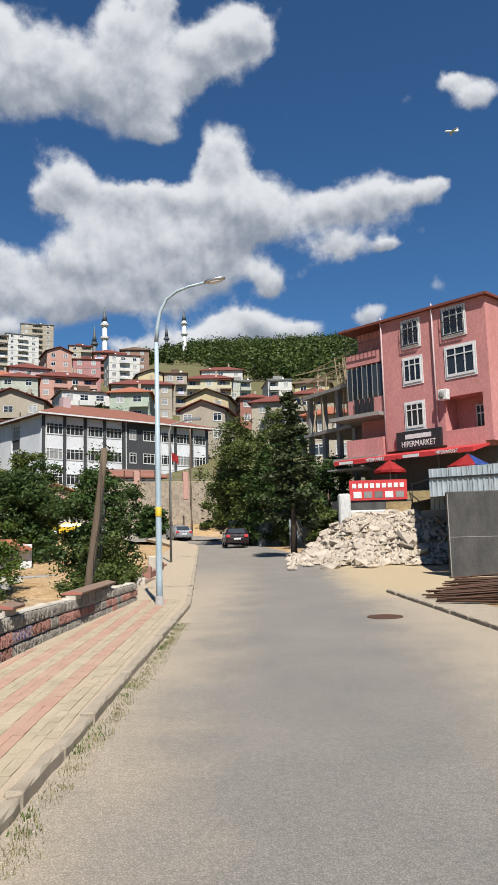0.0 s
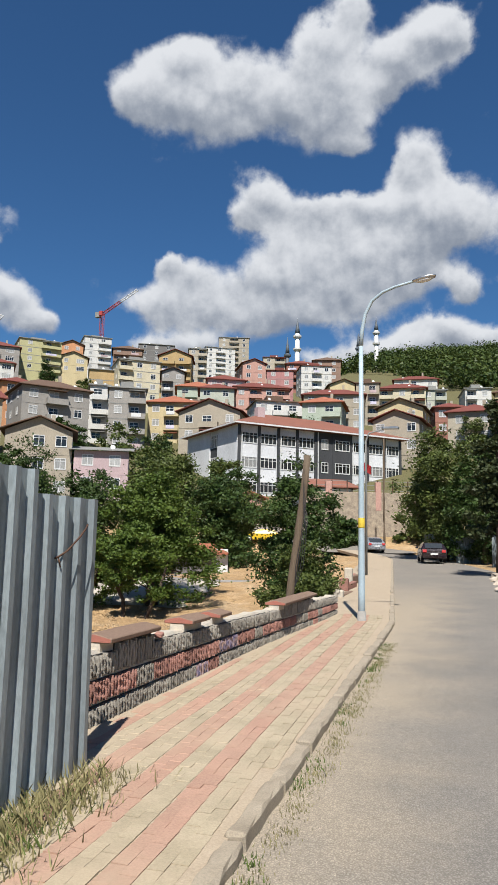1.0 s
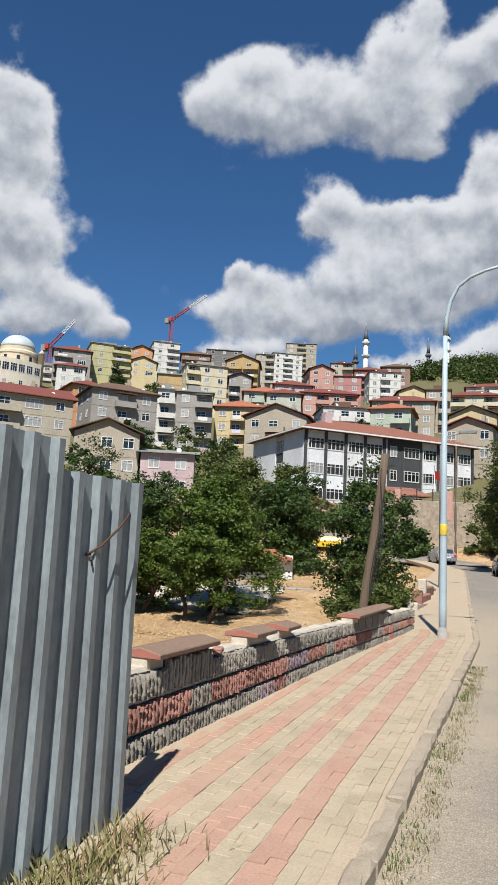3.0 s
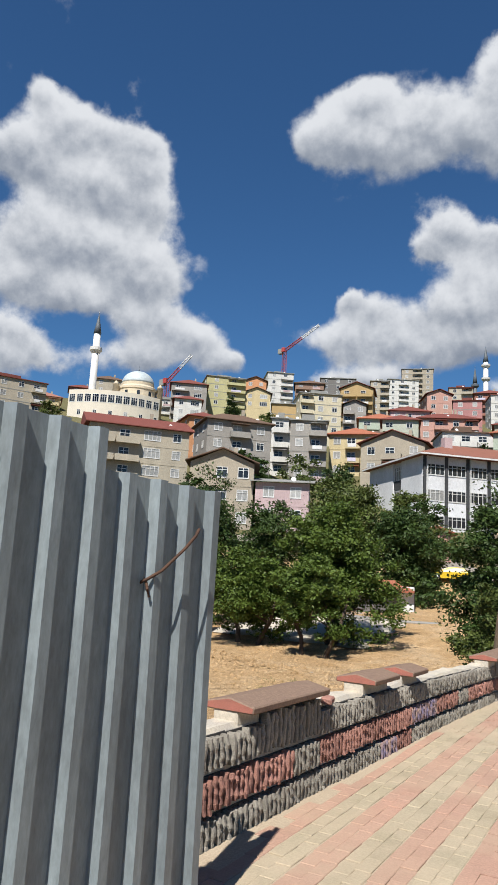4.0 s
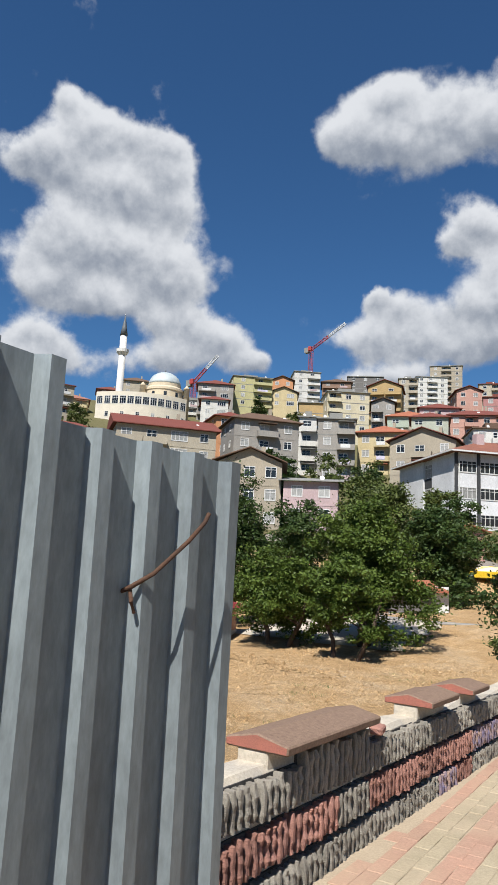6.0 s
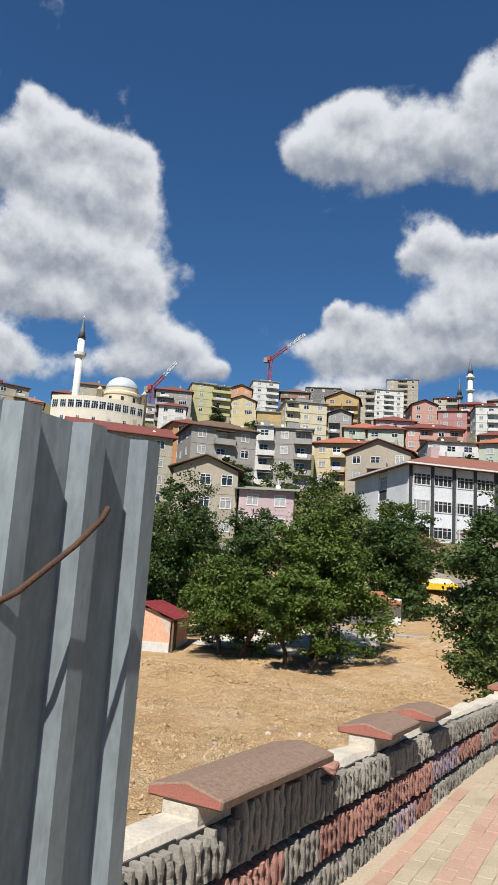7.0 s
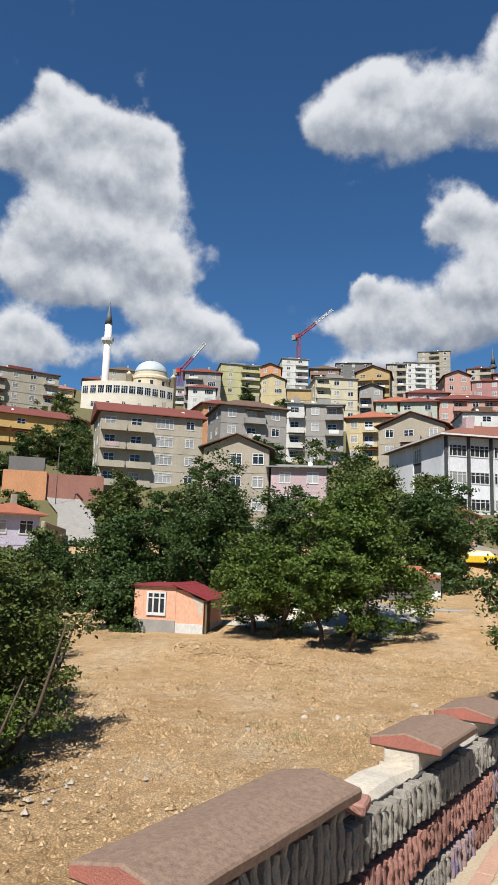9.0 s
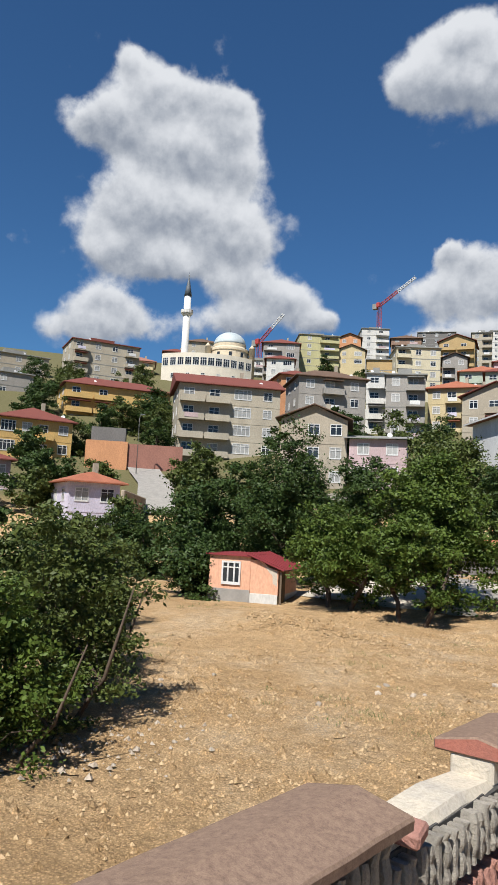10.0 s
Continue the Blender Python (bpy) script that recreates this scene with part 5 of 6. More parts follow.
    for x0, x1 in ((0.2, 6.7), (6.8, 13.6)):
        aw = part("awning", prism(bmesh.new(), [(-1.9, 2.15), (-1.9, 2.42), (0.0, 2.75), (0.0, 2.62)], x0, x1), REDPAINT, ob, "red canvas shop awning")
        for v in aw.data.vertices:
            v.co = Vector((v.co.y, v.co.x, v.co.z))
        aw.data.flip_normals()
        text_part("awning_text", "HIPERMARKET", 0.3, WHITEPAINT, aw, pose((x0 + x1) / 2 + 1.2, -1.915, 2.28, 90, 0, 0))
        part("awning_bar", boxes((x0 + 0.6, x0 + 2.1, -1.925, -1.905, 2.19, 2.37)), WHITEPAINT, aw)
    for x in (3.9, 8.2, 10.8):
        part("shop_post", boxes((x, x + 0.12, 0.9, 1.0, -0.5, 2.7)), SLATE, ob)
    part("side_awning", boxes((-1.4, 2.6, -1.2, 0.2, 1.9, 2.0)), SLATE, ob)
    return ob


market()


def unfinished_frame():
    ob = root("unfinished_house", pose(4.9, 52.3, 3.0, 0, 0, -60), "unfinished concrete frame with timber props", "building")
    for z in (2.6, 5.6, 8.6):
        part("slab", boxes((-3.2, 3.0, 0, 6, z, z + 0.25)), CONCRETE, ob)
    for i in range(4):
        part("column", boxes((-3.0 + i * 1.9, -2.65 + i * 1.9, 0.3, 0.65, -3, 8.6)), CONCRETE, ob)
    rnd = random.Random(2)
    for i in range(16):
        x = -3.4 + i * 0.42
        part("timber_prop", tube(bmesh.new(), [(x, -0.1 + rnd.uniform(-0.3, 1.5), 5.85), (x + rnd.uniform(-0.3, 0.3), rnd.uniform(-0.4, 1.5), 8.6 + rnd.uniform(0, 2.6))], 0.05, 5), PALEWOOD, ob)
    for i in range(9):
        part("timber_rail", tube(bmesh.new(), [(-4.0, rnd.uniform(-0.5, 2), 8.7 + i * 0.3), (3.0, rnd.uniform(-0.5, 2), 8.8 + i * 0.3 + rnd.uniform(-0.3, 0.3))], 0.05, 5), PALEWOOD, ob)


PALEWOOD = material("raw_timber", (0.45, 0.36, 0.24), 0.9, scale=4, bump=0.2)
unfinished_frame()


def parasol(x, y, z, r, label, mats):
    ob = root("parasol", pose(x, y, z), label, "parasol", "market parasols")
    part("pole", tube(bmesh.new(), [(0, 0, 0), (0, 0, 2.5)], 0.03, 6), ALU, ob)
    for k in range(8):
        a, b = k * math.tau / 8, (k + 1) * math.tau / 8
        bm = bmesh.new()
        v = [bm.verts.new(p) for p in ((0, 0, 2.6), (r * math.cos(a), r * math.sin(a), 1.95), (r * math.cos(b), r * math.sin(b), 1.95), (r * math.cos(a), r * math.sin(a), 1.8), (r * math.cos(b), r * math.sin(b), 1.8))]
        bm.faces.new((v[0], v[1], v[2]))
        bm.faces.new((v[1], v[3], v[4], v[2]))
        bmesh.ops.solidify(bm, geom=bm.faces[:], thickness=0.01)
        part("canopy_panel", bm, mats[k % len(mats)], ob)


BLUECANVAS = material("blue_canvas", (0.05, 0.12, 0.45), 0.7, bump=0.0)
parasol(7.7, 41.8, 2.9, 0.95, "red parasol in front of the market", (REDPAINT,))
parasol(10.9, 36.5, 2.6, 1.15, "red blue and white striped parasol", (REDPAINT, REDPAINT, BLUECANVAS, WHITEPAINT))


def market_terrace():
    t = root("wall_terrace", pose(0, 0, 0), "pale broken plaster wall of the market terrace", "wall", kind="structure")
    part("face", boxes((4.5, 13, 37.0, 37.6, -0.5, 2.45), bevel=0.06), WHITE, t)
    part("pier", boxes((4.1, 4.7, 36.2, 37.2, -0.5, 3.3), bevel=0.08), WHITE, t)
    part("deck", boxes((4.6, 16, 37.6, 47, 2.5, 3.2)), CONCRETE, t)
    part("block_course", boxes((4.75, 8.0, 37.1, 37.4, 2.45, 2.95), bevel=0.02), DARKCONC, t)
    banner = root("market_banner", pose(4.75, 37.05, 2.96), "red and white market banner on the terrace", "banner")
    part("sheet", boxes((0, 3.0, -0.03, 0.0, 0.0, 1.05)), REDPAINT, banner)
    for i in range(5):
        part("picture", boxes((0.2 + i * 0.55, 0.62 + i * 0.55, -0.045, -0.03, 0.12, 0.45)), (WHITEPAINT, SLATE, DARKGREY)[i % 3], banner)
    for i in range(9):
        part("bar", boxes((0.15 + i * 0.31, 0.36 + i * 0.31, -0.045, -0.03, 0.64, 0.88)), WHITEPAINT, banner)
    rail = root("terrace_rail", pose(8.0, 37.0, 2.8), "thin dark handrail on the terrace", "railing")
    part("handrail", tube(bmesh.new(), [(0, 0, 0.9), (1.0, -1.2, 1.2), (3.5, -4, 1.6)], 0.03, 6), BLACK, rail)
    for k in range(4):
        part("post", tube(bmesh.new(), [(k * 1.1, -1.3 * k, -0.6), (k * 1.1, -1.3 * k, 1.0 + 0.2 * k)], 0.025, 6), BLACK, rail)
    fl = root("sheet_fence", pose(8.4, 34.6, 2.3, 0, 0, -119), "pale blue ribbed sheet fence above the concrete wall", "fence")
    part("sheet", corrugated(0, 1.0, 2.0, 0.0, 0, 0.25), LIGHTSHEET, fl)
    for i in range(1, 7):
        p = part("sheet", corrugated(0, 1.0, 2.0, 0.0, 0, 0.25), LIGHTSHEET, fl)
        p.matrix_basis = pose(0, i * 0.98, 0.02 * i)
    part("rail", boxes((0.03, 0.08, 0, 7, 1.5, 1.58)), BLACK, fl)
    part("footing", boxes((-0.5, 0.2, -0.4, 7.2, -3, 0.0)), CONCRETE, fl)


market_terrace()
conc = root("wall_concrete", pose(6.45, 23.2, -0.3, 0, 0, -8), "weathered grey cast concrete wall, darkened as in shade", "wall", kind="structure")
part("face", boxes((0, 16, 0, 0.4, -0.3, 2.95), bevel=0.03), DARKCONC, conc)
for k in range(7):
    part("pour_joint", boxes((0.02 + k * 2.2, 0.05 + k * 2.2, -0.008, 0.0, 0.0, 2.9)), CONCRETE, conc)
part("pour_joint", boxes((0.02, 16, -0.01, 0.0, 1.45, 1.47)), CONCRETE, conc)
tagged(sheet("backfill", [(6.9, 23.7, 2.55), (22, 21.6, 2.55), (24, 40, 3.4), (8.0, 36.9, 3.0)], [(0, 1, 2, 3)], SOIL), "earth filled behind the concrete wall", "ground", kind="structure")


def stone_mesh(seed, rough=0.25):
    rnd = random.Random(seed)
    bm = bmesh.new()
    bmesh.ops.create_icosphere(bm, subdivisions=1, radius=0.5)
    for v in bm.verts:
        v.co *= 1 + rnd.uniform(-rough, rough)
        v.co = Vector((v.co.x * 1.25, v.co.y, v.co.z * 0.75))
    bmesh.ops.dissolve_limit(bm, angle_limit=0.35, verts=bm.verts, edges=bm.edges)
    me = bpy.data.meshes.new("stone")
    bm.to_mesh(me)
    bm.free()
    return me


def slab_mesh(seed):
    rnd = random.Random(seed)
    bm = boxes((-0.5, 0.5, -0.4, 0.4, -0.14, 0.14))
    for v in bm.verts:
        v.co += Vector((rnd.uniform(-0.2, 0.2), rnd.uniform(-0.2, 0.2), rnd.uniform(-0.05, 0.05)))
    me = bpy.data.meshes.new("stone")
    bm.to_mesh(me)
    bm.free()
    return me


def pile_height(x, y):
    """Rubble heap leaning on the terrace wall."""
    a = ramp(y + 0.25 * (x - 4), 29.5, 37.5) * ramp(x, 1.2, 5.2) * 2.15
    return max(0.0, a + 0.25 * noise.noise(Vector((x, y, 5))))


def rubble():
    ob = root("rubble_pile", pose(0, 0, street_level(33)), "heap of broken pale limestone rubble by the road", "rubble")
    n = 26
    verts = [(1.2 + 8.3 * i / n, 28.5 + 8.5 * j / n, pile_height(1.2 + 8.3 * i / n, 28.5 + 8.5 * j / n) - 0.12) for j in range(n + 1) for i in range(n + 1)]
    faces = [(j * (n + 1) + i, j * (n + 1) + i + 1, (j + 1) * (n + 1) + i + 1, (j + 1) * (n + 1) + i) for j in range(n) for i in range(n)]
    core = sheet("earth_core", verts, faces, SAND)
    core.parent = ob
    meshes = [stone_mesh(k) for k in range(5)] + [slab_mesh(k) for k in range(5)]
    for me in meshes:
        me.materials.append(RUBBLE)
    rnd = random.Random(8)
    made = 0
    while made < 300:
        x, y = rnd.uniform(1.3, 9.0), rnd.uniform(28.6, 36.9)
        h = pile_height(x, y)
        if h < 0.06 and rnd.random() < 0.93:
            continue
        s = rnd.choice((0.18, 0.22, 0.26, 0.3, 0.4, 0.55)) * (1.6 if made < 14 else 1)
        shared("stone", rnd.choice(meshes), ob, pose(x, y, h + s * 0.08, rnd.uniform(-35, 35), rnd.uniform(-35, 35), rnd.uniform(0, 360)) @ Matrix.Diagonal((s, s, s, 1)))
        made += 1
    scatter("rubble_chips", [(x, y, pile_height(x, y) + street_level(33) - 0.02) for x, y in ((rnd.uniform(1.3, 9.2), rnd.uniform(28, 36.9)) for _ in range(6000)) if pile_height(x, y) > 0.04],
            0.05, 0.24, RUBBLE, "small broken stones over the rubble heap", "stones")


def scatter(name, places, smin, smax, mat, label, category, seed=1):
    """Many small angular stones in one mesh."""
    rnd = random.Random(seed)
    verts, faces = [], []
    for x, y, z in places:
        s = smin + (smax - smin) * rnd.random() ** 3
        b = len(verts)
        a = rnd.uniform(0, math.tau)
        for k in range(4):
            r = s * rnd.uniform(0.6, 1.2)
            verts.append((x + r * math.cos(a + k * math.tau / 4), y + r * math.sin(a + k * math.tau / 4), z - 0.1 * s))
        verts.append((x + s * rnd.uniform(-0.3, 0.3), y + s * rnd.uniform(-0.3, 0.3), z + s * rnd.uniform(0.5, 0.9)))
        verts.append((x + s * rnd.uniform(-0.4, 0.4), y + s * rnd.uniform(-0.4, 0.4), z + s * rnd.uniform(0.4, 0.8)))
        faces += [(b, b + 1, b + 4), (b + 1, b + 2, b + 5), (b + 1, b + 5, b + 4), (b + 2, b + 3, b + 5), (b + 3, b + 4, b + 5), (b + 3, b, b + 4)]
    return tagged(sheet(name, verts, faces, mat), label, category, kind="stuff")


rubble()


def rebar_heap():
    rnd = random.Random(6)
    for k, (x, y, ang) in enumerate(((6.9, 14.6, -24), (7.0, 16.0, -20), (7.6, 17.4, -26), (8.0, 18.6, -18), (6.6, 15.3, -32))):
        ob = root("rebar_bundle", pose(x, y, street_level(y) + 0.02, 0, 0, ang), "bundle of rusty reinforcing bars on bare earth", "rebar", "rusty bar bundles")
        for i in range(26):
            r = 0.22 * math.sqrt(rnd.random())
            a = rnd.uniform(0, math.pi)
            y0, z0 = r * math.cos(a) * 1.4, 0.06 + r * math.sin(a) * 1.3
            part("bar", tube(bmesh.new(), [(-2.3 + rnd.uniform(-0.5, 0.3), y0 + rnd.uniform(-0.1, 0.1), max(0.03, z0 - 0.1)), (-0.8, y0, z0 + 0.06 * math.sin(i)), (0.8, y0 + rnd.uniform(-0.04, 0.04), z0 + 0.08), (2.5 + rnd.uniform(-0.3, 0.4), y0 + rnd.uniform(-0.15, 0.15), max(0.03, z0 - 0.06))], 0.02, 4), RUST, ob)
    tagged(sheet("soil_patch", [(5.0, 7, -0.15), (14, 7, -0.15), (14, 20, -0.15), (4.2, 19, -0.15)], [(0, 1, 2, 3)], SOIL), "bare earth beside the far kerb", "ground", kind="structure")


rebar_heap()
lid = root("manhole_cover", pose(2.8, 13.3, street_level(13.3) + 0.004), "dark round iron manhole cover in the road", "manhole cover")
part("lid", lathe(bmesh.new(), [(0.34, -0.05), (0.34, 0.008), (0.31, 0.012), (0.3, 0.006), (0.05, 0.006)], 24, False), RUST, lid)


# ---- parked cars ----
def car(x, y, ang, paint, label, taxi=False):
    z = max(street_level(y), land(x, y) + 0.1)
    ob = root("car", pose(x, y, z, 0, 0, ang), label, "car", "parked cars")
    # side outline, x along the car
    bm = prism(bmesh.new(), [(-2.1, 0.35), (-2.15, 0.75), (-2.0, 0.95), (-1.75, 1.0), (-1.35, 1.38), (-0.6, 1.47), (0.3, 1.44), (1.05, 1.0), (1.85, 0.88), (2.1, 0.65), (2.1, 0.3), (1.75, 0.25), (-1.75, 0.25)], -0.86, 0.86)
    for v in bm.verts:
        if v.co.z > 1.05:
            v.co.y *= 0.78
    bmesh.ops.bevel(bm, geom=[e for e in bm.edges if e.calc_face_angle(0) > 0.6], offset=0.07, segments=2, affect="EDGES")
    part("body", bm, paint, ob)
    for s in (-1, 1):
        bm = prism(bmesh.new(), [(-1.45, 1.02), (-1.2, 1.33), (-0.55, 1.40), (0.25, 1.37), (0.85, 1.02)], -0.02, 0.02)
        part("side_window", bm, GLASS, ob, at=pose(0, s * 0.80, 0, s * 20, 0, 0) @ Matrix.Translation((0, 0.0, -0.02)))
        part("headlight", boxes((2.03, 2.13, s * 0.62 - 0.18, s * 0.62 + 0.18, 0.62, 0.76), bevel=0.02), FRAME, ob)
        part("tail_light", boxes((-2.19, -2.09, s * 0.66 - 0.14, s * 0.66 + 0.14, 0.72, 0.92), bevel=0.02), REDPAINT, ob)
        part("mirror", boxes((0.75, 0.9, s * 0.98 - 0.1, s * 0.98 + 0.1, 0.98, 1.12), bevel=0.03), paint, ob)
        for wx in (-1.3, 1.3):
            wh = part("wheel", lathe(bmesh.new(), [(0.2, -0.1), (0.31, -0.1), (0.33, -0.06), (0.33, 0.06), (0.31, 0.1), (0.2, 0.1)], 18), RUBBER, ob, at=pose(wx, s * 0.78, 0.33, 90, 0, 0))
            part("rim", lathe(bmesh.new(), [(0.04, -0.11), (0.2, -0.105), (0.21, 0.105), (0.04, 0.11)], 14), ALU, wh)
    part("windscreen", boxes((-0.02, 0.02, -0.62, 0.62, -0.28, 0.28)), GLASS, ob, at=pose(0.70, 0, 1.21, 0, -58, 0))
    part("rear_window", boxes((-0.02, 0.02, -0.6, 0.6, -0.24, 0.24)), GLASS, ob, at=pose(-1.60, 0, 1.18, 0, 46, 0))
    part("bumper", boxes((-2.22, -2.08, -0.82, 0.82, 0.32, 0.55), (2.05, 2.18, -0.82, 0.82, 0.3, 0.5), bevel=0.03), BLACK if taxi else paint, ob)
    part("number_plate", boxes((-2.235, -2.22, -0.26, 0.26, 0.56, 0.68)), WHITEPAINT, ob)


SILVER = material("silver_car_paint", (0.45, 0.47, 0.50), 0.3, metal=0.6, bump=0.0, coat=0.5)
DARKRED = material("dark_car_paint", (0.018, 0.008, 0.009), 0.25, bump=0.0, coat=0.8)
TAXI = material("yellow_car_paint", (0.80, 0.55, 0.03), 0.3, bump=0.0, coat=0.5)
car(-8.8, 71.0, 112, SILVER, "silver saloon car on the road")
car(-2.3, 54.6, 98, DARKRED, "dark parked hatchback beside the fence")
car(-21.7, 76.8, 200, TAXI, "yellow taxi partly hidden by trees", True)
for (x, y, a) in ((-3.2, 62.0, 12), (-0.6, 56.5, 4), (1.8, 50.5, 22)):
    fl = root("sheet_fence", pose(x, y, street_level(y) - 0.05, 0, 0, -90 + a), "grey ribbed sheet fence beside the road", "fence")
    for i in range(4):
        p = part("sheet", corrugated(0, 1.0, 2.1, 0.0, 0, 0.25), LIGHTSHEET if x < -1 else SHEET, fl)
        p.matrix_basis = pose(0, i * 0.98, 0)

# ---- trees ----
def leaves(lobes, count, size, seed, flat=0.5):
    """Leaf blades spread through and round a set of lobes (centre, radii)."""
    rs = np.random.RandomState(seed)
    vol = np.array([r[0] * r[1] * r[2] for _, r in lobes]) ** 0.7
    # sprays of leaves stand out from each lobe and leave dark gaps between them
    sprays = max(24, count // 120)
    own = rs.choice(len(lobes), sprays, p=vol / vol.sum())
    c = np.array([l[0] for l in lobes])[own]
    r = np.array([l[1] for l in lobes])[own]
    out = rs.normal(size=(sprays, 3))
    out /= np.linalg.norm(out, axis=1)[:, None]
    far = 0.55 + 0.52 * rs.rand(sprays) ** 0.7
    wave = 1 + 0.16 * np.sin(5 * out[:, 0] + 3 * out[:, 2] + own) + 0.12 * np.sin(9 * out[:, 1] - 7 * out[:, 2] + 2 * own)
    heart = c + out * r * (far * wave)[:, None]
    reach = (0.07 + 0.13 * rs.rand(sprays)) * r.mean(axis=1) + 0.7 * size
    pick = rs.randint(0, sprays, count)
    d = out[pick]
    p = heart[pick] + rs.normal(size=(count, 3)) * reach[pick][:, None] * np.array((1.0, 1.0, 0.6)) * 0.8
    u = rs.normal(size=(count, 3))
    u[:, 2] = u[:, 2] * flat - 0.35
    u /= np.linalg.norm(u, axis=1)[:, None]
    w = np.cross(u, d + 0.6 * rs.normal(size=(count, 3)))
    w /= np.maximum(np.linalg.norm(w, axis=1), 1e-6)[:, None]
    s = size * (0.6 + 0.8 * rs.rand(count))[:, None]
    v = np.empty((count, 4, 3))
    v[:, 0] = p - u * s * 0.5
    v[:, 1] = p + w * s * 0.28
    v[:, 2] = p + u * s * 0.55
    v[:, 3] = p - w * s * 0.28
    return v.reshape(-1, 3)


def leaf_object(name, verts, mat, parent):
    n = len(verts) // 4
    me = bpy.data.meshes.new(name)
    me.vertices.add(n * 4)
    me.vertices.foreach_set("co", verts.astype(np.float32).ravel())
    me.loops.add(n * 4)
    me.loops.foreach_set("vertex_index", np.arange(n * 4, dtype=np.int32))
    me.polygons.add(n)
    me.polygons.foreach_set("loop_start", np.arange(0, n * 4, 4, dtype=np.int32))
    me.update()
    me.validate()
    me.materials.append(mat)
    ob = new(name, me)
    ob.parent = parent
    return ob


def tree(x, y, height, spread, count, size, mat, label, seed, crown_low=0.25, lobes=9, trunk=0.2, trunks=1, category="tree"):
    z = land(x, y)
    ob = root(category, pose(x, y, z), label, category)
    rnd = random.Random(seed)
    bm = bmesh.new()
    blobs = []
    for k in range(lobes):
        a = k * 2.4 + rnd.uniform(-0.4, 0.4)
        rr = spread * (0.15 + 0.5 * rnd.random())
        h = height * (crown_low + (0.92 - crown_low) * (k + 0.5) / lobes)
        shrink = 1.0 - 0.5 * max(0.0, (h / height - 0.55) / 0.45)
        r = spread * rnd.uniform(0.36, 0.52) * shrink
        blobs.append(((rr * math.cos(a) * shrink, rr * math.sin(a) * shrink, h - r * 0.2), (r, r, min(r * 0.85, height * 0.2))))
    blobs.append(((0, 0, height * (crown_low + 1) / 2), (spread * 0.55, spread * 0.55, height * (1 - crown_low) * 0.42)))
    for t in range(trunks):
        a = t * 2.1 + 0.4
        ox, oy = (0, 0) if trunks == 1 else (0.8 * math.cos(a), 0.8 * math.sin(a))
        fork = height * max(0.22, crown_low * 0.9)
        tube(bm, [(ox, oy, -0.4), (ox, oy, 0.1), (ox * 1.3 + 0.1, oy * 1.2, fork * 0.6), (ox * 1.8, oy * 1.5, fork), (ox * 2.4, oy * 2.2, height * 0.62)], [trunk * 1.5, trunk * 1.15, trunk, trunk * 0.85, trunk * 0.3], 9)
        for (c, r) in blobs[t::max(1, trunks)][:6]:
            tube(bm, [(ox * 1.7, oy * 1.4, fork * 0.9), ((c[0] + ox) * 0.5, (c[1] + oy) * 0.5, (fork + c[2]) * 0.5), c], [trunk * 0.5, trunk * 0.3, trunk * 0.1], 6)
    part("trunk", bm, BARK, ob)
    leaf_object("crown", leaves(blobs, int(count * 1.35), size * 0.82, seed), mat, ob)
    return ob


def conifer(x, y, height, spread, seed, label):
    z = land(x, y)
    ob = root("tree", pose(x, y, z), label, "tree")
    part("trunk", tube(bmesh.new(), [(0, 0, -0.4), (0.05, 0, height * 0.4), (0, 0, height)], [0.2, 0.13, 0.02], 9), BARK, ob)
    rnd = random.Random(seed)
    blobs = []
    for k in range(26):
        h = height * (0.24 + 0.75 * k / 26)
        a = k * 2.4
        r = spread * (1 - (h / height - 0.2) / 0.85) * rnd.uniform(0.6, 1.0)
        blobs.append(((r * 0.6 * math.cos(a), r * 0.6 * math.sin(a), h - 0.1 * r), (r * 0.5 + 0.12, r * 0.5 + 0.12, 0.26)))
    leaf_object("crown", leaves(blobs, 9000, 0.22, seed, 0.3), NEEDLE, ob)


tree(-17.0, 38.0, 7.8, 3.7, 26000, 0.21, WALNUT, "broad green walnut tree on the vacant lot", 1, 0.27, 11, 0.36)
tree(-21.0, 35.6, 5.3, 3.2, 20000, 0.20, WALNUT, "low spreading walnut tree beside the shed", 2, 0.27, 8, 0.13, 2)
tree(-16.2, 33.8, 5.2, 2.2, 11000, 0.19, WALNUT, "young walnut tree with thin stems", 3, 0.30, 7, 0.10, 2)
tree(-20.5, 62.0, 7.6, 4.0, 12000, 0.28, OLIVELEAF, "leafy tree behind the walnut", 4, 0.2, 8, 0.16)
tree(-27.8, 40.5, 10.3, 3.4, 24000, 0.22, DARKLEAF, "tall dark green tree behind the shed", 5, 0.2, 10, 0.24)
tree(-5.7, 25.6, 7.1, 2.15, 24000, 0.14, DARKLEAF, "dense green tree behind the block wall", 6, 0.2, 11, 0.16)
tree(-4.7, 22.5, 4.4, 1.5, 12000, 0.12, OLIVELEAF, "leafy bush against the wooden pole", 7, 0.08, 8, 0.1)
tree(-33.0, 39.0, 6.8, 4.6, 22000, 0.25, DARKLEAF, "broad dark fig bush behind the shed", 8, 0.05, 9, 0.2)
tree(-29.0, 34.0, 3.6, 2.5, 9000, 0.22, DARKLEAF, "dark bush beside the shed", 18, 0.03, 7, 0.1)
tree(-25.8, 58.5, 11.6, 5.2, 24000, 0.29, OLIVELEAF, "tall green tree beyond the lot", 9, 0.15, 10, 0.3)
tree(-19.5, 56.0, 8.2, 4.4, 16000, 0.28, DARKLEAF, "green tree before the school", 10, 0.15, 9, 0.24)
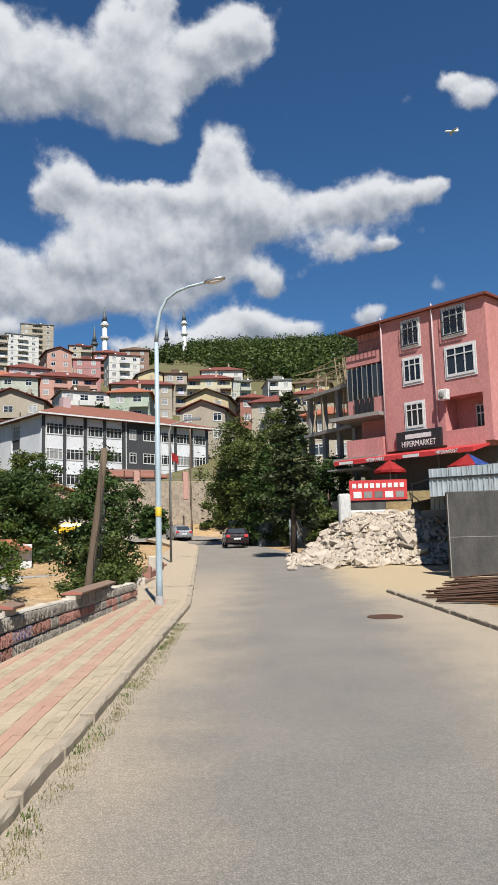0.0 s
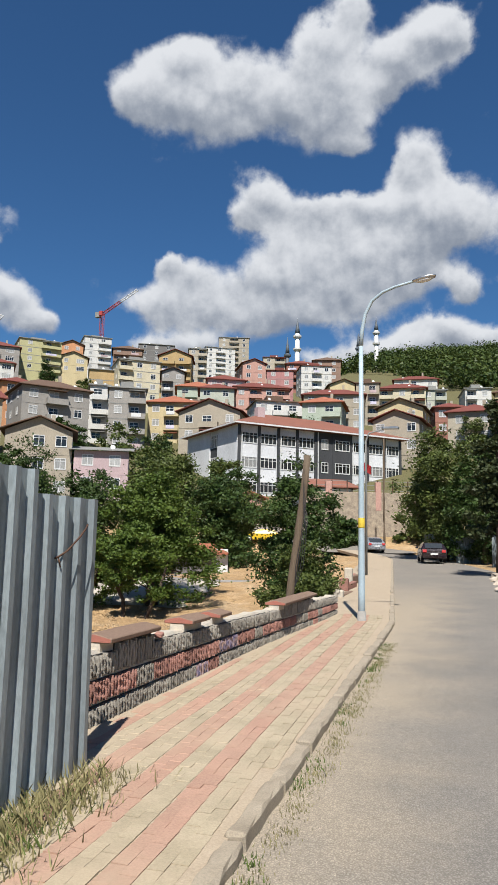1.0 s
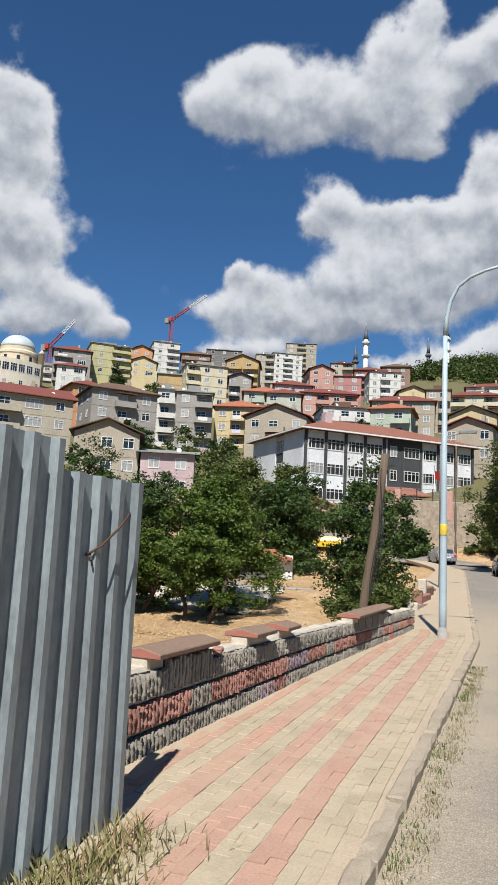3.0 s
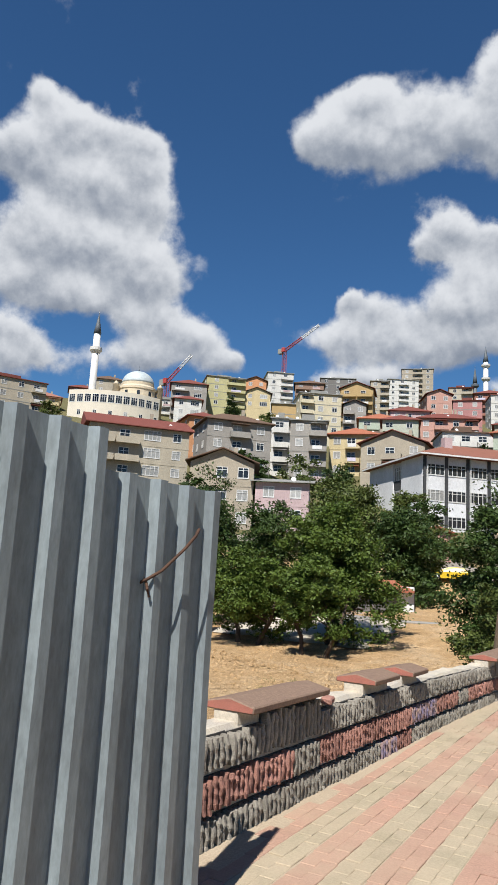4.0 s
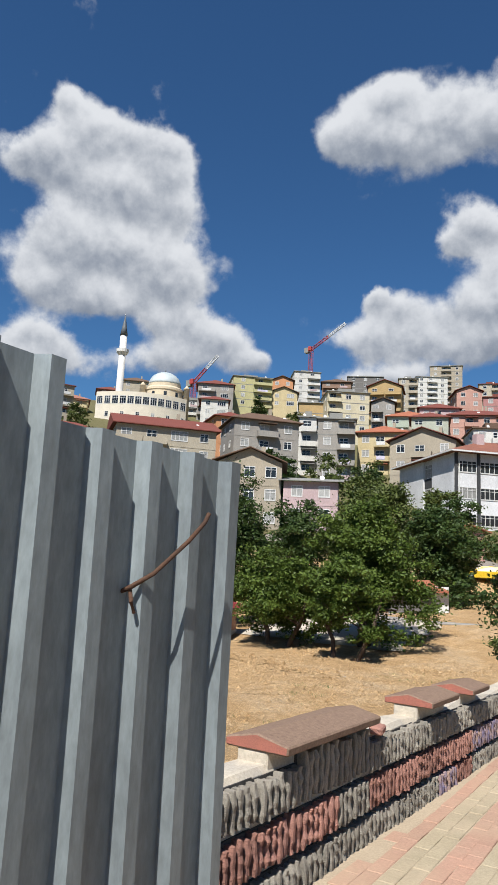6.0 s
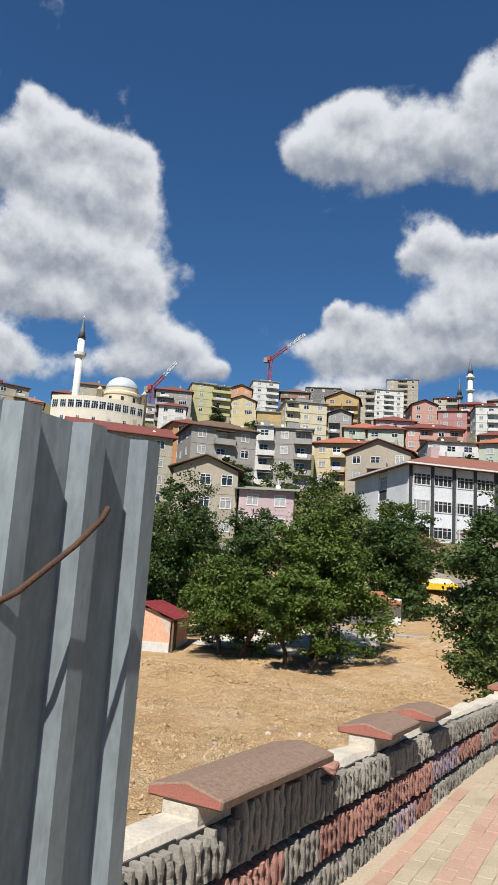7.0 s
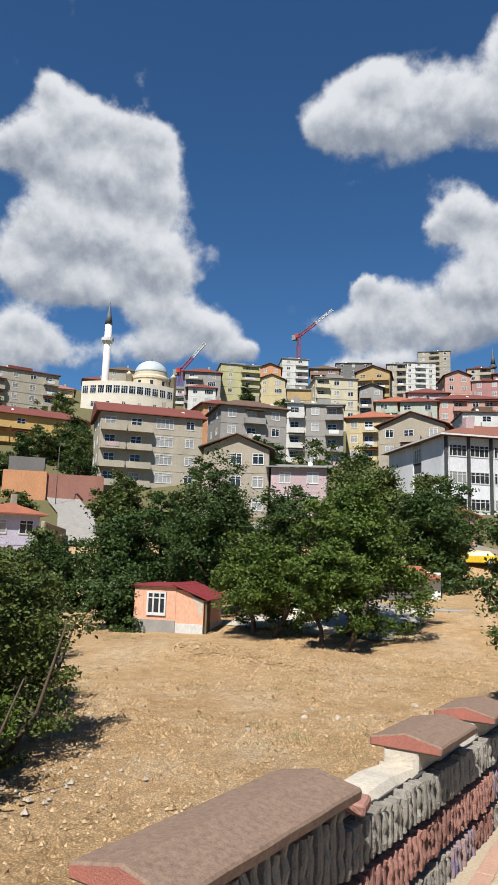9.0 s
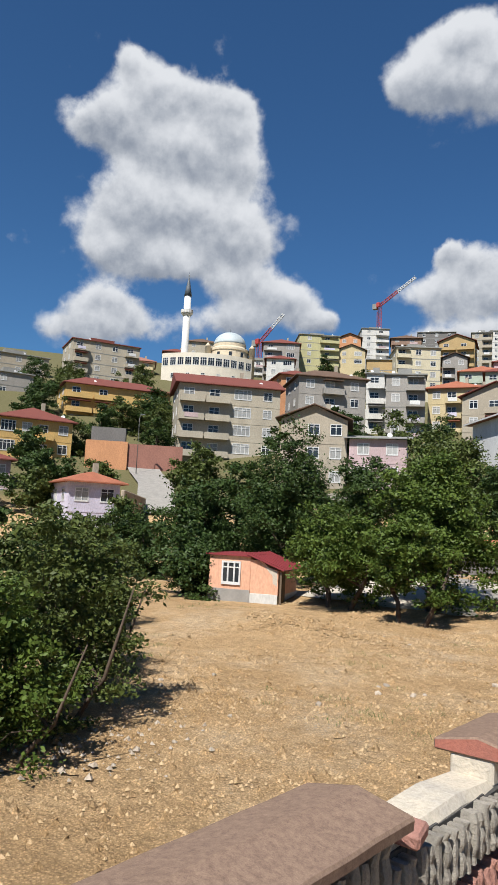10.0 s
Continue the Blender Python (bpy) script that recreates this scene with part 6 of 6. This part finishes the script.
tree(-33.5, 60.0, 9.0, 4.6, 16000, 0.3, DARKLEAF, "dark tree among the houses", 11, 0.15, 9, 0.24)
tree(-40.5, 56.0, 7.0, 4.2, 13000, 0.3, DARKLEAF, "dark tree below the apartment block", 12, 0.1, 9, 0.2)
# overgrown bushes at the lot's edge
tree(-14.6, 14.4, 4.5, 2.4, 20000, 0.12, OLIVELEAF, "overgrown olive green bush on the lot", 13, 0.16, 12, 0.05, 3, "bush")
tree(-13.2, 12.2, 3.3, 1.8, 13000, 0.11, WALNUT, "leafy green shrub at the lot's edge", 14, 0.14, 10, 0.04, 3, "bush")
tree(-17.4, 17.4, 4.0, 2.2, 15000, 0.13, OLIVELEAF, "tangled green bush on the lot", 15, 0.12, 10, 0.05, 3, "bush")
tree(-24.0, 22.0, 4.2, 3.4, 15000, 0.17, DARKLEAF, "dark green bush behind the lot", 16, 0.05, 10, 0.12, 2, "bush")
tree(-32.0, 28.0, 4.2, 4.0, 14000, 0.21, OLIVELEAF, "wide green bush below the cottage", 17, 0.05, 10, 0.12, 2, "bush")
tree(-41.0, 40.0, 5.0, 4.0, 12000, 0.24, DARKLEAF, "green bushes below the hillside lane", 19, 0.05, 9, 0.12, 2, "bush")
# beside the road
tree(-1.4, 60.0, 10.8, 4.6, 22000, 0.27, OLIVELEAF, "large green tree overhanging the road fence", 20, 0.14, 10, 0.28)
tree(1.4, 55.5, 8.8, 3.8, 16000, 0.26, DARKLEAF, "dark green tree beside the road", 21, 0.14, 9, 0.24)
tree(4.6, 49.5, 6.6, 2.8, 13000, 0.22, DARKLEAF, "green tree beside the market building", 22, 0.14, 9, 0.2)
tree(3.6, 41.8, 3.2, 1.6, 5000, 0.2, OLIVELEAF, "green bush above the rubble", 23, 0.04, 7, 0.08, 2, "bush")
conifer(1.75, 37.3, 8.9, 2.0, 24, "thin dark conifer beside the rubble")
for k, (x, y, h, s) in enumerate(((-84, 82, 7, 4), (-92, 90, 8, 5), (-88, 62, 6, 4), (-70, 60, 5, 3), (-56, 92, 8, 4.5), (-48, 92, 9, 5), (-60, 98, 8, 4),
                                  (-112, 128, 8, 5), (-44, 98, 7, 4), (-98, 168, 9, 4), (-140, 214, 10, 4), (-52, 152, 7, 4), (-30, 132, 7, 4.5), (-70, 190, 8, 4), (-118, 275, 10, 5),
                                  (2, 130, 7, 5), (10, 118, 7, 5), (16, 100, 7, 5), (-74, 46, 6, 4), (-66, 36, 6, 4), (-50, 33, 5, 4), (-60, 66, 6, 4), (-52, 66, 6, 4), (-66, 74, 6, 4), (-78, 58, 6, 4), (-94, 74, 6, 4), (-100, 84, 7, 4), (-70, 52, 5, 4), (-84, 50, 5, 4), (-46, 44, 6, 4),
                                  (-13, 79.5, 4, 3), (-4, 84, 5, 3.5), (-16, 88, 5, 3), (-30, 86, 7, 4), (-36, 82, 7, 4), (-104, 96, 7, 4), (-96, 112, 7, 4), (-104, 92, 7, 5), (-99, 96, 8, 5), (-93, 97, 7, 4.5), (-124, 88, 8, 5), (-134, 100, 8, 5), (-118, 82, 7, 4.5), (-142, 108, 8, 5), (-110, 74, 6, 4), (-128, 112, 7, 4.5), (-152, 104, 8, 5), (-140, 128, 8, 5), (-112, 108, 7, 4.5))):
    tree(x, y, h, s, 4300, 0.46, (DARKLEAF, OLIVELEAF)[k % 2], "green tree among the hillside houses", 40 + k, 0.1, 8, 0.2)


def forest():
    """The wooded hill: thousands of uneven crowns of leaf tufts."""
    rs = np.random.RandomState(5)
    out = []
    for k in range(1900):
        az = math.radians(rs.uniform(-13, 24))
        r = 260 + 440 * rs.rand() ** 0.7
        x, y = r * math.sin(az), r * math.cos(az)
        if az < math.radians(-2) and r < 290 + 15 * math.degrees(-az):
            continue
        if 360 < r < 430 and -0.02 < az < 0.06 and rs.rand() < 0.7:
            continue
        z = land(x, y)
        s = rs.uniform(3.0, 8.0)
        blobs = [((x + rs.uniform(-1, 1) * s * 0.5, y + rs.uniform(-1, 1) * s * 0.5, z + s * rs.uniform(0.5, 1.2)), (s * 0.65, s * 0.65, s * 0.7)) for _ in range(3)]
        out.append(leaves(blobs, 170, 1.5, k))
    ob = leaf_object("forest", np.concatenate(out), FORESTLEAF, None)
    tagged(ob, "dense green woodland on the hill", "forest", kind="stuff")


FORESTLEAF = leaf_material("woodland_leaves", (0.016, 0.042, 0.011), (0.10, 0.13, 0.025), 0.03)
forest()


# ---- the vacant lot ----
def shed():
    ob = root("shed", pose(-27.55, 33.6, -2.5, 0, 0, 20), "small salmon plastered shed with red sheet roof", "shed")
    W, A, D, H = 2.3, 1.5, 3.8, 2.42
    part("wall", boxes((0, W, 0, D, 0.55, H), bevel=0.01), SHEDPINK, ob)
    # the lower annexe leans on the shed, its plaster broken along the top
    bm = prism(bmesh.new(), [(W, 0.55), (W + A, 0.55), (W + A, H - 0.62), (W + A * 0.7, H - 0.5), (W + A * 0.35, H - 0.16), (W, H - 0.12)], 0.03, D - 0.2)
    part("annexe_wall", bm, SHEDPINK, ob)
    part("bare_patch", prism(bmesh.new(), [(W + 0.55, H - 0.32), (W + A - 0.05, H - 0.66), (W + A - 0.05, 1.0), (W + A - 0.28, 1.15), (W + A - 0.3, H - 0.9), (W + 0.8, H - 0.5)], 0.018, 0.03), MORTAR, ob, "patch of broken bare plaster")
    part("plinth", boxes((-0.02, W, -0.03, D, -0.5, 0.72), bevel=0.01), CONCRETE, ob, "bare grey plinth")
    part("annexe_plinth", boxes((W + 0.005, W + A, -0.02, D, -0.5, 0.58), bevel=0.01), WHITE, ob)
    part("roof", boxes((-0.15, W + 0.08, -0.16, D + 0.2, H + 0.01, H + 0.1)), REDSHEET, ob, "dark red sheet roof")
    low = bmesh.new()
    prism(low, [(W - 0.25, H + 0.16), (W + A + 0.35, H - 0.62), (W + A + 0.35, H - 0.57), (W - 0.25, H + 0.21)], -0.2, D + 0.2)
    lean = part("annexe_roof", low, REDSHEET, ob, "sloping red sheet roof")
    for k in range(9):
        y = -0.1 + k * 0.5
        part("sheet_rib", prism(bmesh.new(), [(W - 0.25, H + 0.212), (W + A + 0.35, H - 0.568), (W + A + 0.35, H - 0.54), (W - 0.25, H + 0.24)], y, y + 0.05), REDSHEET, lean)
    add_window(ob, pose(1.25, -0.02, 1.0), 1.05, 1.15, 3, random.Random(1), 0.0)
    part("door", boxes((W + A, W + A + 0.05, 0.3, 1.2, -0.3, 1.7)), WOOD, ob, "grey plank door")
    part("side_post", boxes((W + A + 0.1, W + A + 0.2, 0.0, 0.1, -0.4, 1.75)), WOOD, ob)


REDSHEET = material("dark_red_sheet_roof", (0.27, 0.035, 0.04), 0.55, scale=2, bump=0.1)
shed()
ob = root("hut", pose(-18.5, 51.0, -1.6, 0, 0, 18), "small hut with red roof and white panel", "hut")
part("wall", boxes((-2.4, 0.6, 0, 2.5, 0, 2.2)), DARKGREY, ob)
part("roof", roof_mesh("h", 3.6, 2.8, 0.8), REDROOF, ob, at=pose(-0.9, 0, 2.2))
part("white_panel", boxes((0.7, 1.6, -0.1, 0.05, 0.1, 2.6), bevel=0.02), WHITEPAINT, ob)
slab = link("concrete_slab", lathe(bmesh.new(), [(0.1, -0.6), (4.6, -0.6), (4.7, 0.0), (4.6, 0.06), (0.1, 0.06)], 26, False), CONCRETE)
slab.matrix_basis = pose(-17.0, 47.6, -1.0) @ Matrix.Diagonal((1, 0.7, 1, 1))
tagged(slab, "pale round concrete slab on the lot", "slab", kind="structure")
YARD = material("pale_yard_concrete", (0.56, 0.51, 0.43), 0.95, second=(0.46, 0.41, 0.33), scale=1.5, bump=0.3, fine=30)
n = 14
verts = [(-25.5 + 10.5 * i / n + 0.3 * math.sin(j * 1.7), 37.6 + 7.0 * j / n + 0.3 * math.sin(i * 1.3), land(-25.5 + 10.5 * i / n, 37.6 + 7.0 * j / n) + 0.06) for j in range(n + 1) for i in range(n + 1)]
faces = [(j * (n + 1) + i, j * (n + 1) + i + 1, (j + 1) * (n + 1) + i + 1, (j + 1) * (n + 1) + i) for j in range(n) for i in range(n)]
tagged(sheet("yard_concrete", verts, faces, YARD), "pale concrete yard beneath the trees", "yard", kind="structure")
# lane up the hillside and the orange garden wall
lane = [(-61.5, 61.5), (-66.9, 66.6), (-71.7, 70.9), (-77.3, 74.2), (-82.2, 77.6), (-85.5, 84.1), (-87.9, 90.1)]
verts, cols = [], 7
for k in range(41):
    u = k / 40 * (len(lane) - 1)
    i = min(int(u), len(lane) - 2)
    a, b = Vector(lane[i]), Vector(lane[i + 1])
    p, d = a.lerp(b, u - i), (b - a).normalized()
    for c in range(cols):
        q = p + Vector((d.y, -d.x)) * (c / (cols - 1) - 0.5) * 4.6
        verts.append((q.x, q.y, max(land(q.x, q.y), land(p.x, p.y)) + 0.3))
tagged(sheet("lane", verts, [(k * cols + c, k * cols + c + 1, (k + 1) * cols + c + 1, (k + 1) * cols + c) for k in range(40) for c in range(cols - 1)], CONCRETE), "pale concrete lane climbing between the houses", "road", kind="structure")
gw = root("wall_garden", pose(-85.2, 69.4, 9.6, 0, 0, 47), "orange plastered garden wall with dark garage", "wall", kind="structure")
part("face", boxes((0, 6, 0, 0.3, -2, 3.2)), ORANGE, gw)
part("return", boxes((6, 14, 0.4, 0.8, -1, 3.0)), BRICK, gw)
part("garage", boxes((0.5, 5.5, 2, 6, 0, 5.4)), DARKGREY, gw)
lw = root("wall_lane", pose(-58.0, 55.5, 1.0, 0, 0, 42), "rough stone wall beside the lane", "wall", kind="structure")
part("face", boxes((-0.4, 0, -10, 10, -3, 3.2), bevel=0.1), STONEWALL, lw)

LOTSTONE = material("pale_lot_gravel", (0.57, 0.42, 0.25), 0.95, second=(0.44, 0.30, 0.16), scale=3, bump=0.4)
rnd = random.Random(12)
spots = []
while len(spots) < 33000:
    x, y = -3.4 - 17 * rnd.random(), 5 + 32 * rnd.random() ** 1.3
    if noise.noise(Vector((x * 0.3, y * 0.3, 9))) + rnd.uniform(-0.5, 0.5) > -0.05:
        spots.append((x, y, land(x, y) + 0.005))
scatter("lot_gravel", spots[:24000], 0.007, 0.06, LOTSTONE, "pale stones scattered over the vacant lot", "stones", 2)
scatter("lot_clods", spots[24000:], 0.02, 0.15, SOIL, "clods of ochre earth on the vacant lot", "earth", 3)
meshes = [stone_mesh(60 + k) for k in range(4)]
for me in meshes:
    me.materials.append(RUBBLE)
for k in range(26):
    x, y = -3.8 - 12 * rnd.random(), 7 + 22 * rnd.random()
    s = rnd.uniform(0.09, 0.24)
    st = new("stone", meshes[k % 4])
    st.matrix_basis = pose(x, y, land(x, y) + s * 0.1, rnd.uniform(-20, 20), rnd.uniform(-20, 20), rnd.uniform(0, 360)) @ Matrix.Diagonal((s, s, s, 1))
    tagged(st, "pale stone lying on the vacant lot", "stone", "stones on the lot")


def blades(name, places, length, mat, label, per=14, seed=3, spread=0.12):
    """Tufts of thin grass blades in one mesh."""
    r = random.Random(seed)
    vs = []
    for x, y, z in places:
        for _ in range(per):
            bx, by = x + r.gauss(0, spread), y + r.gauss(0, spread)
            h = length * r.uniform(0.4, 1.2)
            dx, dy = r.gauss(0, 0.45) * h, r.gauss(0, 0.45) * h
            a = r.uniform(0, math.pi)
            w = 0.004 + 0.006 * r.random() * (length / 0.2)
            vs += [(bx - w * math.cos(a), by - w * math.sin(a), z - 0.01), (bx + w * math.cos(a), by + w * math.sin(a), z - 0.01), (bx + dx * 0.6 + w * 0.5, by + dy * 0.6, z + h * 0.7), (bx + dx, by + dy, z + h)]
    tagged(leaf_object(name, np.array(vs), mat, None), label, "grass", kind="stuff")


g = random.Random(21)
pv = 0.075
blades("fence_weeds", [(-2.28 + abs(g.gauss(0, 0.16)), y, street_level(y) + pv) for y in (4.75 - 5.5 * g.random() ** 0.8 for _ in range(330))], 0.11, DRYGRASS, "dry grass tufts at the foot of the sheet fence", 16, 4)
blades("fence_greens", [(-2.25 + abs(g.gauss(0, 0.12)), y, street_level(y) + pv) for y in (4.4 - 4.5 * g.random() for _ in range(120))], 0.07, GREENGRASS, "green weeds at the foot of the sheet fence", 12, 5)
blades("kerb_weeds", [(kerb_x(y) + g.choice((0.06, -0.17)) + g.gauss(0, 0.03), y, street_level(y) + 0.01) for y in (1 + 12 * g.random() ** 1.2 for _ in range(260)) if noise.noise(Vector((0, y, 0))) > 0.0], 0.03, GREENGRASS, "low weeds along the kerb", 12, 6, 0.05)
blades("kerb_dry_weeds", [(kerb_x(y) + 0.08 + abs(g.gauss(0, 0.07)), y, street_level(y)) for y in (1 + 12 * g.random() for _ in range(420))], 0.025, DRYGRASS, "dry weeds in the gutter", 10, 7, 0.05)
blades("lot_weeds", [(x, y, land(x, y)) for x, y in ((-4 - 22 * g.random(), 10 + 28 * g.random()) for _ in range(420)) if noise.noise(Vector((x * 0.22, y * 0.22, 30))) > 0.25], 0.11, GREENGRASS, "green weeds on the vacant lot", 22, 8, 0.2)
scatter("gutter_grit", [(kerb_x(y) + 0.03 + abs(g.gauss(0, 0.16)), y, street_level(y)) for y in (0.5 + 16 * g.random() for _ in range(900))], 0.004, 0.012, RUBBLE, "grit and crumbs in the gutter", "grit", 9)
scatter("bush_debris", [(-13.0 + g.gauss(0, 0.9), 14.0 + g.gauss(0, 1.3), land(-13, 14)) for _ in range(260)], 0.02, 0.1, RUBBLE, "pale rubble and debris under the bushes", "debris", 10)


# ---- pavers ----
def pavers():
    base = root("pavers", pose(0, 0, 0), "red and pale yellow concrete pavers in long stripes", "paving", kind="structure")
    meshes = []
    for mat in (PALETILE, PINKTILE):
        me = bpy.data.meshes.new("paver")
        bm = boxes((0.0015, 0.0985, 0.0015, 0.1985, -0.05, 0.0), bevel=0.004)
        bm.to_mesh(me)
        bm.free()
        me.materials.append(mat)
        meshes.append(me)
    r = random.Random(2)
    rest = ([], []), ([], [])
    count = 0
    for j in range(-35, 86):
        y = j * 0.2
        g0 = street_level(y)
        # the courses drift a little from the kerb
        drift = 0.035 * (y - 6.0) if y < 6.0 else 0.012 * (y - 6.0)
        for i in range(-1, 17):
            x = kerb_x(y) - 0.19 - max(0.0, 0.08 + drift) - (i + 1) * 0.1
            if x < wall_x(y) + (0.05 if y > 5 else 0.5) or x > kerb_x(y) - 0.24:
                continue
            if i > 14 and r.random() < 0.3 + 0.2 * (i - 14):
                continue
            kind = (i // 2) % 2 if 0 <= i < 14 else (1 if i >= 14 else 0)
            z = g0 + 0.077 + r.uniform(-0.0035, 0.0035)
            m = pose(x, y + (0.1 if i % 2 else 0.0), z, r.uniform(-0.8, 0.8), r.uniform(-1.0, 1.0), r.uniform(-0.9, 0.9) + 1.6)
            if 4.6 < y < 9.6 and i > 3 and count < 300:
                shared("paver", meshes[kind], base, m)
                count += 1
            else:
                vs, fs = rest[kind]
                b = len(vs)
                vs += [m @ Vector(p) for p in ((0.002, 0.002, 0), (0.098, 0.002, 0), (0.098, 0.198, 0), (0.002, 0.198, 0), (0.002, 0.002, -0.05), (0.098, 0.002, -0.05), (0.098, 0.198, -0.05), (0.002, 0.198, -0.05))]
                fs += [tuple(b + q for q in f) for f in ((0, 1, 2, 3), (0, 4, 5, 1), (1, 5, 6, 2), (2, 6, 7, 3), (3, 7, 4, 0))]
    for kind, mat in ((0, PALETILE), (1, PINKTILE)):
        ob = sheet("more_pavers", *rest[kind], mat)
        ob.parent = base
        tagged(ob, kind="stuff")


pavers()
